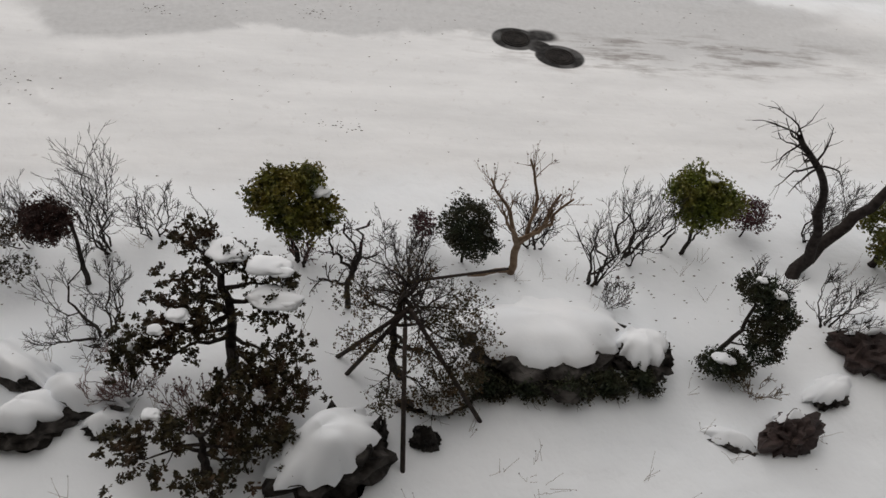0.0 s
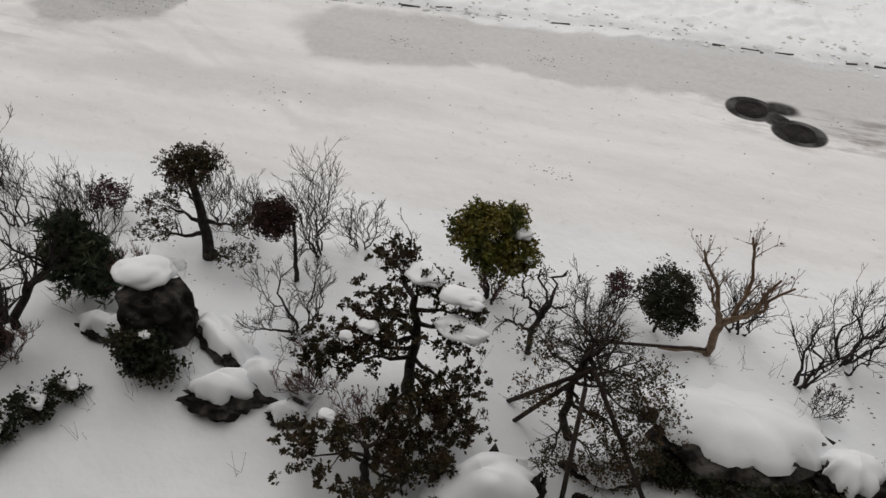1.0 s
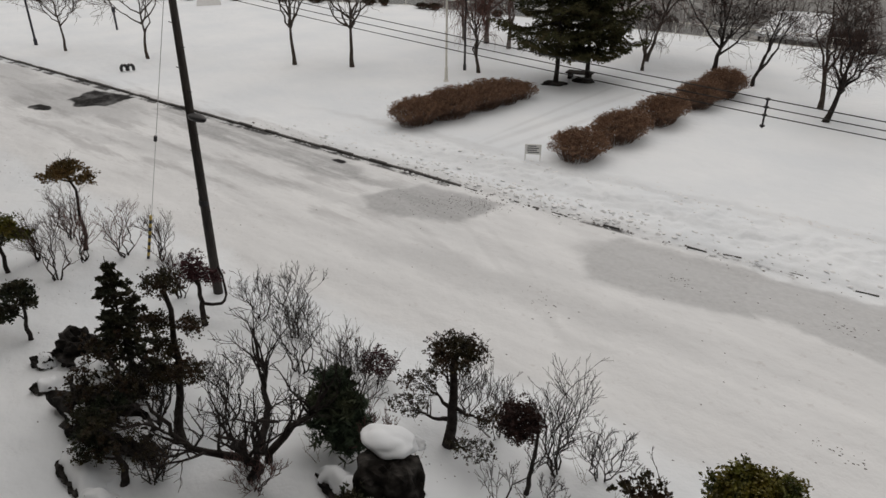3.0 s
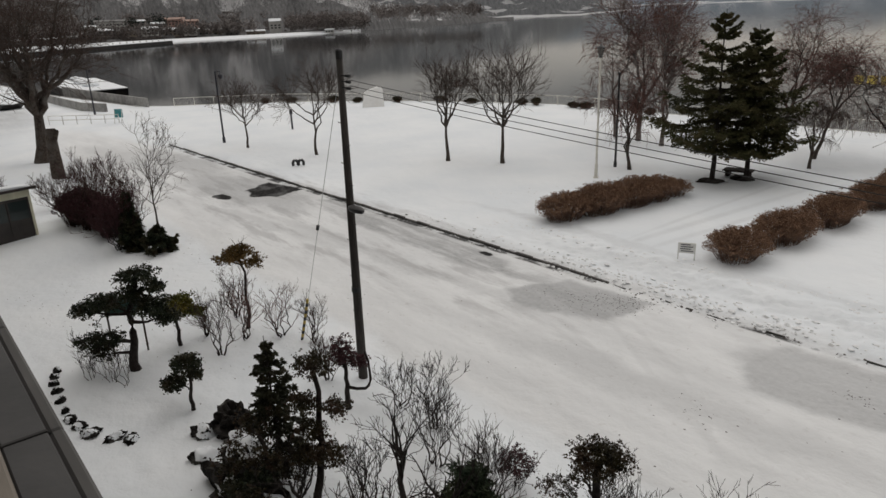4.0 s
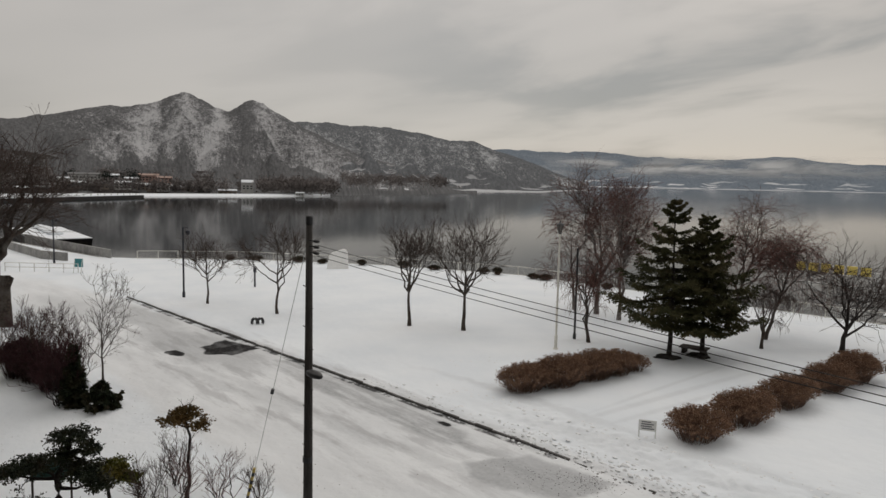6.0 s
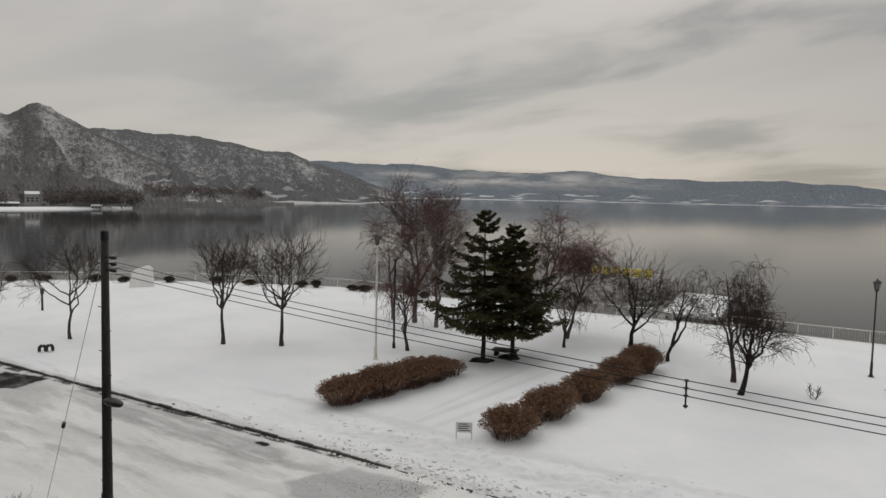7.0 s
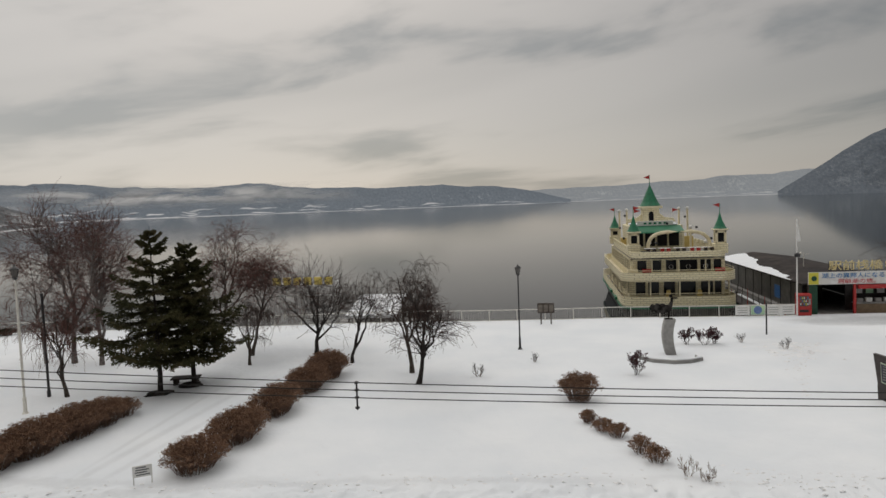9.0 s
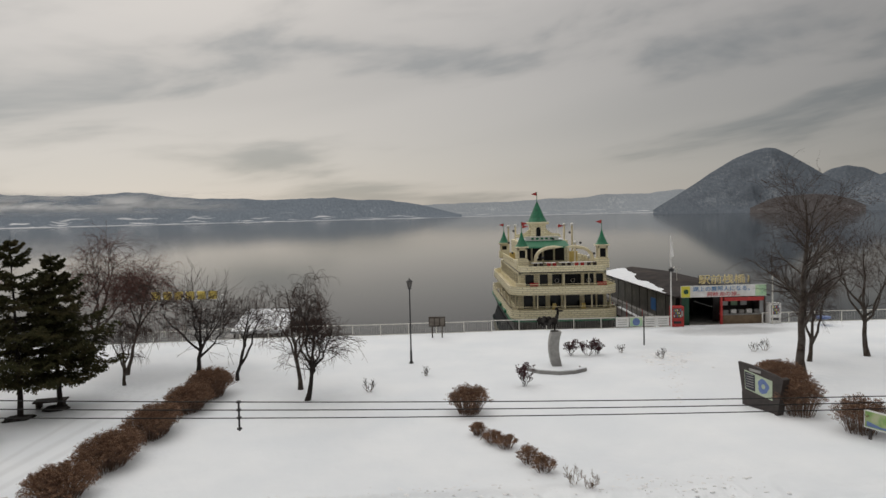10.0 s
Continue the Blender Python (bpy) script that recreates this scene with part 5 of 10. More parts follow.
bare_tree("birch_tree", "tall bare birch with fine reddish twigs", (-31.8, 44.7), 10.0, 0.17, 106, 0.40, 0.26, M_BIRCH, birch_twig, (15, 6, 4, 3), 0.22, 0.10, group="birch group", forks=3, twig_r=0.0095, spread=52, reach=0.74, fork_at=(2, 5), crown=0.80)
bare_tree("birch_tree", "tall bare birch with drooping reddish twigs", (-36.6, 45.2), 8.8, 0.14, 107, 0.42, 0.22, M_BIRCH, birch_twig, (14, 5, 4, 3), 0.16, 0.35, (-1.2, 0.6), "birch group", 2, 0.009, reach=0.72, fork_at=(2, 5), crown=0.8)
bare_tree("weeping_tree", "small leafless weeping tree with crooked trunk", (-28.3, 36.5), 6.2, 0.13, 108, 0.36, 0.3, M_BARK2, M_TWIG_BIRCH, (7, 5, 5, 3), 0.3, 0.8, (-0.7, 0.3), forks=4, twig_r=0.008)
bare_tree("birch_tree", "spreading bare tree with dense reddish twigs", (-25.6, 49.6), 9.2, 0.18, 109, 0.50, 0.32, M_BARK2, birch_twig, (9, 6, 4, 3), 0.12, 0.3, (2.4, 0), "birch group", 4, 0.009, reach=0.5, fork_at=(3, 6), crown=0.7)
bare_tree("birch_tree", "spreading bare tree with dense reddish twigs", (-21.8, 47.6), 7.2, 0.15, 110, 0.58, 0.34, M_BARK2, birch_twig, (8, 6, 4, 3), 0.10, 0.3, (1.7, 0), "birch group", 4, 0.009, reach=0.5, fork_at=(3, 6), crown=0.7)
bare_tree("weeping_tree", "small leafless weeping tree in snow", (-20.6, 44.6), 4.7, 0.12, 111, 0.34, 0.36, M_BARK2, M_TWIG, (6, 5, 4, 3), 0.35, 0.9, forks=3, twig_r=0.008)
bare_tree("cherry_tree", "spreading leafless cherry tree behind the hedge", (-17.0, 48.0), 5.7, 0.18, 112, 0.95, 0.3, M_BARK, M_TWIG, (5, 5, 3, 2), 0.08, 0.0, (0.3, 0), "park cherry trees", 8, 0.009, 46, reach=0.26, fork_at=(2, 4), crown=0.6)
bare_tree("weeping_tree", "leafless weeping cherry leaning over", (-13.5, 45.2), 6.2, 0.13, 113, 0.34, 0.4, M_BARK, M_TWIG, (8, 5, 4, 3), 0.35, 0.45, (1.0, 0), "park cherry trees", 3)
bare_tree("weeping_tree", "leafless weeping cherry with hanging twigs", (-8.8, 42.4), 7.2, 0.16, 114, 0.34, 0.42, M_BARK2, M_TWIG, (5, 5, 4, 3), 0.3, 0.85, (-0.7, 0.2), "park cherry trees", 4, 0.008, fork_at=(3, 6))
bare_tree("cherry_tree", "leafless dark cherry tree with dense twigs", (-7.9, 39.8), 5.7, 0.17, 115, 0.58, 0.34, M_BARK, M_TWIG, (5, 5, 4, 3), 0.12, 0.15, (0.7, 0.1), "park cherry trees", 6, 0.009, reach=0.4, fork_at=(3, 5), crown=0.62)
bare_tree("tall_tree", "tall leafless tree beside the pier", (21.9, 42.4), 13.0, 0.30, 116, 0.32, 0.26, M_BARK2, M_TWIG, (26, 7, 5, 3), 0.20, 0.10, (0.2, 0), "trees by the pier", 1, 0.006, 58)
bare_tree("park_tree", "slim leafless tree behind the taller one", (24.7, 46.9), 7.0, 0.16, 117, 0.34, 0.4, M_BARK2, M_TWIG, (9, 6, 5, 3), 0.25, 0.6, group="trees by the pier", forks=3)
bare_tree("tall_tree", "leafless forked tree near the shore", (29.4, 48.1), 8.8, 0.2, 118, 0.62, 0.30, M_BARK2, M_TWIG, (5, 5, 4, 3), 0.2, 0.12, (-0.3, 0), "trees by the pier", 6, 0.006, 42, reach=0.45, fork_at=(3, 5))
spruce("spruce_tree", "tall dark spruce with layered boughs", (-22.85, 37.3), 9.9, 8.9, 121, tier=0.72, start=0.25, group="park spruces", gap=0.12, droop=0.12)
spruce("spruce_tree", "dense dark spruce with drooping boughs", (-21.8, 39.3), 9.0, 8.4, 122, tier=0.54, start=0.24, gap=0.08, group="park spruces", droop=0.16)
# bare earth under the spruces
for n_, (x_, y_, a_) in enumerate([(-23.0, 37.3, 0.75), (-21.9, 39.2, 0.8)]):
    k_ = Kit()
    k_.add(*blob(None, (0, 0, 0), (a_, a_ * 0.8, 0.16), 3, 0.3, -0.1, 80 + n_))
    tagged(put("bare_earth", mesh_from("bare_earth", k_.v, k_.f, True), M_ROCK), "dark bare earth round a spruce trunk", "soil", "bare soil rings").matrix_basis = pose(x_, y_, gz(x_, y_) + 0.0)

bt_ = thing("picnic_table", "low dark wooden table under the spruces", "table", (-22.5, 39.6, gz(-22.5, 39.6) - 0.02), 15)
Kit().box((0, 0, 0.4), (1.7, 0.9, 0.09), 0, 0.015).part("tabletop", M_STAKE, bt_)
for x_ in (-0.6, 0.6):
    Kit().box((x_, 0, 0.18), (0.2, 0.7, 0.36), 0, 0.015).part("leg", M_STAKE, bt_)

# trees and scrub at the garden's far end
bare_tree("old_tree", "thick old tree with a fan of straight limbs", (-60.2, 7.1), 13.0, 0.50, 131, 0.56, 0.34, M_BARK2, M_TWIG, (6, 5, 4, 2), 0.10, 0.0, (0.2, 0.6), "old trees at the street end", 11, 0.012, 40, reach=0.22, fork_at=(3, 5), crown=0.62)
bare_tree("old_tree", "thick leaning old tree with heavy limbs", (-65.2, 1.7), 13.6, 0.62, 132, 0.50, 0.28, M_BARK2, M_TWIG, (7, 5, 4, 2), 0.14, 0.0, (-1.3, -2.4), "old trees at the street end", 7, 0.013, 50, reach=0.36, fork_at=(3, 6), crown=0.66)
bare_tree("old_tree", "forked old tree behind the thicker ones", (-79.0, 3.5), 9.4, 0.42, 133, 0.46, 0.24, M_BARK2, M_TWIG, (8, 5, 4, 2), 0.25, 0.0, (0.5, 1.0), "old trees at the street end", 4, 0.014, 48, reach=0.6, fork_at=(2, 5))
stump = plant("tree_stump", "tall broken trunk with cut limb stubs", "tree stump", (-53.4, 7.1))
rng_ = np.random.default_rng(3)
s1_ = stem(rng_, (0, 0, -0.1), (-0.25, 0.1, 3.4), 0.46, 0.33, 9, 0.01)
s2_ = stem(rng_, (-0.1, 0.1, 2.3), (0.45, 0.35, 3.3), 0.2, 0.16, 5, 0.02)
wood(stump, "trunk", [(*s1_, 12)], M_BARK2)
wood(stump, "limb_stub", [(*s2_, 8)], M_BARK2)
bare_tree("young_tree", "thin young leafless tree beside the road", (-36.9, 8.9), 5.1, 0.06, 134, 0.46, 0.28, M_BARK2, M_TWIG, (15, 5, 4, 2), 0.3, group="", spread=50)
for i_, (x_, y_, h_, w_) in enumerate([(-39.8, 6.6, 4.0, 3.0), (-38.2, 6.9, 3.4, 2.6), (-36.4, 7.4, 3.8, 2.0), (-35.1, 7.0, 3.6, 1.6), (-42.5, 6.0, 3.0, 3.5), (-45.5, 5.6, 2.4, 3.0), (-34.4, 6.4, 3.2, 1.4), (-47.5, 1.5, 1.7, 2.2), (-44.5, 0.0, 1.9, 2.0), (-51, 3.0, 1.6, 2.0), (-48.5, 8.0, 2.6, 2.4)]):
    bare_shrub("scrub", "tall tangled leafless scrub beside the shed", (x_, y_), h_, w_, 140 + i_, 9, (6, 5, 3), 0.03, group="scrub by the shed", twig_r=0.009, twig=M_TWIG if i_ % 3 else M_LEAF_MAROON)
for i_, (x_, y_, w_, d_, h_) in enumerate([(-40.2, 5.9, 3.2, 2.4, 2.0), (-38.4, 6.3, 3.0, 2.2, 1.9), (-36.6, 6.7, 2.4, 2.0, 1.6), (-42.4, 6.3, 2.6, 2.4, 1.5)]):
    dry_bush("dark_bush", "dense dark brown bush beside the shed", (x_, y_), w_, d_, h_, 150 + i_, group="scrub by the shed", dens=1.5, mat_leaf=M_LEAF_MAROON, scale=1.3, mat_stem=M_TWIG)
conifer("column_conifer", "dark ragged conifer at the road's edge", (-34.1, 7.0), 2.9, 1.2, 155, leaf=M_LEAF_DARK, whorl=0.17, start=0.04, tuft=0.10, tw=0.3, dens=6, droop=0.2)
conifer("creeping_conifer", "low dark spreading conifer", (-33.2, 7.9), 1.25, 2.2, 156, leaf=M_LEAF_DARK, whorl=0.2, start=0.10, tuft=0.10, tw=0.35, dens=6, droop=0.1)

# ---- the hedges and bushes of the park ----
for i_, (x_, y_, w_, d_, h_) in enumerate([(-23.55, 25.3, 2.6, 3.4, 1.40), (-23.05, 27.5, 2.7, 3.8, 1.64), (-22.75, 29.8, 2.6, 3.6, 1.60), (-22.5, 31.5, 2.3, 2.6, 1.40), (-22.4, 33.0, 1.9, 1.8, 1.02)]):
    dry_bush("hedge_bush", "dry brown hedge bush with faded flower heads", (x_, y_), w_, d_, h_, 160 + i_, 0, "near row of the path hedge", dens=0.30 * w_ * d_, leafy=0.6)
for i_, (x_, y_, w_, d_, h_) in enumerate([(-14.62, 26.2, 2.7, 3.1, 1.34), (-14.45, 29.7, 2.55, 4.2, 1.44), (-14.3, 33.9, 2.5, 4.4, 1.50), (-14.1, 38.3, 2.5, 3.6, 1.50), (-13.9, 41.2, 2.7, 3.8, 1.72)]):
    dry_bush("hedge_bush", "dry brown rounded hedge bush with faded flower heads", (x_, y_), w_, d_, h_, 170 + i_, 0, "far row of the path hedge", dens=0.30 * w_ * d_, leafy=0.45)
dry_bush("round_bush", "round dry brown bush alone in snow", (1.3, 36.5), 2.3, 2.1, 1.52, 181, 0, "", dens=1.5, leafy=0.45)
for i_, (x_, y_, w_, d_, h_) in enumerate([(1.55, 32.8, 0.75, 0.9, 0.62), (2.15, 31.7, 1.1, 1.3, 0.55), (2.7, 30.9, 1.2, 1.2, 0.60), (3.5, 29.0, 1.15, 1.3, 0.72), (3.95, 28.0, 1.1, 1.2, 0.66)]):
    dry_bush("low_bush", "low dry brown bush half under snow", (x_, y_), w_, d_, h_, 182 + i_, 0, "low bushes along the lawn", dens=0.34, mat_leaf=M_HEDGE_HEAD, leafy=0.35)
for i_, (x_, y_, w_, h_) in enumerate([(4.9, 26.6, 1.0, 0.7), (5.5, 26.2, 1.0, 0.6)]):
    bare_shrub("low_shrub", "low bare twiggy shrub in snow", (x_, y_), h_, w_, 190 + i_, 7, (5, 4, 2), 0.012, group="low bushes along the lawn", bark=M_BARK_TAN, twig=M_BARK_TAN)
for i_, (x_, y_, w_, d_, h_) in enumerate([(20.6, 43.6, 2.0, 1.8, 0.9), (19.6, 40.0, 2.4, 2.4, 1.7), (18.6, 37.0, 2.4, 2.2, 1.8), (17.9, 34.9, 2.6, 2.2, 1.9), (19.2, 32.0, 2.6, 2.2, 1.7), (21.2, 31.0, 2.6, 2.2, 1.7)]):
    dry_bush("hedge_bush", "dry brown bush behind the notice boards", (x_, y_), w_, d_, h_, 195 + i_, 0, "bushes by the notice boards", dens=1.2)
for i_, (x_, y_, w_, h_) in enumerate([(4.8, 41.8, 1.2, 1.45), (9.3, 50.6, 1.2, 1.25), (10.5, 50.4, 1.5, 1.3), (11.2, 50.7, 1.0, 1.1)]):
    bare_shrub("maroon_shrub", "small maroon shrub with dry leaves", (x_, y_), h_, w_, 205 + i_, 6, (6, 5, 4), 0.022, group="small shrubs on the lawn", twig=M_LEAF_MAROON, buds=1200, bud_mat=M_LEAF_MAROON, twig_r=0.010, bud_size=0.075)
for i_, (x_, y_, w_, h_) in enumerate([(-4.5, 41.4, 0.9, 0.95), (-1.2, 45.4, 0.6, 0.65), (13.1, 51.2, 0.8, 0.7), (15.2, 48.4, 0.7, 0.85), (22.6, 50.6, 1.0, 0.8), (23.5, 50.8, 1.0, 0.95)]):
    bare_shrub("small_shrub", "small bare shrub standing in snow", (x_, y_), h_, w_, 210 + i_, 6, (5, 4, 3), 0.02, group="small shrubs on the lawn", bark=M_BARK_TAN, twig_r=0.006)
for i_, x_ in enumerate([-84.5, -82.0, -77.5, -75.0, -71.0, -66.0, -62.5, -57.0, -55.5, -51.0, -49.5, -43.5, -42.0]):
    y_ = float(shore(x_)) - 1.3
    dry_bush("shore_bush", "low dark bush by the lakeside railing", (x_, y_), 1.8, 1.0, 0.6 + 0.12 * (i_ % 3), 220 + i_ % 3, 40 * i_, "bushes along the shore", dens=0.5, mat_leaf=M_LEAF_OLIVE, scale=1.6)


# ---- the garden under the window ----
M_CEDAR = surf("cedar_rust", (0.115, 0.066, 0.022), (0.062, 0.050, 0.018), 4, (0.17, 0.10, 0.032), 2, rough=0.7, spec=0.2)
M_BLADE = surf("dry_stalk", (0.10, 0.07, 0.045), (0.17, 0.12, 0.075), 6, rough=0.9)

# evergreen balls and clipped trees
pad_tree("camellia_bush", "round green broad-leaved bush with snow patches", (-1.4, 9.3), 2.7, 301,
         [(0.0, 0, 1.8, 0.66, 0.6, 0.5), (-0.5, 0.1, 1.6, 0.4, 0.4, 0.36), (0.55, -0.1, 1.5, 0.4, 0.4, 0.42), (0.1, -0.3, 1.4, 0.5, 0.4, 0.36), (0.25, 0.2, 2.1, 0.35, 0.3, 0.28), (-0.3, 0.2, 2.0, 0.35, 0.3, 0.28)], (0.05, 0, 1.4), 0.05, M_LEAF_GREEN, 0.046, 980, inner=0.3, tight=0.8,
         snow=[(0.5, 0.0, 2.0, 0.2, 0.16, 0.07), (0.72, -0.25, 1.6, 0.12, 0.1, 0.05)], category="bush")
bare_shrub("undergrowth", "stems and low dry twigs under a green bush", (-1.3, 9.25), 1.4, 1.1, 302, 7, (5, 4, 3), 0.04, group="", twig=M_TWIG_RED, buds=260, bud_mat=M_LEAF_MAROON)
pad_tree("box_bush", "bright green broad-leaved bush on thin stems", (6.8, 10.0), 2.7, 303,
         [(-0.3, 0.1, 1.85, 0.52, 0.5, 0.52), (0.1, 0, 1.7, 0.52, 0.5, 0.48), (-0.1, -0.2, 1.45, 0.5, 0.42, 0.36), (0.6, 0.1, 1.5, 0.3, 0.3, 0.28)], (-0.1, 0.2, 1.4), 0.055, M_LEAF_LIME, 0.044, 1050, inner=0.3,
         snow=[(-0.1, 0.0, 2.25, 0.13, 0.1, 0.05)], category="bush", bend=(0.2, 0, 0))
for i_, (x_, y_) in enumerate([(6.5, 10.5), (7.1, 10.4), (6.3, 10.2)]):
    bare_shrub("thin_sapling", "thin stem standing under a green bush", (x_, y_), 1.3, 0.5, 305 + i_, 1, (3, 3, 2), 0.035, group="stems under the green bush")
pad_tree("dark_topiary", "dark clipped round-headed evergreen", (1.95, 9.4), 1.75, 308, [(0, 0, 1.15, 0.5, 0.5, 0.52), (0.1, -0.1, 0.85, 0.5, 0.45, 0.3)], (0, 0, 1.0), 0.035, M_LEAF_DARK, 0.032, 2000, snow=[(0.38, -0.2, 1.15, 0.09, 0.07, 0.06)])
for x_, y_, w_, h_, s_ in [(1.1, 9.85, 0.56, 1.15, 311), (-9.85, 9.0, 0.85, 1.05, 312), (8.4, 10.7, 0.95, 1.15, 313)]:
    pad_tree("maroon_ball", "small dark maroon ball-shaped bush", (x_, y_), h_, s_, [(0, 0, h_ * 0.62, w_ / 2, w_ / 2, h_ * 0.36)], (0, 0, h_ * 0.6), 0.025, M_LEAF_MAROON, 0.034, 800, group="maroon ball bushes", inner=0.2, category="bush")

# the snow-laden pine below the window
pad_tree("snowy_pine", "broad dark pine laden with clumps of snow", (-2.1, 6.5), 3.3, 321,
         [(-0.45, 0.75, 2.55, 0.42, 0.4, 0.28), (0.05, 0.45, 2.35, 0.5, 0.4, 0.22), (0.75, 0.3, 2.25, 0.55, 0.4, 0.25), (0.9, -0.05, 1.95, 0.5, 0.4, 0.22), (-0.7, 0.2, 1.9, 0.55, 0.5, 0.3), (-1.0, -0.35, 1.55, 0.6, 0.5, 0.3),
          (-0.5, -0.35, 1.65, 0.5, 0.5, 0.28), (0.95, -0.6, 1.35, 0.55, 0.5, 0.35), (1.15, -0.95, 1.0, 0.5, 0.45, 0.32), (0.4, -0.75, 1.1, 0.5, 0.45, 0.35), (-0.1, -0.1, 1.9, 0.4, 0.4, 0.2), (0.75, -1.35, 0.7, 0.5, 0.4, 0.3), (-1.25, -0.6, 1.15, 0.5, 0.4, 0.25), (0.1, -1.3, 0.6, 0.45, 0.4, 0.3)],
         (0.05, 0.15, 2.35), 0.12, M_LEAF_OLIVE, 0.046, 330,
         snow=[(0.1, 0.45, 2.56, 0.27, 0.22, 0.09), (0.75, 0.25, 2.5, 0.32, 0.2, 0.09), (0.85, -0.1, 2.2, 0.38, 0.22, 0.1), (-0.55, -0.3, 1.95, 0.16, 0.12, 0.06), (-0.85, -0.5, 1.85, 0.12, 0.09, 0.05), (-1.2, -0.5, 1.4, 0.13, 0.1, 0.05)], inner=0.25, twig_w=1.4, per=24, tight=0.72)
pad_tree("low_pine", "dark low pine close under the window", (-2.2, 4.7), 1.5, 322,
         [(-0.8, -0.2, 0.95, 0.6, 0.5, 0.3), (-0.3, 0.1, 1.15, 0.5, 0.45, 0.28), (0.3, 0.0, 0.95, 0.5, 0.45, 0.3), (0.8, -0.1, 0.8, 0.5, 0.45, 0.28), (0.3, 0.55, 1.35, 0.4, 0.35, 0.25), (-1.1, 0.2, 0.7, 0.5, 0.4, 0.25), (1.2, 0.15, 0.9, 0.35, 0.3, 0.2), (0.1, -0.5, 0.7, 0.5, 0.4, 0.25)],
         (0, 0.1, 1.0), 0.09, M_LEAF_OLIVE, 0.048, 160, snow=[(-0.7, 0.3, 1.25, 0.12, 0.1, 0.05)], inner=0.15, twig_w=1.3, per=26, tight=0.7)

# the dead-looking staked pine
dead = pad_tree("staked_pine", "sparse browning pine held by wooden stakes", (0.75, 6.6), 3.0, 331,
                [(-0.7, 0.25, 2.0, 0.6, 0.5, 0.22), (0.1, 0.5, 2.25, 0.5, 0.45, 0.2), (0.8, 0.1, 2.0, 0.6, 0.5, 0.25), (1.1, -0.3, 1.6, 0.6, 0.5, 0.3), (0.3, -0.5, 1.5, 0.55, 0.5, 0.3), (-0.6, -0.3, 1.5, 0.5, 0.45, 0.22), (0.5, -0.9, 0.9, 0.55, 0.45, 0.3), (-0.25, -0.95, 0.95, 0.4, 0.4, 0.25), (0.55, -0.35, 2.1, 0.45, 0.4, 0.22), (0.9, -0.7, 1.3, 0.45, 0.4, 0.3), (0.2, 0.0, 1.9, 0.4, 0.4, 0.25)],
                (0.05, 0.1, 2.3), 0.09, M_NEEDLE_BROWN, 0.030, 380, bend=(-0.2, 0, 0), inner=0.1, twig_w=2.2)
rng_ = np.random.default_rng(332)
a1_ = sprout(rng_, *stem(rng_, (0, 0, 1.2), (0.1, 0.1, 2.5), 0.06, 0.03, 8, 0.03), 20, 0.1, 1.5, 72, 0.05, 0.14, 7, 0.6, 0.012)
a2_ = sprout(rng_, *a1_, 7, 0.2, 0.55, 45, 0.05, 0.16, 5, 0.6, 0.005)
a3_ = sprout(rng_, *a2_, 5, 0.2, 0.26, 40, 0.0, 0.16, 4, 0.7, 0.003)
wood(dead, "dead_limb_frame", [(*a1_, 5), (*a2_, 3), (*a3_, 3)], M_BARK)
for p_, q_ in [((0.80, 4.75), (0.70, 5.9, 2.45)), ((2.15, 5.7), (0.78, 6.2, 2.5)), ((-0.45, 6.95), (0.7, 6.35, 2.25)), ((-0.25, 6.55), (0.75, 6.4, 2.2))]:
    st_ = thing("stake", "dark round wooden tree stake set in snow", "stake", (p_[0], p_[1], gz(*p_) - 0.1), 0, "stakes round the pine")
    Kit().rod((0, 0, 0), (q_[0] - p_[0], q_[1] - p_[1], q_[2]), 0.042, 0.034, 10).part("pole", M_STAKE, st_, "", True)
rl_ = thing("support_rail", "thin bamboo rail tied to the pine", "rail", (0.6, 7.2, gz(0.6, 7.2)), 0)
Kit().rod((0, 0, 1.85), (1.9, 0.55, 1.7), 0.028, 0.024, 8).part("rail", M_STAKE, rl_, "", True)

# trained and bare small trees
tan_ = plant("crape_myrtle", "tan smooth-barked bare tree with a low limb", "tree", (2.95, 9.1), "bare garden trees")
rng_ = np.random.default_rng(341)
tr_ = stem(rng_, (0, 0, -0.1), (-0.02, 0.05, 1.0), 0.085, 0.07, 7, 0.02)
lm_ = [stem(rng_, (-0.01, 0.04, 0.85), e_, 0.055, 0.02, 8, 0.04) for e_ in [(-0.75, 0.1, 2.5), (-0.1, 0.2, 2.9), (0.55, 0.0, 2.3), (0.85, 0.1, 2.1), (-0.45, -0.1, 1.9)]] + [stem(rng_, (0, 0, 0.12), (-0.95, -0.35, 0.35), 0.06, 0.04, 8, 0.03)]
LM_ = (np.concatenate([p for p, r in lm_]), np.concatenate([r for p, r in lm_]))
wood(tan_, "trunk", [(*tr_, 10)], M_BARK_TAN)
wood(tan_, "limb_frame", [(*LM_, 7)], M_BARK_TAN)
b1_ = sprout(rng_, LM_[0][:5], LM_[1][:5], 8, 0.35, 0.75, 38, 0.35, 0.12, 6, 0.5, 0.006)
b2_ = sprout(rng_, *b1_, 5, 0.2, 0.38, 36, 0.3, 0.13, 5, 0.6, 0.004)
wood(tan_, "twiggery", [(*b1_, 4), (*b2_, 3)], M_BARK_TAN)
p_, d_ = tips(b2_[0], 0.7, 1.0, rng_, 1, 0.005)
foliage(tan_, "seed_cover", rng_, p_, 0.035, M_TWIG_RED, 1.2)

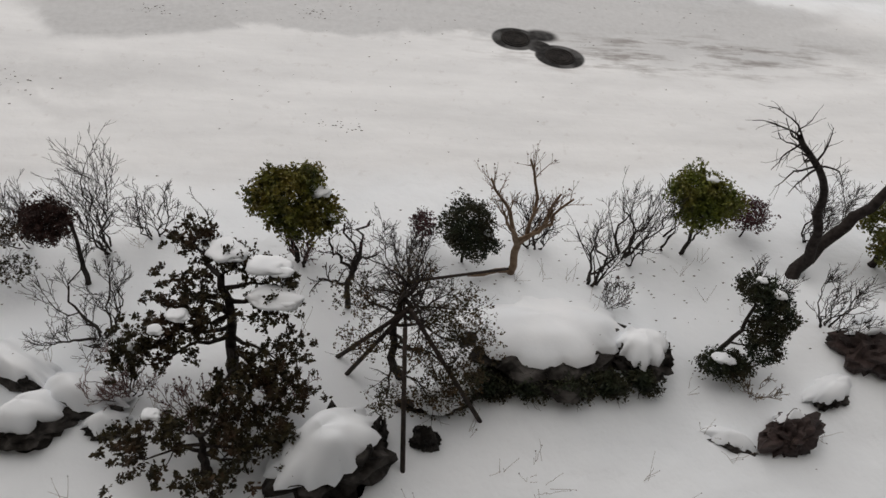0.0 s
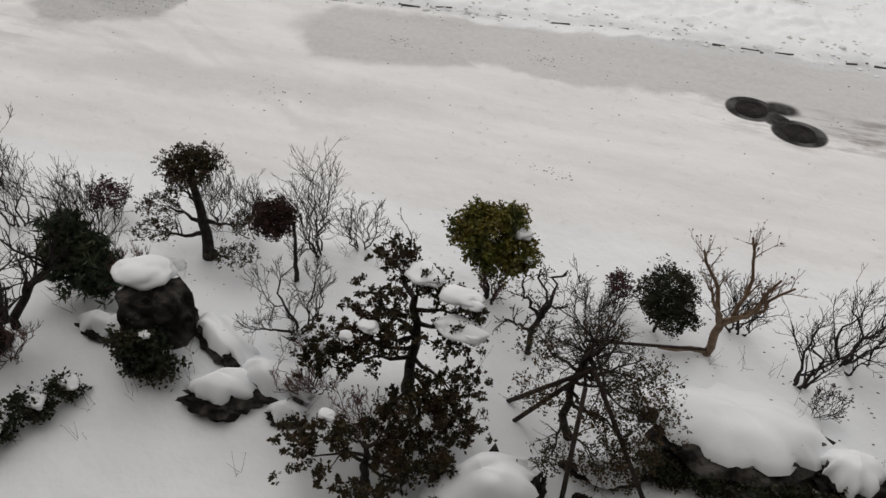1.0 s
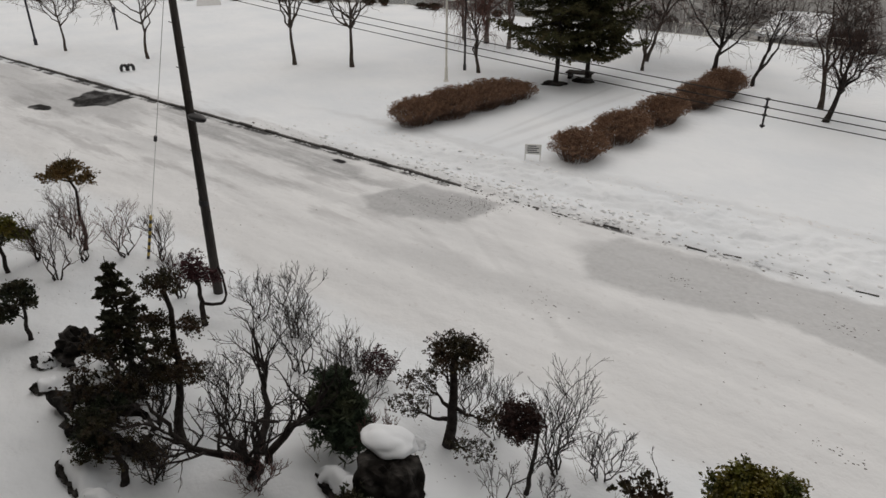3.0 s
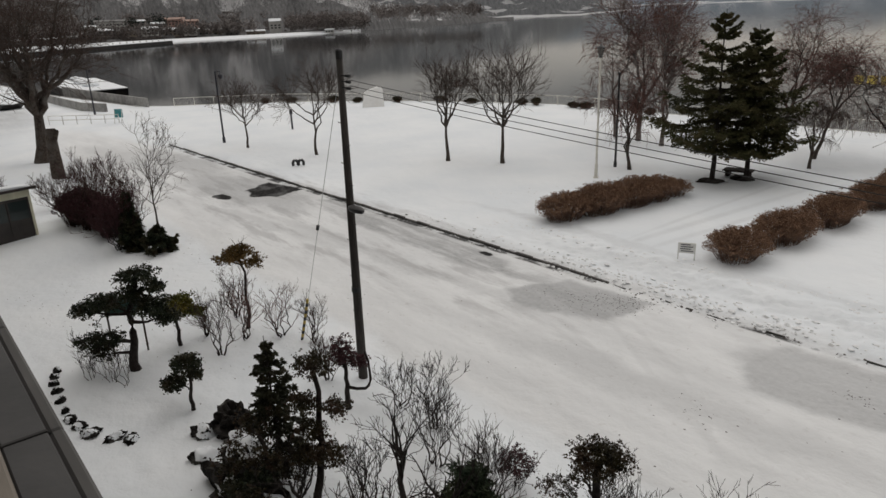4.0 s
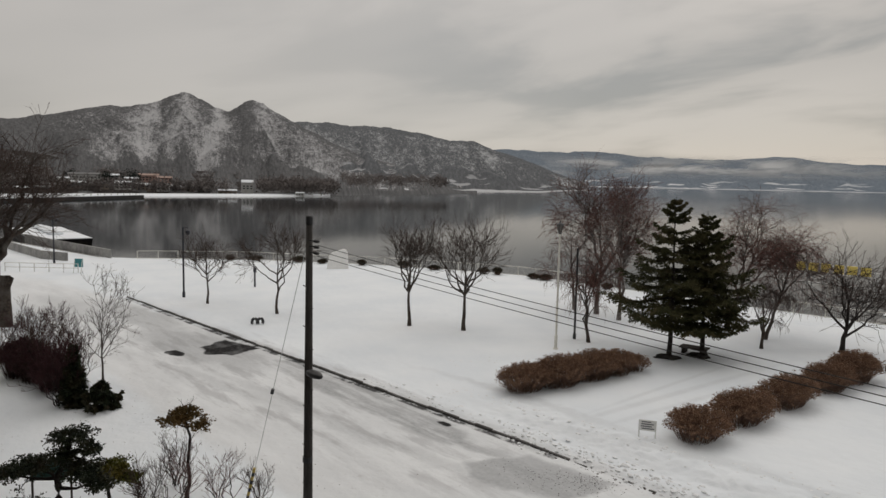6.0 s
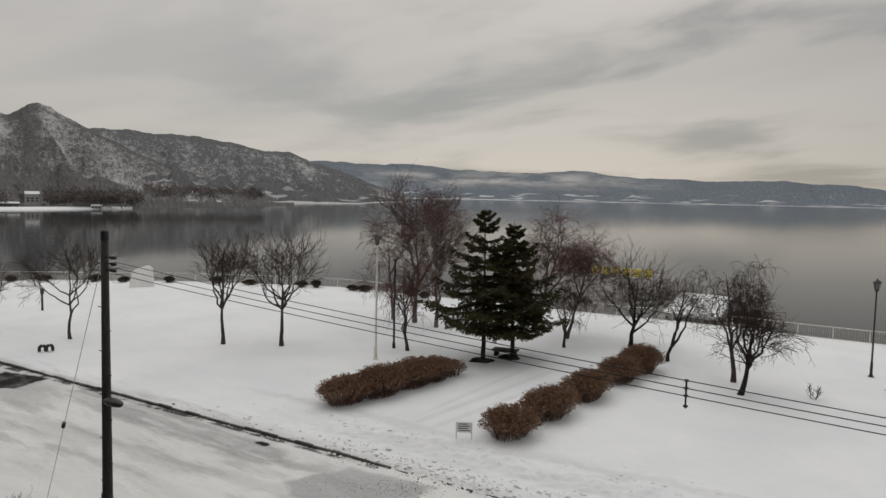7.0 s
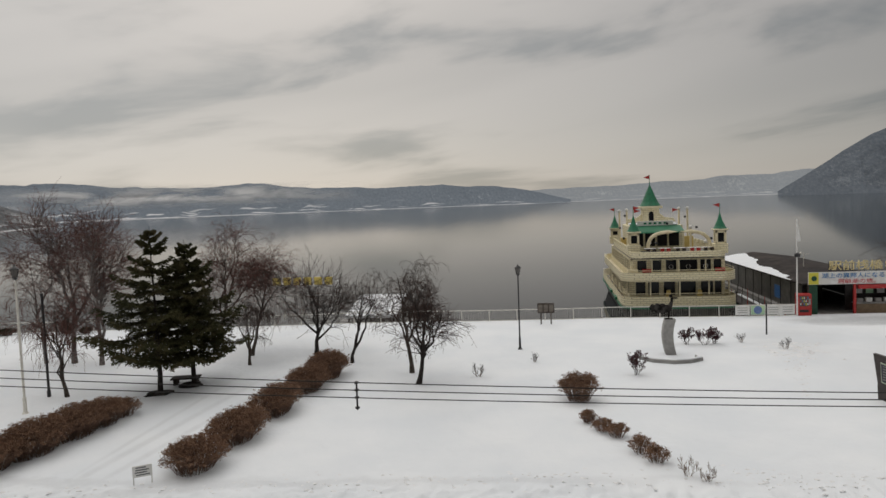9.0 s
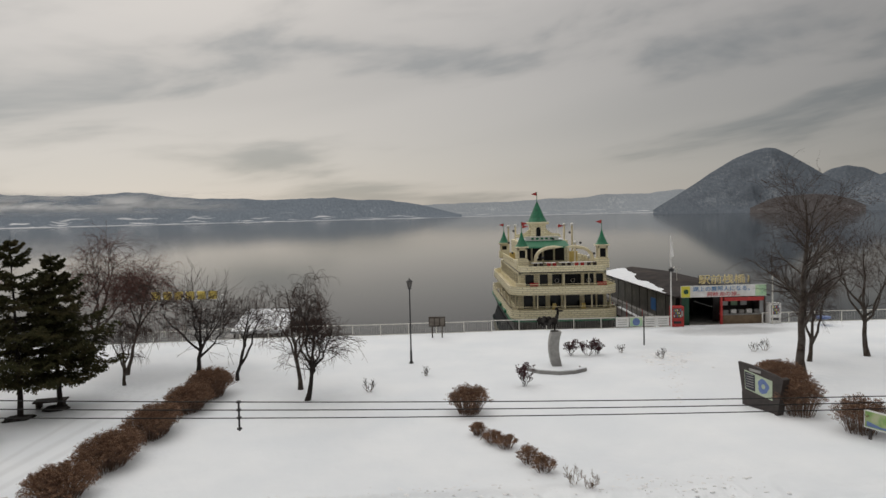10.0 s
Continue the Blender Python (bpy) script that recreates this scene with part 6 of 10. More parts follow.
plum_ = plant("plum_tree", "crooked small bare tree with red buds", "tree", (-0.25, 8.1), "bare garden trees")
rng_ = np.random.default_rng(345)
tr_ = stem(rng_, (0, 0, -0.1), (0.06, 0.0, 1.25), 0.062, 0.045, 8, 0.035)
lm_ = [stem(rng_, (0.04, 0, b_), e_, 0.038, 0.016, 9, 0.07) for b_, e_ in [(1.1, (0.34, 0.1, 2.35)), (1.15, (-0.35, 0.05, 1.95)), (0.75, (-0.55, -0.05, 0.95)), (0.9, (0.48, 0.1, 1.5)), (1.2, (-0.1, 0.25, 2.1))]]
LM_ = (np.concatenate([p for p, r in lm_]), np.concatenate([r for p, r in lm_]))
wood(plum_, "trunk", [(*tr_, 9)], M_BARK)
wood(plum_, "limb_frame", [(*LM_, 6)], M_BARK)
b1_ = sprout(rng_, *LM_, 6, 0.2, 0.5, 55, 0.15, 0.22, 6, 0.55, 0.009)
b2_ = sprout(rng_, *b1_, 4, 0.3, 0.22, 46, 0.15, 0.2, 5, 0.6, 0.005)
wood(plum_, "twiggery", [(*b1_, 4), (*b2_, 3)], M_BARK)
p_, d_ = tips(b2_[0], 0.5, 1.0, rng_, 2, 0.008)
foliage(plum_, "bud_cover", rng_, p_, 0.03, M_LEAF_MAROON, 1.2)
bare_shrub("bare_shrub", "slender bare shrub with pruned stems", (4.55, 8.9), 2.2, 1.0, 346, 4, (6, 5, 3), 0.045)
bare_shrub("bare_shrub", "bare shrub with fanned slender stems", (5.45, 9.85), 2.3, 1.7, 347, 6, (6, 5, 4), 0.04)
bare_shrub("bare_shrub", "bare shrub behind the tan tree", (3.5, 10.0), 1.7, 1.2, 348, 6, (6, 5, 3), 0.028)
bare_shrub("bare_shrub", "thin bare shrub with fine twigs", (0.7, 9.2), 1.4, 1.2, 349, 6, (6, 5, 3), 0.018)
bare_shrub("bare_shrub", "bare shrub with tall thin twigs", (-5.1, 9.35), 2.7, 1.2, 350, 8, (6, 5, 3), 0.026)
bare_shrub("bare_shrub", "low bare shrub with fine grey twigs", (-4.3, 9.85), 1.6, 1.1, 351, 5, (6, 5, 4), 0.022)
bare_shrub("bare_shrub", "single bent bare shoot", (-3.5, 9.95), 1.4, 0.6, 352, 2, (4, 4, 3), 0.022)
bare_shrub("bare_shrub", "wide bare shrub with curling branches", (-4.45, 7.05), 1.7, 2.2, 353, 6, (7, 6, 4), 0.032, wob=0.2)
pad_tree("maroon_tree", "small dark leafy-headed tree on a bare trunk", (-5.2, 8.45), 2.4, 354, [(-0.2, -0.05, 1.75, 0.44, 0.44, 0.46), (-0.2, -0.05, 1.75, 0.36, 0.36, 0.38)], (0.1, 0.1, 1.6), 0.06, M_LEAF_DARKRED, 0.034, 1300, inner=0.35, wob=0.01)
big_ = bare_shrub("old_shrub", "large gnarled leafless shrub", (-9.6, 5.5), 3.5, 5.2, 355, 5, (8, 6, 4), 0.10, base=0.3, wob=0.20, twig_r=0.008, bark=M_BARK, twig=M_BARK)
bare_shrub("bare_shrub", "leafless shrub beside the larger one", (-8.9, 7.4), 3.0, 1.3, 356, 5, (7, 5, 4), 0.035)
bare_shrub("bare_shrub", "bare twiggy shrub at the road edge", (-12.9, 9.0), 2.1, 1.3, 357, 6, (7, 5, 3), 0.026)
bare_shrub("bare_shrub", "bare twiggy shrub at the road edge", (-14.3, 8.8), 1.7, 0.8, 358, 5, (6, 5, 3), 0.022)
bare_shrub("bare_shrub", "bare twiggy shrub at the road edge", (-11.6, 8.1), 2.3, 1.1, 359, 5, (7, 5, 3), 0.028)
bare_shrub("dried_flowers", "thin dried flower stalks in snow", (-11.0, 9.1), 0.95, 0.7, 360, 7, (3, 2, 1), 0.009, buds=40, bud_mat=M_LEAF_RUST)
bare_shrub("bare_shrub", "bare shrub beside the clipped pine", (-7.6, 9.6), 1.9, 0.9, 361, 6, (6, 5, 3), 0.02)
bare_shrub("bare_shrub", "bare shrub beside the clipped pine", (-6.6, 9.4), 1.9, 0.8, 362, 5, (6, 5, 3), 0.02)
bare_shrub("bare_shrub", "twiggy shrub behind a rock", (9.1, 7.8), 1.5, 1.3, 363, 7, (7, 5, 3), 0.024)
bare_shrub("bare_shrub", "sparse bare shrub near the leaning tree", (8.2, 8.7), 1.2, 1.0, 364, 6, (6, 5, 3), 0.018)
bare_shrub("bare_shrub", "fine bare shrub behind the leaning tree", (10.0, 10.6), 1.9, 1.4, 365, 7, (7, 5, 4), 0.024)
bare_shrub("low_twigs", "low pale twigs in front of the rocks", (7.2, 6.4), 0.6, 1.0, 366, 8, (5, 4, 2), 0.012, bark=M_BLADE, twig=M_BLADE)
bare_shrub("low_twigs", "spiky small plant with dry leaves", (4.75, 8.1), 0.95, 0.6, 367, 7, (4, 3, 2), 0.009, buds=200, bud_mat=M_TWIG)
bare_shrub("low_twigs", "brown twiggy undergrowth by the pine", (-3.7, 5.9), 1.1, 1.5, 368, 12, (6, 5, 3), 0.014, twig=M_TWIG_RED)
bare_shrub("low_twigs", "brown twiggy undergrowth by the pine", (-2.6, 5.5), 1.0, 1.3, 369, 10, (6, 5, 3), 0.014, twig=M_TWIG_RED, buds=250, bud_mat=M_LEAF_MAROON)
bare_shrub("low_twigs", "brown twiggy undergrowth by the rock", (-1.2, 5.9), 0.9, 1.2, 370, 10, (6, 5, 3), 0.012, twig=M_TWIG_RED, buds=150, bud_mat=M_LEAF_MAROON)
bare_shrub("low_twigs", "tuft of pale dry twigs in snow", (-11.1, 4.1), 0.6, 0.7, 371, 14, (4, 3, 1), 0.006, bark=M_BLADE, twig=M_BLADE)

# the leaning tree with its dark conifer behind
ln_ = plant("leaning_tree", "thick dark leaning trunk with two bare limbs", "tree", (9.2, 9.4), "bare garden trees")
rng_ = np.random.default_rng(381)
l1_ = stem(rng_, (0.1, 0.05, 0.5), (-1.45, 0.35, 3.5), 0.12, 0.05, 12, 0.02, (0.42, 0, 0.1))
l2_ = stem(rng_, (-0.1, -0.05, -0.1), (1.15, 0.5, 2.5), 0.16, 0.10, 10, 0.02, (0.12, 0, -0.12))
wood(ln_, "trunk", [(*l1_, 9), (*l2_, 9)], M_BARK)
b1_ = sprout(rng_, l1_[0], l1_[1], 12, 0.72, 1.7, 60, 0.12, 0.2, 7, 0.42, 0.009)
b2_ = sprout(rng_, *b1_, 6, 0.2, 0.5, 42, 0.2, 0.18, 5, 0.6, 0.005)
wood(ln_, "twiggery", [(*b1_, 5), (*b2_, 3)], M_BARK)
pad_tree("clipped_conifer", "olive green clipped conifer in layered clumps", (11.2, 9.9), 3.0, 382, [(0, 0.2, 1.9, 0.6, 0.55, 0.6), (-0.3, 0.0, 1.3, 0.6, 0.5, 0.3), (0.3, -0.2, 0.7, 0.7, 0.6, 0.3), (0.2, 0.2, 2.7, 0.45, 0.4, 0.3)], (0, 0.1, 2.4), 0.08, M_LEAF_GREEN, 0.05, 700)
pad_tree("leaning_pine", "dark leaning clipped pine with layered pads", (6.55, 7.05), 2.0, 383,
         [(0.25, 0.35, 1.85, 0.38, 0.32, 0.16), (0.55, 0.25, 1.65, 0.36, 0.3, 0.2), (0.75, 0.1, 1.35, 0.36, 0.32, 0.26), (0.65, 0.0, 1.05, 0.36, 0.32, 0.26), (0.7, -0.15, 0.72, 0.36, 0.3, 0.22), (0.0, -0.3, 0.42, 0.45, 0.3, 0.2), (0.25, -0.3, 0.35, 0.3, 0.28, 0.18)],
         (0.35, 0.25, 1.5), 0.06, M_LEAF_DARK, 0.036, 1500, snow=[(0.6, 0.2, 1.86, 0.13, 0.1, 0.06), (-0.05, -0.3, 0.62, 0.2, 0.12, 0.06), (0.3, 0.4, 2.0, 0.09, 0.07, 0.05)])
pad_tree("clipped_pine", "clipped pine with a flat round top", (-7.2, 8.5), 2.75, 384,
         [(0.06, 0.1, 2.42, 0.62, 0.58, 0.30), (0.06, 0.1, 2.45, 0.5, 0.46, 0.24), (0.06, 0.1, 2.4, 0.58, 0.54, 0.27), (-0.85, 0.0, 1.3, 0.5, 0.42, 0.09), (0.95, 0.05, 1.25, 0.42, 0.36, 0.09), (-0.95, -0.25, 0.8, 0.5, 0.4, 0.08), (0.8, -0.3, 0.65, 0.5, 0.4, 0.08), (-0.45, 0.2, 1.75, 0.35, 0.3, 0.08)],
         (0.06, 0.08, 2.35), 0.14, M_LEAF_OLIVE, 0.034, 640, snow=[(-0.5, -0.45, 0.12, 0.22, 0.15, 0.08)], inner=0.3, twig_w=1.7, wob=0.008, tight=0.8)
pad_tree("bushy_pine", "dense bushy dark green pine", (-8.85, 6.8), 1.9, 385, [(0, 0, 0.9, 0.72, 0.62, 0.5), (-0.35, 0.3, 1.4, 0.42, 0.4, 0.36), (0.25, 0.1, 1.25, 0.42, 0.4, 0.32), (0.55, -0.15, 0.75, 0.42, 0.4, 0.36), (-0.1, 0.2, 1.65, 0.28, 0.26, 0.22)], (0, 0, 1.4), 0.06, M_NEEDLE, 0.036, 620, inner=0.1, long=6.0, per=14)
bare_shrub("low_twigs", "reddish twigs around the bushy pine", (-8.0, 7.1), 1.3, 1.3, 386, 9, (6, 5, 3), 0.014, twig=M_TWIG_RED)
pad_tree("clipped_pine", "tall leaning clipped pine with a dark head", (-11.5, 4.8), 3.3, 387,
         [(-1.35, 0.9, 3.0, 0.5, 0.45, 0.26), (-0.4, 0.9, 2.4, 0.4, 0.3, 0.12), (-0.7, 0.4, 1.9, 0.4, 0.35, 0.2), (0.1, 0.4, 1.7, 0.45, 0.4, 0.18), (-0.6, 0.2, 1.4, 0.4, 0.35, 0.2), (-1.1, 0.5, 2.3, 0.5, 0.4, 0.16)], (-1.25, 0.85, 2.9), 0.11, M_LEAF_OLIVE, 0.04, 800, inner=0.2, bend=(0.15, 0, 0))
conifer("young_spruce", "young dark spruce with open tiers", (-13.9, 5.1), 3.4, 2.0, 388, M_NEEDLE_DARK, 0.30, r0=0.05, droop=0.3, start=0.1, tuft=0.05, tw=0.45, dens=14, branch_r=0.014, gap=0.08, needles=9)
pad_tree("gnarled_pine", "low gnarled dark pine over rocks", (-12.5, 3.6), 1.4, 389, [(0, 0, 1.0, 0.55, 0.5, 0.3), (-0.5, 0.1, 0.8, 0.5, 0.4, 0.25), (0.4, -0.2, 0.7, 0.5, 0.4, 0.25), (0, 0.5, 1.2, 0.4, 0.35, 0.2)], (0, 0, 0.9), 0.06, M_LEAF_DARK, 0.045, 330, inner=0.2, per=18)
pole_shrub = pad_tree("knotted_tree", "knotted small tree with dark leaf clumps", (-15.2, 7.7), 2.3, 390, [(-0.15, 0, 1.75, 0.45, 0.42, 0.42), (0.35, 0.2, 1.6, 0.3, 0.3, 0.25), (-0.4, 0.1, 1.4, 0.3, 0.3, 0.3)], (-0.1, 0.05, 1.5), 0.10, M_LEAF_MAROON, 0.038, 620, inner=0.15)
rng_ = np.random.default_rng(391)
wood(pole_shrub, "hooked_limb", [(*stem(rng_, (0, 0, 0.75), (0.55, 0.35, 1.9), 0.05, 0.03, 9, 0.03, (0.35, 0.1, -0.35)), 7)], M_BARK)

bare_shrub("low_twigs", "tangled dark twigs among the rocks", (-12.6, 4.9), 1.8, 1.8, 392, 9, (6, 5, 3), 0.03)
bare_shrub("low_twigs", "tangled dark twigs among the rocks", (-10.9, 3.9), 1.3, 1.3, 393, 8, (6, 5, 3), 0.022)
bare_shrub("low_twigs", "tangled dark twigs among the rocks", (-9.2, 5.0), 1.1, 1.6, 394, 9, (6, 5, 3), 0.016, twig=M_TWIG_RED)
bare_shrub("bare_shrub", "dark bare shrub beside the clipped pine", (-11.3, 5.9), 2.1, 1.2, 395, 5, (7, 5, 3), 0.035)
pad_tree("layered_pine", "dark pine with low drooping clumps", (-13.0, 4.3), 2.1, 396, [(-0.5, 0.1, 1.7, 0.5, 0.45, 0.22), (0.2, -0.1, 1.35, 0.6, 0.5, 0.22), (-0.6, -0.4, 1.1, 0.6, 0.5, 0.2), (0.3, 0.4, 0.9, 0.6, 0.5, 0.2), (-0.2, -0.5, 0.6, 0.6, 0.5, 0.2)], (-0.2, 0.1, 1.6), 0.10, M_LEAF_OLIVE, 0.042, 200, inner=0.2, per=18, bend=(0.2, 0, 0), twig_w=1.5)
pad_tree("gnarled_pine", "low gnarled dark pine with a twisted trunk", (-11.4, 3.45), 1.5, 397, [(-0.3, 0.1, 1.1, 0.55, 0.5, 0.25), (0.3, 0.3, 0.9, 0.45, 0.4, 0.2), (-0.6, -0.2, 0.75, 0.5, 0.4, 0.2)], (-0.2, 0.1, 1.0), 0.10, M_LEAF_OLIVE, 0.040, 220, inner=0.2, per=18, bend=(0.15, 0, 0), twig_w=1.6)

# the far part of the garden
pad_tree("garden_pine", "spreading black pine trained in flat tiers", (-21.2, 3.7), 3.35, 401,
         [(0.05, 0.5, 3.05, 0.7, 0.6, 0.22), (0.5, 0.8, 2.75, 0.4, 0.35, 0.12), (-0.6, -0.4, 2.25, 0.8, 0.6, 0.2), (-1.0, -0.9, 2.0, 0.6, 0.5, 0.15), (0.6, 0.6, 2.25, 0.8, 0.6, 0.28), (1.1, 0.9, 1.95, 0.5, 0.45, 0.15), (-0.9, -1.0, 1.0, 0.6, 0.5, 0.13), (-0.3, -0.5, 1.15, 0.5, 0.4, 0.14), (0.1, 0.2, 2.6, 0.5, 0.4, 0.16), (-0.6, -0.8, 0.7, 0.4, 0.35, 0.12)],
         (0.1, 0.4, 2.9), 0.15, M_LEAF_DARK, 0.048, 620, bend=(-0.25, -0.1, 0), inner=0.2, per=14, twig_w=1.3)
pad_tree("small_pine", "small clipped pine with two round heads", (-18.0, 4.4), 1.7, 402, [(-0.08, -0.05, 1.45, 0.42, 0.38, 0.2), (-0.35, -0.35, 0.85, 0.36, 0.32, 0.18), (0.1, 0.1, 1.15, 0.25, 0.2, 0.1)], (0, 0, 1.3), 0.07, M_LEAF_DARK, 0.055, 900)
pad_tree("small_pine", "small green pine behind the trained one", (-22.1, 5.3), 1.9, 403, [(0.1, 0.15, 1.55, 0.55, 0.5, 0.3), (-0.2, -0.3, 1.25, 0.35, 0.3, 0.18), (0.4, 0.5, 1.3, 0.4, 0.35, 0.15)], (0, 0, 1.4), 0.08, M_LEAF_GREEN, 0.06, 620, inner=0.2)
pad_tree("flat_topped_cedar", "slim tree with a flat rust-green crown", (-21.95, 7.6), 3.1, 404, [(0, 0, 2.8, 0.75, 0.7, 0.16), (-0.35, -0.3, 2.55, 0.5, 0.45, 0.12), (0.3, 0.4, 2.5, 0.5, 0.45, 0.12), (0.0, 0.0, 3.0, 0.4, 0.4, 0.1)], (0, 0, 2.7), 0.075, M_CEDAR, 0.055, 330, inner=0.1, twig_w=1.5)
for i_, (x_, y_, h_, w_, lab_) in enumerate([(-20.5, 6.1, 2.5, 1.2, "bare shrub with dark stems"), (-20.6, 8.25, 2.1, 1.5, "bare shrub with reddish twigs"), (-23.2, 7.7, 2.2, 1.3, "bare shrub behind the cedar"), (-21.2, 7.2, 2.3, 1.4, "bare shrub around the cedar trunk"), (-19.5, 8.9, 1.9, 1.0, "thin bare shrub by the guy wire"), (-22.3, 6.3, 1.5, 1.0, "low bare shrub in the garden"), (-16.9, 8.0, 1.7, 0.9, "thin bare shrub near the pole")]):
    bare_shrub("bare_shrub", lab_ + " in snow", (x_, y_), h_, w_, 405 + i_, 5, (7, 5, 3), 0.03, twig=M_TWIG_RED if i_ in (1, 3) else M_TWIG, twig_r=0.0045)
for i_, (x_, y_) in enumerate([(-22.4, 2.6), (-21.6, 2.5), (-20.9, 2.9), (-22.9, 3.2), (-20.4, 3.1)]):
    bare_shrub("low_twigs", "thin bare shoots beside the trained pine", (x_, y_), 1.5, 0.8, 415 + i_, 4, (4, 3, 2), 0.012, twig_r=0.004)

# rocks and ring of stones
for x_, y_, s_, sn_, m_, cap_, lab_, tn_ in [
        (-0.3, 4.85, (1.75, 1.3, 0.8), 0.28, M_ROCK, (-0.12, 0.10, 0.94, 0.9), "large rock under a thick pillow of snow", 20),
        (1.15, 5.3, (0.5, 0.4, 0.45), 0, M_ROCK, None, "dark pointed rock standing in snow", 0), (0.35, 5.15, (0.5, 0.35, 0.7), 0, M_ROCK, None, "dark jagged rock edge in snow", 60), (1.5, 6.1, (1.3, 0.6, 0.4), 0.16, M_ROCK, None, "low dark rock under snow", 10),
        (3.3, 6.95, (2.9, 1.5, 0.52), 0.26, M_ROCK, (0, 0.42, 1.08, 1.16), "broad rock overhung with snow", 5), (2.0, 6.6, (1.0, 0.7, 0.42), 0.2, M_ROCK, None, "dark mossy rock with snow", 30), (5.0, 6.85, (1.0, 0.8, 0.5), 0.3, M_ROCK, (0, 0.2, 1.05, 1.2), "rounded rock with a snow cap", -10),
        (7.55, 5.55, (0.95, 0.7, 0.65), 0.06, M_ROCK_RED, (0.1, 0.25, 0.6, 0.45), "reddish angular rock in snow", 20), (6.5, 5.5, (0.8, 0.35, 0.22), 0.08, M_ROCK, None, "flat rock edge under snow", -25), (9.75, 7.2, (1.5, 1.0, 0.75), 0.14, M_ROCK_RED, (0, 0.3, 0.8, 0.6), "large dark red-brown rock", 0), (8.7, 6.4, (0.9, 0.4, 0.25), 0.16, M_ROCK, None, "flat rock edge under snow", 30), (10.6, 7.9, (1.3, 0.9, 0.6), 0.3, M_ROCK, None, "rock with green moss and snow", 0),
        (-6.75, 6.3, (1.4, 1.1, 1.3), 0.19, M_ROCK, (-0.16, 0.27, 0.80, 0.68), "tall upright rock capped with snow", 15), (-5.6, 6.25, (1.3, 0.5, 0.42), 0.2, M_ROCK, None, "dark rock ledge under snow", -30), (-4.4, 5.75, (1.2, 0.6, 0.38), 0.26, M_ROCK, None, "low rock under snow", -12), (-5.0, 5.35, (1.2, 0.7, 0.32), 0.28, M_ROCK, (-0.05, 0.16, 1.1, 1.15), "rounded rock deep in snow", 15), (-7.9, 6.0, (0.9, 0.45, 0.3), 0.22, M_ROCK, None, "low rock edge under snow", 5), (-3.9, 5.35, (0.6, 0.4, 0.3), 0.14, M_ROCK, None, "small dark rock with snow", 0), (-7.3, 6.05, (1.0, 0.5, 0.3), 0.2, M_ROCK, None, "rock shelf with snow", 14),
        (-16.15, 4.75, (1.1, 0.9, 0.75), 0, M_ROCK, None, "dark rough rock in snow", 10), (-16.5, 4.1, (0.65, 0.45, 0.3), 0.04, M_ROCK, None, "small dark rock in the garden", 0), (-14.6, 4.5, (1.8, 0.8, 0.5), 0.1, M_ROCK, None, "long dark rock under the spruce", -20), (-13.4, 3.9, (1.5, 0.9, 0.5), 0.2, M_ROCK, None, "dark rock with snow in its hollow", 15), (-12.3, 3.0, (1.4, 0.6, 0.35), 0.2, M_ROCK, None, "rock ledge under snow", -15), (-15.5, 3.7, (0.6, 0.5, 0.25), 0.1, M_ROCK, None, "small rock in snow", 0), (-13.3, 4.1, (2.3, 1.0, 0.85), 0, M_ROCK, None, "dark bare rock beneath the pines", 10), (-10.3, 2.2, (0.8, 0.45, 0.34), 0.06, M_ROCK, None, "dark rock edge in snow", -20), (-9.78, 2.2, (0.42, 0.34, 0.32), 0, M_ROCK, None, "small dark stone in snow", 10), (-11.15, 2.8, (0.8, 0.4, 0.36), 0.12, M_ROCK, None, "dark rock edge in snow", 35), (-12.2, 4.2, (1.6, 0.8, 0.65), 0.05, M_ROCK, None, "dark mossy rock beneath the pines", 25),
        (-3.2, 9.75, (0.45, 0.3, 0.22), 0.1, M_ROCK, None, "small dark stone capped with snow", 0), (-36.3, 8.0, (0.6, 0.45, 0.4), 0.05, M_CONC, None, "pale stone beside the young tree", 0)]:
    rock("garden_rock", (x_, y_), s_, int(abs(x_ * 37 + y_ * 11)) % 97, m_, sn_, lab_, tn_, None, cap_, blocky=0.7 if s_[2] > 1.1 else 0.0)
for i_, (x_, y_, w_) in enumerate([(-23.0, 1.75, 0.3), (-22.6, 1.62, 0.34), (-22.1, 1.5, 0.3), (-21.5, 1.5, 0.32), (-20.9, 1.48, 0.34), (-20.2, 1.5, 0.32), (-19.6, 1.52, 0.38), (-19.1, 1.65, 0.42), (-18.6, 1.8, 0.6), (-18.0, 2.3, 0.55), (-17.6, 2.6, 0.5)]):
    rock("ring_stone", (x_, y_), (w_ * 0.95, w_ * 0.75, 0.2), 60 + i_, M_ROCK, 0.03, "small stone in a garden border", 30 * i_, None, (0, 0.06, 0.7, 0.6), "garden border stones")

# evergreen tufts hanging over the rocks
for i_, (x_, y_, w_, h_) in enumerate([(-8.1, 4.15, 0.6, 0.58), (-8.5, 3.6, 0.72, 0.5), (-7.85, 4.65, 0.52, 0.5), (-8.85, 3.7, 0.5, 0.4)]):
    pad_tree("azalea", "low dark evergreen azalea over snow", (x_, y_), h_, 430 + i_, [(0, 0, h_ * 0.7, w_ / 2, w_ / 2, h_ * 0.4), (w_ * 0.4, 0.1, h_ * 0.5, w_ / 3, w_ / 3, h_ * 0.3)], (0, 0, h_ * 0.6), 0.03, M_LEAF_DARK, 0.05, 600, snow=[(0.15, 0.12, h_ * 0.8, 0.2, 0.14, 0.07)], group="low azaleas", inner=0.2, category="bush")
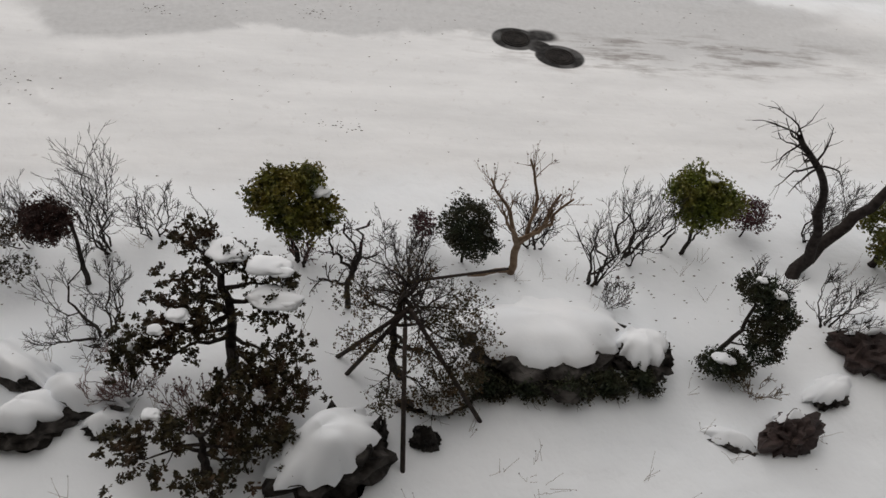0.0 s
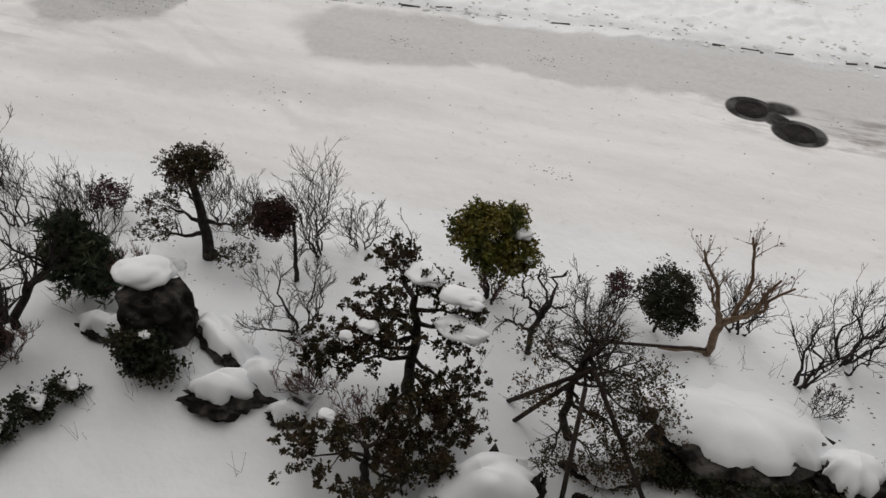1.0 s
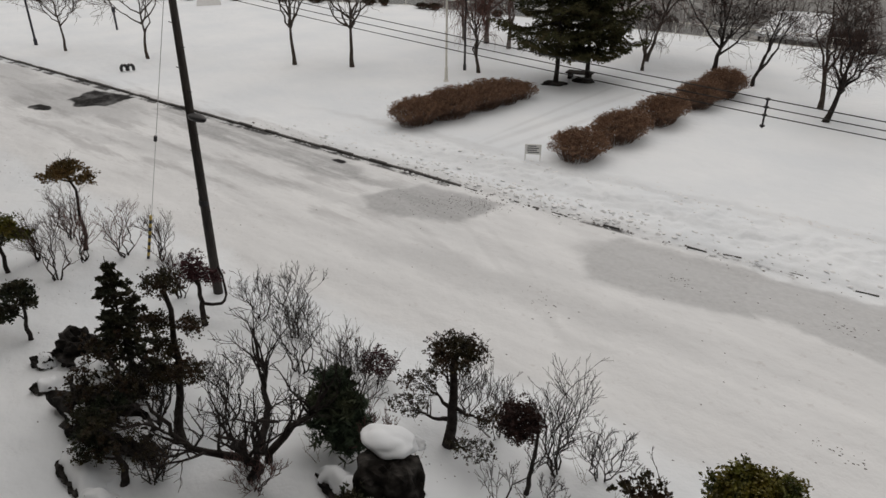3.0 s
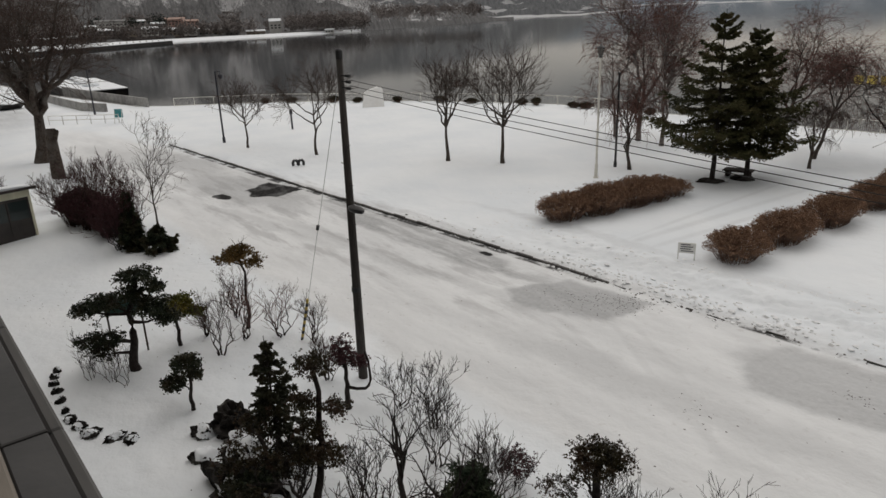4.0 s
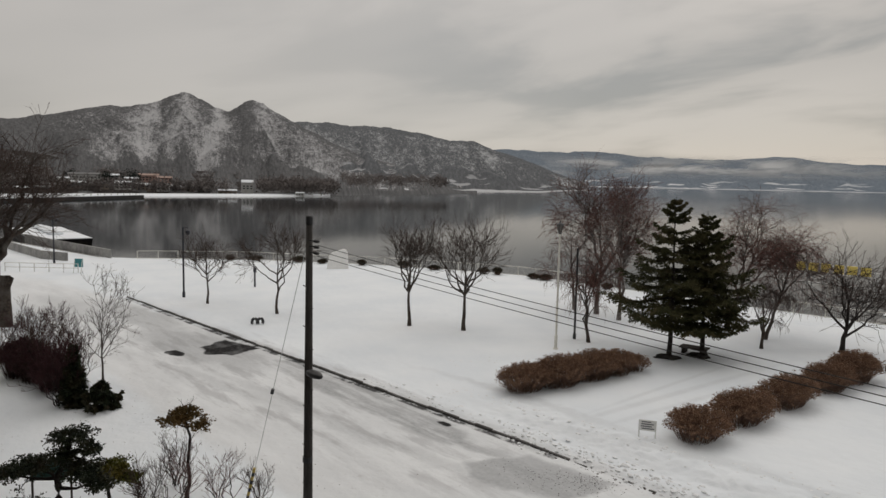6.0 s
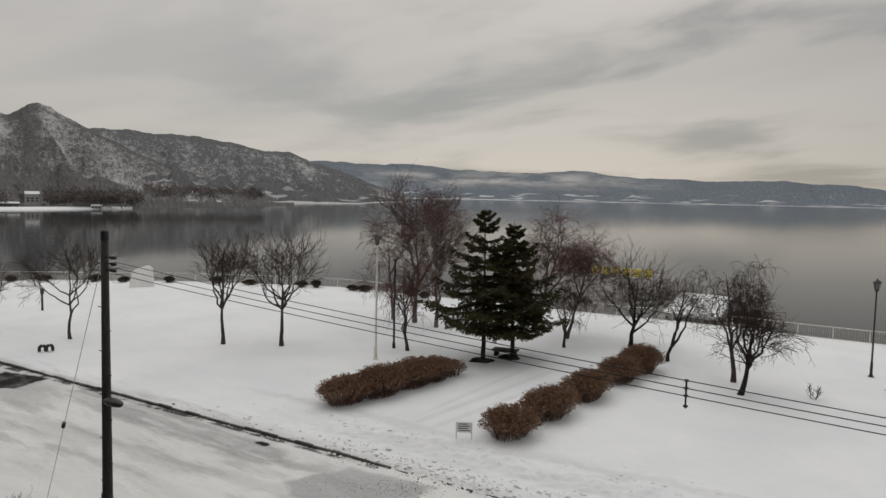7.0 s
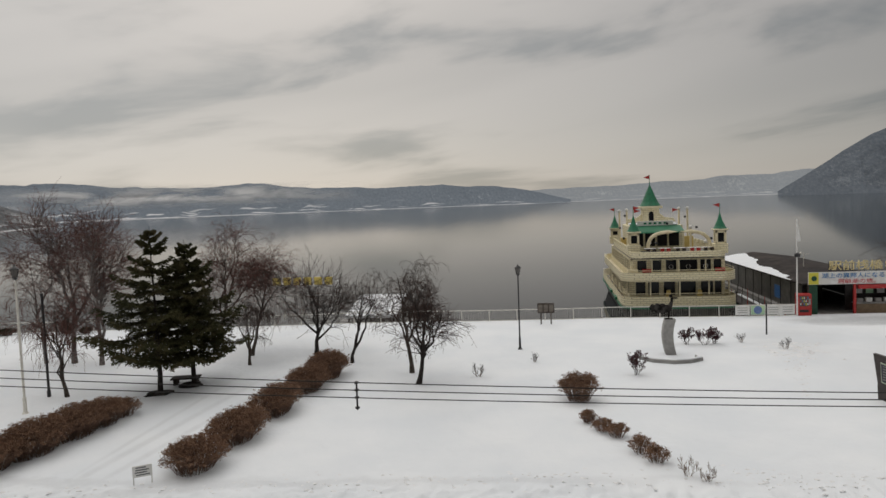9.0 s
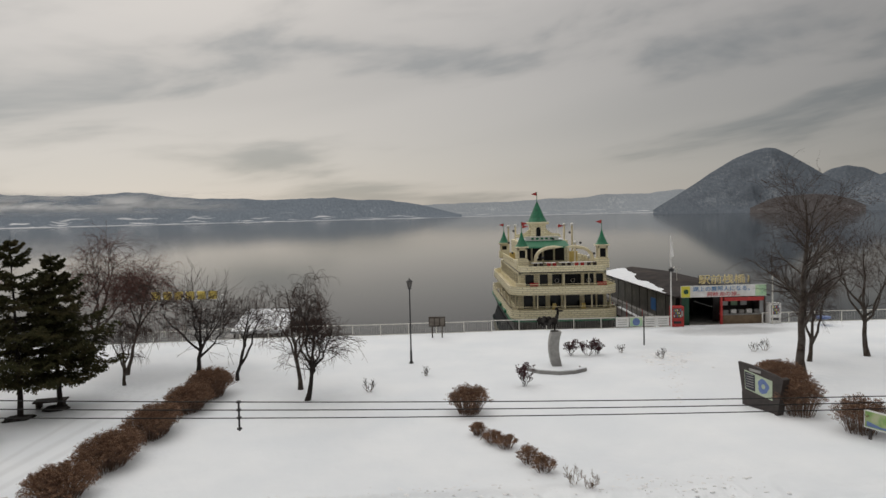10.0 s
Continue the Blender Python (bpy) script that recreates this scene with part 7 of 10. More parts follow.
pad_tree("azalea", "dark evergreen growing down a tall rock", (-6.6, 5.55), 1.0, 435, [(0, 0, 0.75, 0.5, 0.35, 0.3), (-0.35, 0.0, 0.5, 0.35, 0.3, 0.25), (0.3, -0.1, 0.4, 0.4, 0.3, 0.25), (0, -0.15, 0.25, 0.5, 0.3, 0.2)], (0, 0, 0.6), 0.04, M_LEAF_DARK, 0.055, 520, snow=[(0.15, 0.0, 1.05, 0.1, 0.08, 0.05)], group="low azaleas", inner=0.2, category="bush")
for i_, (x_, y_, w_) in enumerate([(2.2, 6.25, 0.8), (2.9, 6.2, 0.8), (3.6, 6.2, 0.8), (1.6, 6.1, 0.6), (4.3, 6.3, 0.7), (4.95, 6.4, 0.5)]):
    pad_tree("azalea", "dark creeping evergreen under a snowy rock", (x_, y_), 0.6, 440 + i_, [(0, 0, 0.36, w_ / 2, 0.22, 0.2), (0.2, -0.05, 0.18, w_ / 2.2, 0.18, 0.16)], (0, 0, 0.3), 0.025, M_LEAF_DARK, 0.04, 1300, group="low azaleas", inner=0.2, category="bush")

# dry stalks standing in the snow
for i_ in range(84):
    r_ = np.random.default_rng(500 + i_)
    x_, y_ = r_.uniform(-12, 11), r_.uniform(4.0, 10.2)
    P_ = np.concatenate([stem(r_, (r_.normal(0, 0.05), r_.normal(0, 0.05), 0), (r_.normal(0, 0.16), r_.normal(0, 0.16), r_.uniform(0.25, 0.6)), 0.004, 0.002, 5, 0.02)[0] for _ in range(4)])
    ob_ = plant("dry_weed", "dry brown weed stalks poking from snow", "weed", (x_, y_), "dry weeds")
    wood(ob_, "stalk_tuft", [(P_, np.broadcast_to(np.linspace(0.004, 0.002, 5), (4, 5)), 3)], M_BLADE)
    foliage(ob_, "seed_cover", r_, P_[:, -1], 0.022, M_TWIG, 1.2)


# ---- the house that the camera looks out of ----
FA = radians(2.2)
FC, FS = math.cos(FA), math.sin(FA)


def fac(u, v, z=0.0):
    """A place by the facade: along it, out from it, height."""
    return (u * FC - v * FS, u * FS + v * FC, z)


# facade tone is kept dark so that little light bounces onto the garden
M_FACADE = surf("facade_render", (0.13, 0.12, 0.105), (0.17, 0.158, 0.14), 2, (0.10, 0.095, 0.085), 0.4, rough=0.9, bump=0.2)
# sheet colour holds the shade of wall and eaves; edge colour the lit rim
M_CAP = surf("capping_sheet_shaded", (0.028, 0.028, 0.030), (0.046, 0.045, 0.047), 3, (0.060, 0.058, 0.058), 0.8, rough=0.55, bump=0.15, rand=0.12)
M_CAP_EDGE = surf("capping_edge", (0.060, 0.058, 0.057), (0.095, 0.092, 0.09), 4, (0.05, 0.048, 0.046), 0.7, rough=0.7, stretch=(0.4, 3, 3))
M_BEIGE = surf("weathered_beige", (0.16, 0.14, 0.12), (0.23, 0.205, 0.175), 5, (0.11, 0.09, 0.076), 1.4, rough=0.8, bump=0.2, stretch=(0.5, 2, 2))
M_SEAM = surf("dark_seam", (0.012, 0.011, 0.011), (0.02, 0.019, 0.018), 6, rough=0.7)


def glass(name, tint=(0.03, 0.04, 0.04), rough=0.05):
    mt = bpy.data.materials.new(name)
    mt.use_nodes = True
    b = mt.node_tree.nodes["Principled BSDF"]
    b.inputs["Base Color"].default_value = (*tint, 1)
    b.inputs["Roughness"].default_value, b.inputs["IOR"].default_value = rough, 1.5
    return mt


M_GLASS = glass("dark_window_glass")


def build_facade():
    k = Kit()
    wall_v, thick = -0.16, 0.3
    yc = wall_v - thick / 2
    # the wall runs on unseen to 25 m to block sky over the garden
    for u0, u1, z0, z1 in [(-46, 46, -0.5, 8.85), (-46, 46, 11.7, 25), (-46, -34, 8.85, 11.7), (34, 46, 8.85, 11.7), (1.3, 34, 8.85, 9.9), (-34, -1.2, 8.85, 9.9)] + [(u - 0.1, u + 0.1, 9.9, 11.7) for u in (-28, -22.4, -16.8, -11.2, -5.6, 7, 12.6, 18.2, 23.8, 29.4)]:
        p = fac((u0 + u1) / 2, yc)
        k.box((p[0], p[1], (z0 + z1) / 2), (u1 - u0, thick, z1 - z0), FA, 0.004)
    for u0, u1, v0, v1, z0, z1 in [(-46, -45.7, -14, -0.46, -0.5, 25), (45.7, 46, -14, -0.46, -0.5, 25), (-46, 46, -14.3, -14, -0.5, 25), (-46, 46, -14, -0.46, 24.7, 25)]:
        p = fac((u0 + u1) / 2, (v0 + v1) / 2)
        k.box((p[0], p[1], (z0 + z1) / 2), (u1 - u0, v1 - v0, z1 - z0), FA, 0.004)
    tagged(put("wall_facade", k.mesh("wall_facade"), M_FACADE), "dark rendered hotel wall with window band, mostly unseen, shading the garden", "wall", "", "structure")
    for u0, u1 in [(-34, -28.1), (-27.9, -22.5), (-22.3, -16.9), (-16.7, -11.3), (-11.1, -5.7), (-5.5, -1.3), (7.1, 12.5), (12.7, 18.1)]:
        w = thing("window", "closed window with dark reflecting glass", "window", fac((u0 + u1) / 2, wall_v - 0.08, 9.9), math.degrees(FA), "hotel windows")
        L = u1 - u0
        Kit().box((0, 0.02, 0.9), (L - 0.1, 0.01, 1.7), 0, 0.002).part("pane", M_GLASS, w)
        fr = Kit()
        for c, s in (((0, 0.03, 0.03), (L, 0.06, 0.06)), ((0, 0.03, 1.77), (L, 0.06, 0.06)), ((-L / 2 + 0.03, 0.03, 0.9), (0.06, 0.06, 1.68)), ((L / 2 - 0.03, 0.03, 0.9), (0.06, 0.06, 1.68)), ((0, 0.035, 0.9), (0.05, 0.05, 1.68))):
            fr.box(c, s, 0, 0.004)
        fr.part("window_frame", M_STEEL, w, "grey metal frame")
    # metal-capped ledge below the windows, in sheets
    led = thing("ledge", "dark sheet-metal capping along the house ledge, shade in its colour", "ledge", fac(0, 0, 9.1), math.degrees(FA), "", "structure")
    Kit().box((0, -0.02, -0.16), (68, 0.28, 0.26), 0, 0.01).part("core", M_CAP_EDGE, led)
    top, edge = Kit(), Kit()
    top.box((0, 0.0325, -0.012), (1.14, 0.145, 0.03), 0, 0.006)
    edge.box((0, 0.132, -0.03), (1.15, 0.05, 0.055), 0, 0.012)
    mt, me = top.mesh("sheet"), edge.mesh("edge_strip")
    seam = Kit().box((0, 0.0325, 0.003), (0.016, 0.147, 0.010), 0, 0.003).mesh("seam")
    for i in range(-28, 29):
        for nm, m, mm in (("sheet", mt, M_CAP), ("edge_strip", me, M_CAP_EDGE), ("seam", seam, M_SEAM)):
            o = put(nm, m, mm, led)
            o.location = (i * 1.15 + 0.2 + (0.575 if nm == "seam" else 0), 0, 0)
    Kit().box((0, -0.075, 0.0), (68, 0.062, 0.06), 0, 0.01).part("sill_strip", M_BEIGE, led, "weathered beige strip")
    # the plain room behind the open window
    for nm, lab, u0, u1, v0, v1, z0, z1 in [("floor", "plain floor of the room behind the window", -2.6, 2.6, -5, -0.47, 8.75, 8.95), ("ceiling", "plain white ceiling of the room", -2.6, 2.6, -5, -0.47, 11.72, 11.9), ("wall_back", "plain back wall of the room", -2.6, 2.6, -5.2, -5.01, 8.75, 11.9),
                                            ("wall_west", "plain side wall of the room", -2.8, -2.61, -5.2, -0.47, 8.75, 11.9), ("wall_east", "plain side wall of the room", 2.61, 2.8, -5.2, -0.47, 8.75, 11.9)]:
        p = fac((u0 + u1) / 2, (v0 + v1) / 2)
        tagged(put(nm, Kit().box((p[0], p[1], (z0 + z1) / 2), (u1 - u0, v1 - v0, z1 - z0), FA, 0.004).mesh(nm), M_BEIGE if nm == "floor" else M_WHITE), lab, nm.split("_")[0], "", "structure")


build_facade()

# ---- street: kerb, manholes, pole and wires ----
kerb = thing("kerb", "dark wet kerb stones half under snow", "kerb", (0, 0, 0), 0, "", "structure")
ks_ = Kit().box((0, 0, 0), (0.97, 0.13, 0.2), 0, 0.02).mesh("kerb_stone")
rk_ = random.Random(4)
for i_ in range(76):
    x_ = -62 + i_
    if x_ > -15 and rk_.random() < 0.35:
        continue
    y_ = float(kerb_y(x_))
    o_ = put("kerb_stone", ks_, M_KERB, kerb)
    o_.matrix_basis = pose(x_, y_ - 0.05, 0.028 + rk_.uniform(-0.04, 0.02) - (0.025 if x_ > -18 else 0), 0, 0, math.degrees(math.atan2(float(kerb_y(x_ + 0.5) - kerb_y(x_ - 0.5)), 1)) + rk_.uniform(-1, 1))
    if x_ > -17:
        o_.matrix_basis = pose(x_, y_ - 0.03 + rk_.uniform(-0.12, 0.10), -0.02 + rk_.uniform(-0.035, 0.0), 0, rk_.uniform(-3, 3), 4 + rk_.uniform(-7, 7)) @ Matrix.Diagonal((rk_.uniform(0.1, 0.8), rk_.uniform(0.2, 0.6), 1, 1))
M_IRON = surf("cast_iron", (0.010, 0.009, 0.009), (0.020, 0.018, 0.017), 10, (0.026, 0.023, 0.022), 3, rough=0.75, bump=0.5, spec=0.12)
for x_, y_ in [(3.96, 18.47), (5.2, 17.68)]:
    mh_ = thing("manhole_cover", "round wet cast-iron manhole cover in the road", "manhole cover", (x_, y_, gz(x_, y_) + 0.004), 30, "manhole covers")
    Kit().lathe([(0.36, 0.0), (0.36, 0.025), (0.30, 0.025), (0.30, 0.012), (0.24, 0.012), (0.24, 0.02), (0.10, 0.02), (0.09, 0.012), (0.0, 0.012)], n=32).part("lid", M_IRON, mh_)
    Kit().lathe([(0.44, -0.01), (0.44, 0.018), (0.38, 0.022), (0.38, -0.01)], n=32).part("ring", M_IRON, mh_)
bar_ = thing("tube_barrier", "navy bent-tube barrier beside the kerb", "barrier", (10.35, 22.0, gz(10.35, 22.0) - 0.1), 4)
bv_, bf_ = tubes([(np.array([[(0, 0, 0), (0.06, 0, 0.62), (0.12, 0, 0.8), (0.28, 0, 0.88), (0.9, 0, 0.89), (1.55, 0, 0.88), (1.72, 0, 0.8), (1.78, 0, 0.62), (1.84, 0, 0)]]), np.full((1, 9), 0.03), 10)])
put("tube_hoop", mesh_from("tube_hoop", bv_, bf_, True), M_NAVY, bar_)
Kit().rod((0.05, 0, 0.5), (1.79, 0, 0.5), 0.018).part("middle_bar", M_NAVY, bar_, "", True)
# clods of dirty snow and ice along the kerb
M_CLOD = surf("dirty_snow", (0.78, 0.795, 0.815), (0.85, 0.86, 0.875), 5, (0.74, 0.745, 0.755), 1.2, rough=0.8, bump=0.6)
M_CLOD2 = surf("frozen_mud", (0.05, 0.04, 0.036), (0.13, 0.11, 0.10), 6, rough=0.8, bump=0.6)
for mat_, nm_, lab_, num_, sd_ in [(M_CLOD, "snow_clods", "lumps of dirty snow along the kerb", 900, 8), (M_CLOD2, "mud_clods", "dark frozen dirt along the kerb", 240, 9)]:
    k_, r_ = Kit(), random.Random(sd_)
    for i_ in range(num_):
        x_ = r_.choice((r_.uniform(-30, 14), r_.uniform(-20, -9)))
        y_ = float(kerb_y(x_)) + (r_.gauss(0.45, 0.45) if mat_ is M_CLOD else r_.gauss(-0.08, 0.16))
        q_ = abs(r_.gauss(0.02, 0.03)) + 0.012
        q_ = q_ if mat_ is M_CLOD else q_ * 0.55
        k_.add(*blob(None, (x_, y_, gz(x_, y_)), (q_ * 1.4, q_, q_ * 0.7), 1, 0.5, -0.3, i_))
    if mat_ is M_CLOD:
        # trodden trails and crumbs on the lawn
        for (xa_, ya_), (xb_, yb_), num_, wid_, big_ in [((12.6, 37.5), (15.2, 46.5), 90, 0.25, 0.08), ((14.8, 46.0), (16.6, 51.0), 120, 0.9, 0.16), ((-12, 24.6), (12, 27.0), 260, 0.5, 0.07), ((-26, 22.5), (-12, 24.5), 140, 0.5, 0.07), ((6, 27), (13, 24.8), 90, 0.6, 0.06), ((-30, 26), (-26, 33), 50, 0.4, 0.06)]:
            for i_ in range(num_):
                t_ = r_.random()
                x_, y_ = xa_ + (xb_ - xa_) * t_ + r_.gauss(0, wid_), ya_ + (yb_ - ya_) * t_ + r_.gauss(0, wid_)
                q_ = r_.uniform(0.4, 1.3) * big_
                k_.add(*blob(None, (x_, y_, gz(x_, y_) - 0.3 * q_), (q_ * 1.5, q_ * 1.1, q_ * 0.6), 1, 0.5, -0.3, i_))
    tagged(put(nm_, mesh_from(nm_, k_.v, k_.f), mat_), lab_, "snow" if mat_ is M_CLOD else "dirt", "", "stuff")
# twigs and leaf litter scattered on the road
k_, r_ = Kit(), random.Random(12)
for cx_, cy_, n_, s_ in [(-0.9, 13.8, 26, 0.35), (-6.6, 18.7, 30, 0.35), (-2.0, 19.2, 26, 0.35), (-16.6, 18.0, 60, 0.8), (-15.2, 19.2, 90, 0.6), (-14.6, 19.6, 60, 0.4), (-2, 20.4, 90, 3.0), (-9.0, 14.8, 22, 0.5), (-22.5, 2.6, 14, 1.2), (-28, 2.4, 22, 0.9), (-30.5, 2.0, 18, 0.8), (-31, 3.6, 20, 0.7), (-4, 16, 26, 4), (4, 15, 24, 4), (-14, 14, 24, 5), (8.5, 20.5, 40, 2.5), (-26, 6, 90, 3.5), (-24, 9, 60, 3), (-31, 8, 70, 3), (-16.4, 18.2, 40, 1.0), (-14.6, 18.8, 40, 0.6), (-19, 6, 50, 3), (-2, 8.6, 90, 3), (4, 8.9, 120, 2.6), (8, 8.6, 90, 2.2), (-7, 8.4, 90, 2.4)]:
    for _ in range(n_):
        x_, y_ = r_.gauss(cx_, s_), r_.gauss(cy_, s_ * 0.5)
        q_ = r_.uniform(0.005, 0.018)
        k_.add(*blob(None, (x_, y_, gz(x_, y_) + 0.005), (q_ * 2.0, q_, q_ * 0.5), 1, 0.4, -0.3, r_.randrange(99)))
tagged(put("litter", mesh_from("litter", k_.v, k_.f), M_CLOD2), "scattered dead leaves and dirt on snow", "litter", "", "stuff")

PX, PY = -16.42, 8.93
pole = thing("utility_pole", "tall dark wooden utility pole with lamp", "utility pole", (PX, PY, gz(PX, PY) - 0.1))
Kit().rod((0, 0, 0), (0.03, 0.02, 9.4), 0.14, 0.085, 16).part("shaft", M_POLE, pole, "", True)
Kit().lathe([(0.095, 0), (0.095, 0.2), (0.07, 0.24)], (0.03, 0.02, 9.36)).part("cap", M_BLACK, pole)
for i_, z_ in enumerate([8.95, 8.80, 8.64]):
    ins_ = Kit()
    ins_.rod((0.1, 0, z_), (0.32, 0.01, z_), 0.02)
    for q_ in range(4):
        ins_.rod((0.34 + q_ * 0.05, 0.01, z_), (0.37 + q_ * 0.05, 0.01, z_), 0.045, 0.03, 10)
    ins_.part("insulator", M_BLACK, pole)
for i_ in range(11):
    z_ = 2.2 + i_ * 0.55
    sg_ = 1 if i_ % 2 else -1
    Kit().rod((sg_ * 0.13, 0, z_), (sg_ * 0.27, 0.0, z_ + 0.01), 0.012).part("step_bolt", M_BLACK, pole)
Kit().rod((0, 0, 5.35), (0.5, -0.1, 5.42), 0.022).part("lamp_arm", M_BLACK, pole)
lh_ = Kit()
lh_.add(*blob(None, (0.52, -0.1, 5.46), (0.36, 0.15, 0.11), 3, 0.05, -0.5, 3))
lh_.part("lamp_head", M_BLACK, pole, "dark lamp head", True)
Kit().lathe([(0.138, 2.9), (0.135, 3.05)], (0, 0, 0)).part("band", M_BLACK, pole)


def wire_mesh(pts, r, n=5):
    P = np.array(pts)[None]
    V, F = tubes([(P, np.full((1, P.shape[1]), r), n)])
    return mesh_from("cable", V, F, True)


def wire_z(x, k):
    return 7.70 + 0.00126 * (x - 14) ** 2 - k * (0.075 + 0.0022 * (14 - x))


for k_ in range(3):
    xs_ = np.linspace(-16.0, 44, 60)
    tagged(put("power_cable", wire_mesh([(x, 8.95 + (x + 16.4) * math.tan(ANG), wire_z(x, k_)) for x in xs_], 0.008), M_WIRE), "thin black overhead cable above the garden", "cable", "overhead cables")
sp_ = thing("cable_spacer", "black rod that keeps overhead cables apart", "cable spacer", (-2.74, 8.95 + 13.66 * math.tan(ANG), wire_z(-2.74, 0)))
Kit().rod((0, 0, 0.02), (0, 0, -0.40), 0.014).part("rod", M_BLACK, sp_)
for z_ in (0.0, -0.11, -0.22, -0.37):
    Kit().lathe([(0.012, -0.02), (0.035, -0.01), (0.035, 0.012), (0.012, 0.02)], (0, 0, z_), 10).part("clamp", M_BLACK, sp_)
gw_ = thing("guy_wire", "steel guy wire with striped guard", "guy wire", (-19.9, 8.65, gz(-19.9, 8.65)))
tp_ = np.array([PX + 0.02 + 19.9, PY - 8.65, 8.9])
Kit().rod((0, 0, -0.1), tp_, 0.008).part("wire", M_STEEL, gw_)
M_YEL = surf("guard_yellow", (0.42, 0.30, 0.05), (0.5, 0.37, 0.08), 4, rough=0.6)
d_ = tp_ / np.linalg.norm(tp_)
for i_ in range(12):
    Kit().rod(d_ * (i_ * 0.15), d_ * (i_ * 0.15 + 0.147), 0.045, None, 10).part("guard_band", M_YEL if i_ % 2 else M_BLACK, gw_)
Kit().rod(d_ * 4.55, d_ * 4.7, 0.05, None, 8).part("strain_insulator", M_BLACK, gw_)


# ---- lamps and posts in the park ----
def lantern_lamp(name, label, at, h, pole_mat, head_mat, r=0.055):
    ob = thing(name, label, "street lamp", (at[0], at[1], gz(*at) - 0.05))
    Kit().lathe([(0.17, 0), (0.17, 0.08), (0.11, 0.14), (r * 1.5, 0.25), (r * 1.4, 0.9), (r, 0.98), (r * 0.8, h - 0.75)], n=14).part("pole", pole_mat, ob)
    Kit().lathe([(0.05, h - 0.75), (0.13, h - 0.68), (0.16, h - 0.66), (0.06, h - 0.62)], n=12).part("bracket", head_mat, ob)
    Kit().lathe([(0.11, h - 0.62), (0.2, h - 0.2), (0.2, h - 0.18)], n=6).part("lantern_glass", glass(name + "_glass", (0.12, 0.11, 0.10), 0.2), ob, "dull lantern glass")
    hd = Kit()
    for i in range(6):
        a = i * math.pi / 3
        hd.rod((math.cos(a) * 0.115, math.sin(a) * 0.115, h - 0.62), (math.cos(a) * 0.205, math.sin(a) * 0.205, h - 0.18), 0.012, None, 5)
    hd.lathe([(0.25, h - 0.18), (0.22, h - 0.13), (0.09, h - 0.03), (0.05, h), (0.02, h + 0.08)], n=12)
    hd.part("lantern_cap", head_mat, ob)
    return ob


lantern_lamp("park_lamp", "tall pale pole with a black lantern", (-28.4, 33.3), 8.1, M_PALE_METAL, M_BLACK, 0.07)
lantern_lamp("park_lamp", "black lantern lamp on a slim post", (-2.33, 49.3), 6.05, M_BLACK, M_BLACK)


def arm_lamp(label, at, h, turn):
    ob = thing("arm_lamp", label, "street lamp", (at[0], at[1], gz(*at) - 0.05), turn, "arm lamps by the shore")
    Kit().lathe([(0.13, 0), (0.13, 0.5), (0.085, 0.55), (0.07, h - 0.05), (0.07, h)], n=12).part("post", M_NAVY, ob)
    Kit().rod((0, 0, h - 0.06), (0.55, 0, h - 0.02), 0.035).part("arm", M_NAVY, ob)
    Kit().rod((0.5, 0, h - 0.02), (0.5, 0, h - 0.2), 0.02).part("hanger", M_NAVY, ob)
    Kit().lathe([(0.06, h - 0.2), (0.2, h - 0.28), (0.21, h - 0.34), (0.17, h - 0.6), (0.03, h - 0.66)], (0.5, 0, 0), 12).part("lantern", M_NAVY, ob)


arm_lamp("dark navy lamp post with hanging lantern", (-59.6, 21.1), 6.1, 30)
arm_lamp("dark navy lamp post near the landing", (-90.9, 17.3), 5.5, 30)
bl_ = thing("bollard_lamp", "short dark bollard lamp in snow", "bollard", (-61.7, 28.6, gz(-61.7, 28.6)))
Kit().lathe([(0.09, 0), (0.08, 1.4), (0.15, 1.45), (0.15, 1.75), (0.17, 1.8), (0.05, 1.92)], n=12).part("post", M_NAVY, bl_)
dp_ = thing("dark_post", "slim dark metal post among trees", "post", (-29.5, 36.5, gz(-29.5, 36.5)))
Kit().lathe([(0.11, 0), (0.11, 0.35), (0.075, 0.4), (0.07, 6.0), (0.085, 6.02), (0.085, 6.15)], n=12).part("shaft", M_BLACK, dp_)
tn_ = thing("thin_post", "thin dark post by the shore path", "post", (15.6, 54.0, gz(15.6, 54)))
Kit().lathe([(0.06, 0), (0.05, 2.3), (0.02, 2.36)], n=10).part("shaft", M_BLACK, tn_)

# ---- railing along the shore ----
rail = thing("railing", "pale metal railing along the lake shore", "railing", (0, 0, 0))
po_ = Kit().box((0, 0, 0.55), (0.07, 0.07, 1.1), 0, 0.01).mesh("post")
pn_ = Kit()
tr_ = Kit().box((1.2, 0, 1.08), (2.4, 0.06, 0.06), 0, 0.01).mesh("top_rail")
lr_ = Kit().box((1.2, 0, 0.16), (2.4, 0.04, 0.04), 0, 0.008).mesh("bottom_rail")
for i_ in range(1, 16):
    pn_.box((i_ * 0.15, 0, 0.62), (0.010, 0.010, 0.9), 0, 0.002)
pm_ = pn_.mesh("infill")
pts_ = [(-91, 26.6)]
xx_ = np.linspace(-92, 66, 4000)
ss_ = np.stack([xx_, shore(xx_) - 0.35], 1)
for p_ in ss_:
    if p_[0] > pts_[-1][0] - 3 and math.dist(p_, pts_[-1]) >= 2.42 and p_[0] > -90.9:
        pts_.append(tuple(p_))
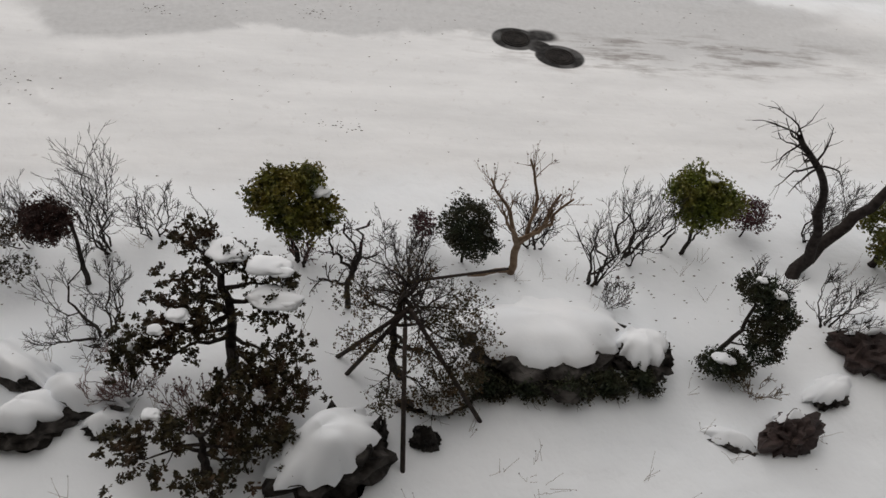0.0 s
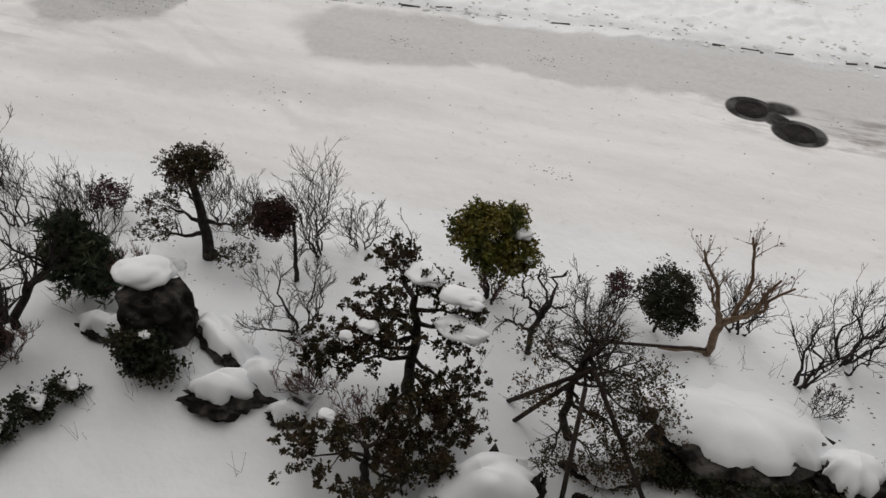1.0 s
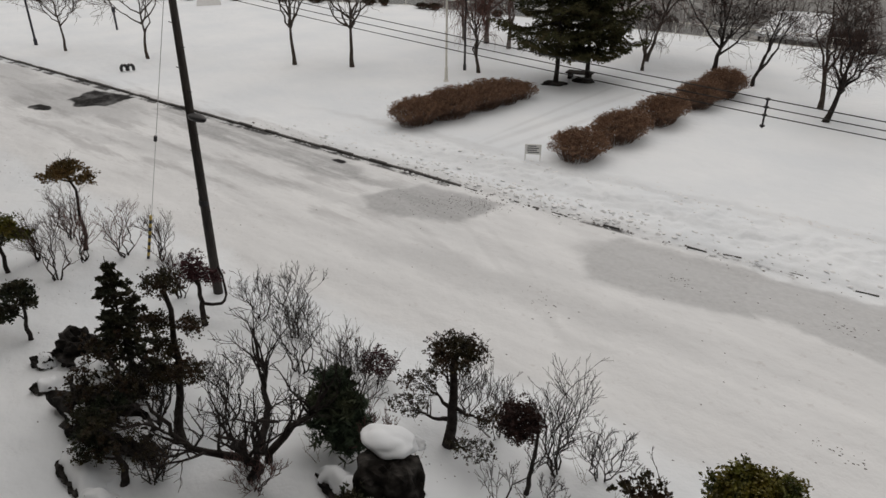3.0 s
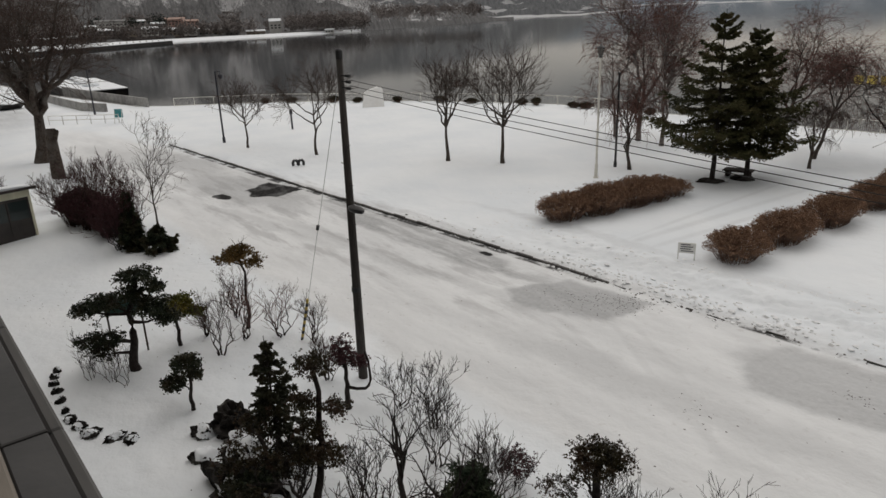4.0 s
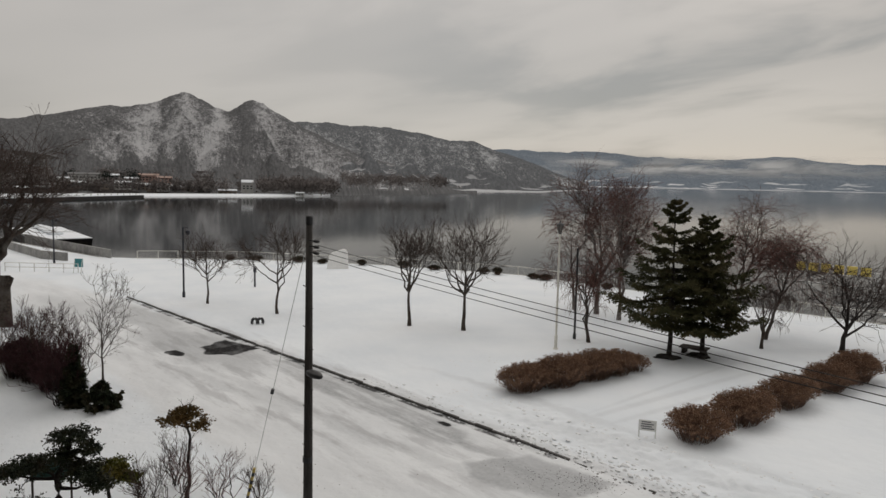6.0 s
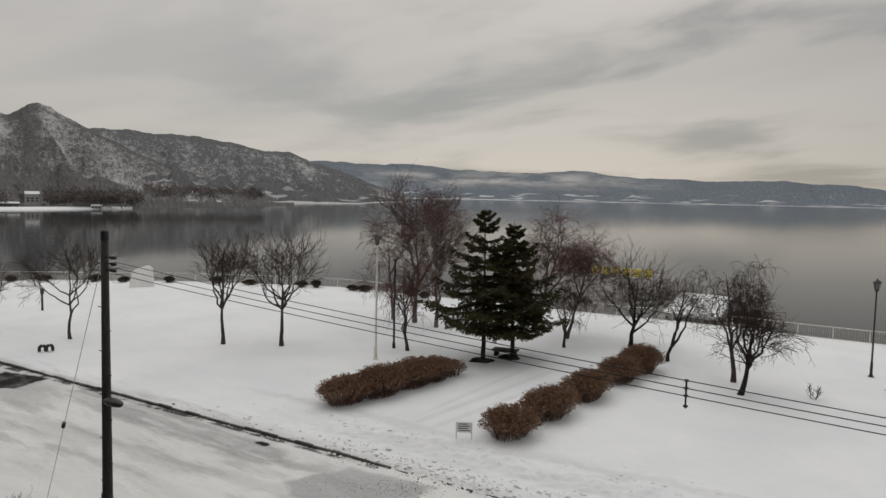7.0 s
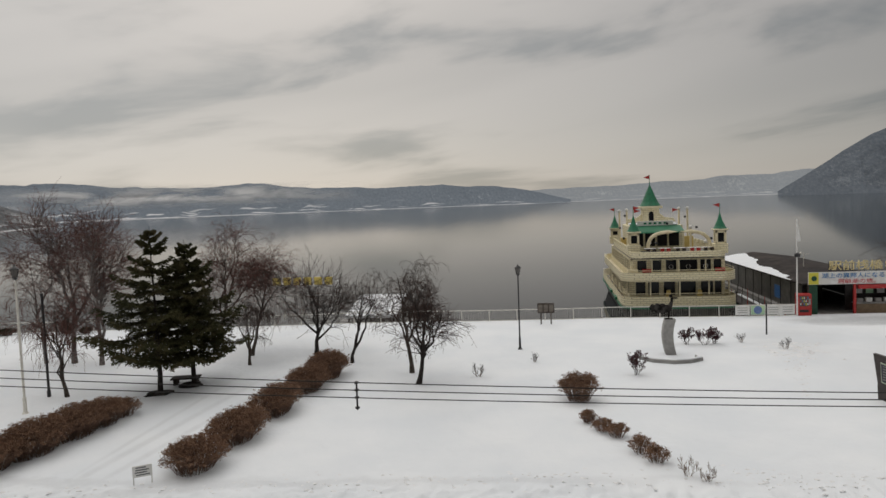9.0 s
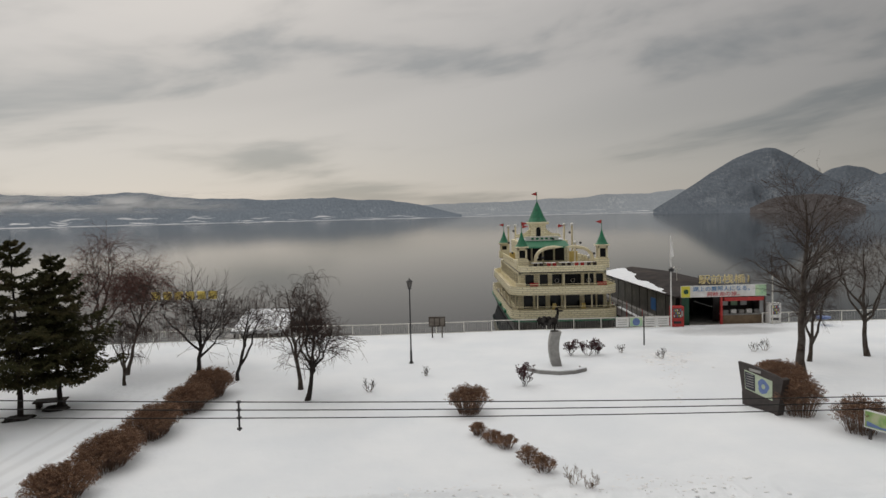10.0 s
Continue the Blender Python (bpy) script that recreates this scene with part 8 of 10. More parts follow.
for a_, b_ in zip(pts_[:-1], pts_[1:]):
    an_ = math.degrees(math.atan2(b_[1] - a_[1], b_[0] - a_[0]))
    mid_ = (a_[0] + b_[0]) / 2
    if 20.6 < mid_ < 29.6:
        continue
    o_ = put("post", po_, M_PALE_METAL, rail); o_.matrix_basis = pose(a_[0], a_[1], gz(*a_) - 0.1, 0, 0, an_)
    for nm_, me_, kd_ in (("top_rail", tr_, ""), ("bottom_rail", lr_, ""), ("infill", pm_, "stuff")):
        o_ = put(nm_, me_, M_PALE_METAL, rail, kind=kd_); o_.matrix_basis = pose(a_[0], a_[1], gz(*a_) - 0.1, 0, 0, an_)

# ---- monument, boards and signs ----
M_STONE = surf("pale_stone", (0.80, 0.80, 0.79), (0.86, 0.86, 0.85), 3, (0.74, 0.73, 0.72), 1, rough=0.85, bump=0.4)
st_ = thing("memorial_stone", "pale upright stone slab with rounded top", "monument", (-69.5, 42.6, gz(-69.5, 42.6) - 0.1), 58)
kk_ = Kit().slab([(-1.3, 0), (1.25, 0), (1.15, 1.9), (0.95, 2.2), (0.55, 2.25), (-0.6, 1.9), (-1.0, 1.6)], "y", -0.3, 0.3)
kk_.v = [(x, y + 0.55 * z, z) for x, y, z in kk_.v]
kk_.part("slab", M_STONE, st_)
mo_ = thing("monument", "curved pale concrete pillar on the lawn", "monument", (7.5, 47.4, gz(7.5, 47.4) - 0.1), 0)
prof_ = []
for t_ in np.linspace(0, 1, 9):
    prof_.append((0.25 - 0.42 * math.sin(t_ * 1.7) + 0.42 * t_ ** 2 * 0.9, 2.45 * t_))
Kit().slab([(x - 0.36, z) for x, z in prof_] + [(x + 0.30, z) for x, z in reversed(prof_)], "y", -0.35, 0.35).part("pillar", M_CONC, mo_)
mz_ = gz(7.5, 47.4) + 2.33
bd_ = Kit()
for c_, r_ in [((0, 0, 0.75), (0.3, 0.22, 0.26)), ((-0.35, 0, 0.72), (0.3, 0.16, 0.36)), ((-0.68, 0, 0.74), (0.28, 0.14, 0.36)), ((-0.98, 0, 0.78), (0.2, 0.1, 0.26)), ((0.2, 0, 1.0), (0.13, 0.12, 0.22)), ((0.27, 0, 1.3), (0.10, 0.1, 0.25)), ((0.2, 0, 1.55), (0.13, 0.11, 0.12)), ((0.45, 0, 1.42), (0.2, 0.06, 0.06))]:
    bd_.add(*blob(None, c_, r_, 2, 0.15, -2, 5))
bd_.rod((0.05, 0, -0.02), (0.05, 0, 0.7), 0.05, 0.06)
bd_.box((0.05, 0, 0.03), (0.5, 0.4, 0.1))
sc_ = tagged(put("sculpture", mesh_from("sculpture", bd_.v, bd_.f, True), M_ROCK), "dark bronze abstract sculpture on the pillar", "sculpture")
sc_.matrix_basis = pose(7.55, 47.4, mz_)
ed_ = thing("stone_edging", "low curved stone edging with snow on it", "edging", (0, 0, 0))
for (x0, y0), (x1, y1) in [((5.6, 46.0), (6.3, 45.1)), ((6.3, 45.1), (7.4, 44.7)), ((7.4, 44.7), (8.4, 44.9)), ((8.4, 44.9), (9.2, 45.5)), ((9.2, 45.5), (9.15, 46.2))]:
    a_ = math.atan2(y1 - y0, x1 - x0)
    L_ = math.hypot(x1 - x0, y1 - y0)
    z_ = gz((x0 + x1) / 2, (y0 + y1) / 2)
    Kit().box(((x0 + x1) / 2, (y0 + y1) / 2, z_ + 0.09), (L_ + 0.1, 0.32, 0.24), a_, 0.03).part("edge_stone", M_CONC, ed_)
    Kit().box(((x0 + x1) / 2, (y0 + y1) / 2 + 0.04, z_ + 0.23), (L_ + 0.08, 0.24, 0.07), a_, 0.03).part("snow_strip", M_SNOW, ed_)


def letters(name, text, size, material, parent, loc, rx=90, rz=0.0, depth=0.03, width=None):
    cu = bpy.data.curves.new("tmp", "FONT")
    cu.body, cu.size, cu.extrude, cu.align_x = text, size, depth, "CENTER"
    o = new("tmp", cu)
    bpy.context.view_layer.update()
    me = bpy.data.meshes.new_from_object(o.evaluated_get(bpy.context.evaluated_depsgraph_get()))
    bpy.data.objects.remove(o)
    if width:
        xs = [v.co.x for v in me.vertices]
        k = width / (max(xs) - min(xs))
        for v in me.vertices:
            v.co.x *= k
    me.materials.clear()
    ob = put(name, me, material, parent)
    ob.matrix_basis = pose(*loc, rx, 0, rz)
    return ob


M_SIGN_TXT = surf("sign_print", (0.05, 0.05, 0.06), (0.09, 0.09, 0.1), 6, rough=0.7)
sg_ = thing("lawn_sign", "small white sign with printed lines by the hedge", "sign", (-15.95, 24.55, gz(-15.95, 24.55)), 33)
Kit().box((0, 0, 0.5), (0.72, 0.03, 0.46), 0, 0.006).part("board", M_WHITE, sg_)
for x_ in (-0.33, 0.33):
    Kit().box((x_, 0.02, 0.25), (0.05, 0.05, 0.7), 0, 0.006).part("leg", M_WHITE, sg_)
for i_, (x_, w_) in enumerate([(-0.05, 0.38), (0.0, 0.5), (-0.05, 0.44), (0.02, 0.5)]):
    Kit().box((x_, -0.018, 0.65 - i_ * 0.095), (w_, 0.006, 0.04), 0, 0.001).part("text_line", M_SIGN_TXT, sg_)
nb_ = thing("information_board", "brown wooden notice frame on two legs", "notice board", (-0.55, 59.3, gz(-0.55, 59.3)))
Kit().box((0, 0, 1.38), (1.42, 0.1, 0.85), 0, 0.02).part("frame", M_BARK2, nb_)
for x_ in (-0.45, 0, 0.45):
    Kit().box((x_, -0.055, 1.38), (0.34, 0.02, 0.6), 0, 0.005).part("panel", M_BEIGE, nb_)
for x_ in (-0.42, 0.42):
    Kit().box((x_, 0, 0.5), (0.11, 0.09, 1.0), 0, 0.01).part("leg", M_BARK2, nb_)
M_MAPGREEN = surf("map_green", (0.20, 0.36, 0.10), (0.33, 0.47, 0.16), 2.5, (0.52, 0.50, 0.36), 1.3, rough=0.4)
M_MAPBLUE = surf("map_blue", (0.10, 0.16, 0.36), (0.15, 0.22, 0.45), 3, rough=0.4)
M_MAPPALE = surf("map_pale", (0.42, 0.50, 0.36), (0.5, 0.58, 0.44), 3, rough=0.4)
M_BROWN = surf("dark_brown_metal", (0.026, 0.019, 0.017), (0.045, 0.034, 0.03), 3, rough=0.5)
ib_ = thing("map_board", "large dark brown board with a lit map panel", "notice board", (16.4, 35.9, gz(16.4, 35.9) - 0.05), -70.5)
fr_ = Kit()
fr_.slab([(-1.25, 0.75), (1.1, 0.46), (1.5, 1.92), (1.0, 2.06), (-0.5, 2.26), (-1.55, 2.30)], "y", -0.06, 0.10)
fr_.part("frame", M_BROWN, ib_)
Kit().slab([(-1.02, 0.95), (0.82, 0.72), (0.82, 1.72), (-1.08, 1.95)], "y", -0.075, -0.05).part("panel", M_MAPPALE, ib_)
Kit().slab([(-0.98, 1.0), (-0.32, 0.92), (-0.34, 1.8), (-1.04, 1.88)], "y", -0.085, -0.07).part("list_panel", M_NAVY, ib_)
for i_ in range(6):
    Kit().box((-0.67, -0.088, 1.12 + i_ * 0.13), (0.5, 0.004, 0.045), 0, 0.001).part("text_line", M_CONC, ib_)
lk_ = Kit()
n_ = 28
for rr_, ph_ in ((0.36, 0.0),):
    out_ = [(0.24 + rr_ * (1 + 0.12 * math.sin(5 * a + 1)) * math.cos(a), -0.086, 1.32 + rr_ * 1.05 * (1 + 0.1 * math.cos(3 * a)) * math.sin(a)) for a in np.arange(n_) * 2 * math.pi / n_]
    in_ = [(0.24 + 0.13 * math.cos(a), -0.086, 1.32 + 0.13 * math.sin(a)) for a in np.arange(n_) * 2 * math.pi / n_]
    lk_.add(out_ + in_, [(i, (i + 1) % n_, n_ + (i + 1) % n_, n_ + i) for i in range(n_)])
lk_.part("map_lake", M_MAPBLUE, ib_)
Kit().box((-0.35, -0.066, 2.02), (0.8, 0.02, 0.14), 0, 0.004).part("title_bar", M_CONC, ib_)
Kit().slab([(-1.3, 0.0), (-1.1, 0.0), (1.15, 0.0), (1.2, 0.45), (-1.35, 0.75)], "y", 0.0, 0.06).part("base", M_BROWN, ib_)
Kit().slab([(1.0, 0.0), (1.16, 0.0), (1.56, 1.96), (1.36, 2.02)], "y", -0.12, 0.3).part("side_post", M_BROWN, ib_)
gb_ = thing("map_sign", "green area map on a white-framed board", "notice board", (19.35, 30.0, gz(19.35, 30.0) - 0.03), -67)
Kit().box((0, 0, 0.95), (2.5, 0.06, 0.82), 0, 0.01).part("frame", M_WHITE, gb_)
Kit().box((0, -0.035, 0.95), (2.36, 0.02, 0.7), 0, 0.003).part("map", M_MAPGREEN, gb_)
Kit().slab([(-1.1, 0.64), (1.1, 0.62), (1.1, 0.74), (0.3, 0.80), (-0.4, 0.72), (-1.1, 0.86)], "y", -0.05, -0.044).part("map_water", M_MAPBLUE, gb_)
for x_ in (-1.0, 1.0):
    Kit().box((x_, 0.06, 0.4), (0.12, 0.1, 0.9), 0, 0.01).part("leg", M_BROWN, gb_)
ty_ = thing("play_tyre", "black half-buried play tyres in snow", "tyre", (-45.9, 21.4, gz(-45.9, 21.4)), 65)
for x_ in (-0.2, 0.2):
    tv_, tf_ = tubes([(np.array([[(x_ + 0.18 * math.cos(a), 0, 0.18 + 0.24 * math.sin(a)) for a in np.linspace(-0.6, math.pi + 0.6, 14)]]), np.full((1, 14), 0.10), 8)])
    put("tyre_ring", mesh_from("tyre_ring", tv_, tf_, True), M_BLACK, ty_)
bs_ = thing("blue_sign", "round blue sign on a short post", "sign", (33.4, 61.0, gz(33.4, 61)))
Kit().lathe([(0.03, 0), (0.03, 0.6)], n=8).part("post", M_STEEL, bs_)
Kit().lathe([(0.1, 0.55), (0.55, 0.6), (0.62, 0.75), (0.55, 0.78), (0.1, 0.8)], n=20).part("disc", M_MAPBLUE, bs_)
for i_, (x_, y_, L_, a_) in enumerate([(-72.4, 3.6, 2.6, 30), (-72.9, 4.2, 2.4, 15), (-72.0, 4.5, 2.2, 65), (-73.6, 3.9, 2.2, -20), (-72.7, 4.0, 2.4, 45), (-73.2, 3.5, 2.0, 80)]):
    lg_ = thing("plank", "old wooden plank on a pile in snow", "plank", (x_, y_, gz(x_, y_) + 0.05 + 0.13 * i_), a_, "pile of planks")
    Kit().box((0, 0, 0.05), (L_, 0.16, 0.09), 0, 0.012).part("board", M_BARK2, lg_)
dr_ = thing("drum", "dark rusty drum beside an old tree", "drum", (-68.5, 1.6, gz(-68.5, 1.6) - 0.05))
Kit().lathe([(0.55, 0), (0.57, 0.05), (0.55, 0.1), (0.55, 0.8), (0.58, 0.85), (0.55, 0.9), (0.55, 1.6), (0.57, 1.65), (0.5, 1.68), (0.0, 1.66)], n=20).part("barrel", M_BROWN, dr_)

# ---- the garden shed ----
M_SHED = surf("shed_panel", (0.66, 0.64, 0.49), (0.73, 0.71, 0.56), 1.5, (0.58, 0.565, 0.43), 0.6, rough=0.7, bump=0.15, stretch=(3, 3, 0.4))
M_SHUT = surf("shed_door", (0.022, 0.018, 0.016), (0.04, 0.033, 0.03), 2, rough=0.45)
sh_ = thing("shed", "pale green prefab shed with snowy roof", "shed", (-40.1, 3.82, gz(-40, 3.6) - 0.15), -76.6)
W_, D_ = 6.3, 3.6
bw_ = Kit()
for x0_, x1_, z0_, z1_ in [(0.0, 0.12, 0, 2.6), (2.2, 2.95, 0, 2.6), (4.0, W_, 0, 2.6), (0.12, 2.2, 2.22, 2.6), (2.95, 4.0, 0, 1.05), (2.95, 4.0, 2.1, 2.6)]:
    bw_.box(((x0_ + x1_) / 2, -0.06, (z0_ + z1_) / 2), (x1_ - x0_ + 0.002, 0.12, z1_ - z0_), 0, 0.004)
bw_.box((W_ / 2, -D_ - 0.03, 0.95), (W_, 0.1, 1.9))
for x0_ in (0.0, W_ - 0.12):
    bw_.slab([(-0.12, 0), (-0.12, 2.6), (-D_, 1.86), (-D_, 0)], "x", x0_, x0_ + 0.12)
bw_.part("wall", M_SHED, sh_)
for i_ in range(14):
    if 0.12 < 0.45 * i_ + 0.2 < 2.2:
        continue
    Kit().box((0.45 * i_ + 0.2, 0.006, 2.4 if 2.9 < 0.45 * i_ + 0.2 < 4.1 else 1.3), (0.03, 0.02, 0.36 if 2.9 < 0.45 * i_ + 0.2 < 4.1 else 2.56), 0, 0.004).part("panel_rib", M_SHED, sh_)
for x_ in (0.65, 1.67):
    dd_ = Kit().box((x_, -0.05 if x_ < 1 else -0.08, 1.11), (1.05, 0.03, 2.2), 0, 0.005).part("sliding_door", M_SHUT, sh_, "dark brown sliding door")
    Kit().box((x_, -0.03 if x_ < 1 else -0.062, 1.6), (0.9, 0.012, 0.95), 0, 0.002).part("door_pane", M_GLASS, dd_)
wn_ = Kit().box((3.475, -0.07, 1.575), (1.05, 0.03, 1.05), 0, 0.004).part("window", M_SHUT, sh_, "dark framed shed window")
for x_ in (3.22, 3.73):
    Kit().box((x_, -0.05, 1.575), (0.44, 0.012, 0.93), 0, 0.002).part("pane", M_GLASS, wn_)
Kit().slab([(0.3, 2.62), (0.3, 2.76), (-D_ - 0.3, 1.96), (-D_ - 0.3, 1.82)], "x", -0.28, W_ + 0.2).part("roof", M_BROWN, sh_, "thin dark roof edge")
V_, F_ = blob(None, (W_ / 2, D_ / 2 + 0.1, 2.76), (W_ / 2 + 0.25, D_ / 2 + 0.2, 0.25), 4, 0.05, -0.2, 4)
V_[:, 0] = W_ / 2 + np.sign(V_[:, 0] - W_ / 2) * np.minimum(np.abs(V_[:, 0] - W_ / 2) * 1.35, W_ / 2 + 0.18)
V_[:, 1] = D_ / 2 + np.sign(V_[:, 1] - D_ / 2) * np.minimum(np.abs(V_[:, 1] - D_ / 2) * 1.35, D_ / 2 + 0.16)
V_[:, 1] *= -1
V_[:, 2] += (V_[:, 1] - 0.3) * 0.20 + 0.02
put("snow_cover", mesh_from("snow_cover", V_, [q[::-1] for q in F_], True), M_SNOW, sh_, "thick even snow on the roof")
# small green garden box hung behind the trained pine
bx_ = thing("green_panel", "small dark green panel on thin legs", "panel", (-22.6, 3.9, gz(-22.6, 3.9)), 80)
M_GREEN_P = surf("green_paint", (0.01, 0.045, 0.035), (0.016, 0.06, 0.048), 4, rough=0.5)
Kit().box((0, 0, 1.7), (1.1, 0.05, 0.55), 0, 0.01).part("board", M_GREEN_P, bx_)
for x_ in (-0.5, 0.5):
    Kit().box((x_, 0, 0.8), (0.06, 0.06, 1.7), 0, 0.008).part("leg", M_BARK2, bx_)


# ---- the sightseeing ferry ----
def brick_mat(name, c1, c2, mortar, scale):
    mt = surf(name, c1, c2, 2.0, None, rough=0.65)
    n, l = mt.node_tree.nodes, mt.node_tree.links
    bs = n["Principled BSDF"]
    br, tc, mp = n.new("ShaderNodeTexBrick"), n.new("ShaderNodeTexCoord"), n.new("ShaderNodeMapping")
    # bricks run round the hull: use x+y along and z up
    sep, com, ad = n.new("ShaderNodeSeparateXYZ"), n.new("ShaderNodeCombineXYZ"), n.new("ShaderNodeMath")
    l.new(tc.outputs["Object"], sep.inputs[0])
    l.new(sep.outputs[0], ad.inputs[0]); l.new(sep.outputs[1], ad.inputs[1])
    l.new(ad.outputs[0], com.inputs[0]); l.new(sep.outputs[2], com.inputs[1])
    l.new(com.outputs[0], br.inputs["Vector"])
    br.inputs["Color1"].default_value, br.inputs["Color2"].default_value, br.inputs["Mortar"].default_value = (*c1, 1), (*c2, 1), (*mortar, 1)
    br.inputs["Scale"].default_value, br.inputs["Mortar Size"].default_value = scale, 0.022
    br.inputs["Brick Width"].default_value, br.inputs["Row Height"].default_value = 0.55, 0.2
    l.new(br.outputs[0], bs.inputs["Base Color"])
    bp = n.new("ShaderNodeBump")
    bp.inputs["Strength"].default_value = 0.4
    bp.inputs["Distance"].default_value = 0.01
    l.new(br.outputs["Fac"], bp.inputs["Height"])
    bp.invert = True
    l.new(bp.outputs[0], bs.inputs["Normal"])
    return mt


M_CREAM = brick_mat("cream_block", (0.78, 0.71, 0.47), (0.85, 0.79, 0.57), (0.46, 0.40, 0.26), 1.0)
M_CREAM_PLAIN = surf("cream_paint", (0.68, 0.60, 0.40), (0.75, 0.68, 0.48), 2, rough=0.55)
M_YELLOW = surf("yellow_paint", (0.56, 0.42, 0.13), (0.66, 0.51, 0.18), 3, rough=0.55)
M_ROOFGREEN = surf("green_roof", (0.004, 0.12, 0.055), (0.008, 0.17, 0.08), 4, rough=0.45)
M_HULL_DARK = surf("hull_dark", (0.02, 0.02, 0.022), (0.05, 0.045, 0.04), 1.5, rough=0.5)
M_DECK = surf("deck", (0.20, 0.19, 0.17), (0.28, 0.27, 0.25), 2, rough=0.8)
M_RED = surf("red_paint", (0.36, 0.02, 0.02), (0.46, 0.035, 0.03), 3, rough=0.45)
M_DARKGLASS = glass("ferry_glass", (0.010, 0.011, 0.013), 0.12)
M_DARKGLASS.node_tree.nodes["Principled BSDF"].inputs["Specular IOR Level"].default_value = 0.2


def ship_outline(w, y0, y1, rc=1.6, bow=7.0, n=7):
    """A hull's plan: rounded stern, straight sides, pointed bow."""
    h = w / 2
    pts = [(h - rc + rc * math.sin(a), y0 + rc - rc * math.cos(a)) for a in np.linspace(0, math.pi / 2, n)]
    pts += [(h * math.cos(t * math.pi / 2) ** 0.75, y1 - bow + bow * math.sin(t * math.pi / 2)) for t in np.linspace(0, 0.97, n + 2)]
    pts += [(-x, y) for x, y in reversed(pts)]
    return pts


def loft(k, rings):
    n = len(rings[0])
    vs = [p for r in rings for p in r]
    fs = [(j * n + i, j * n + (i + 1) % n, (j + 1) * n + (i + 1) % n, (j + 1) * n + i) for j in range(len(rings) - 1) for i in range(n)]
    fs += [tuple(range(n))[::-1], tuple(range((len(rings) - 1) * n, len(rings) * n))]
    return k.add(vs, fs)


def band(k, outline, z0, z1, t=0.14):
    """A parapet that follows an outline."""
    n = len(outline)
    o = np.array(outline)
    c = o.mean(0)
    d = o - c
    inn = o - d / np.linalg.norm(d, axis=1, keepdims=True) * t
    vs = [(x, y, z0) for x, y in o] + [(x, y, z1) for x, y in o] + [(x, y, z1) for x, y in inn] + [(x, y, z0) for x, y in inn]
    fs = []
    for i in range(n):
        j = (i + 1) % n
        fs += [(i, j, n + j, n + i), (n + i, n + j, 2 * n + j, 2 * n + i), (2 * n + i, 2 * n + j, 3 * n + j, 3 * n + i), (3 * n + i, 3 * n + j, j, i)]
    return k.add(vs, fs)


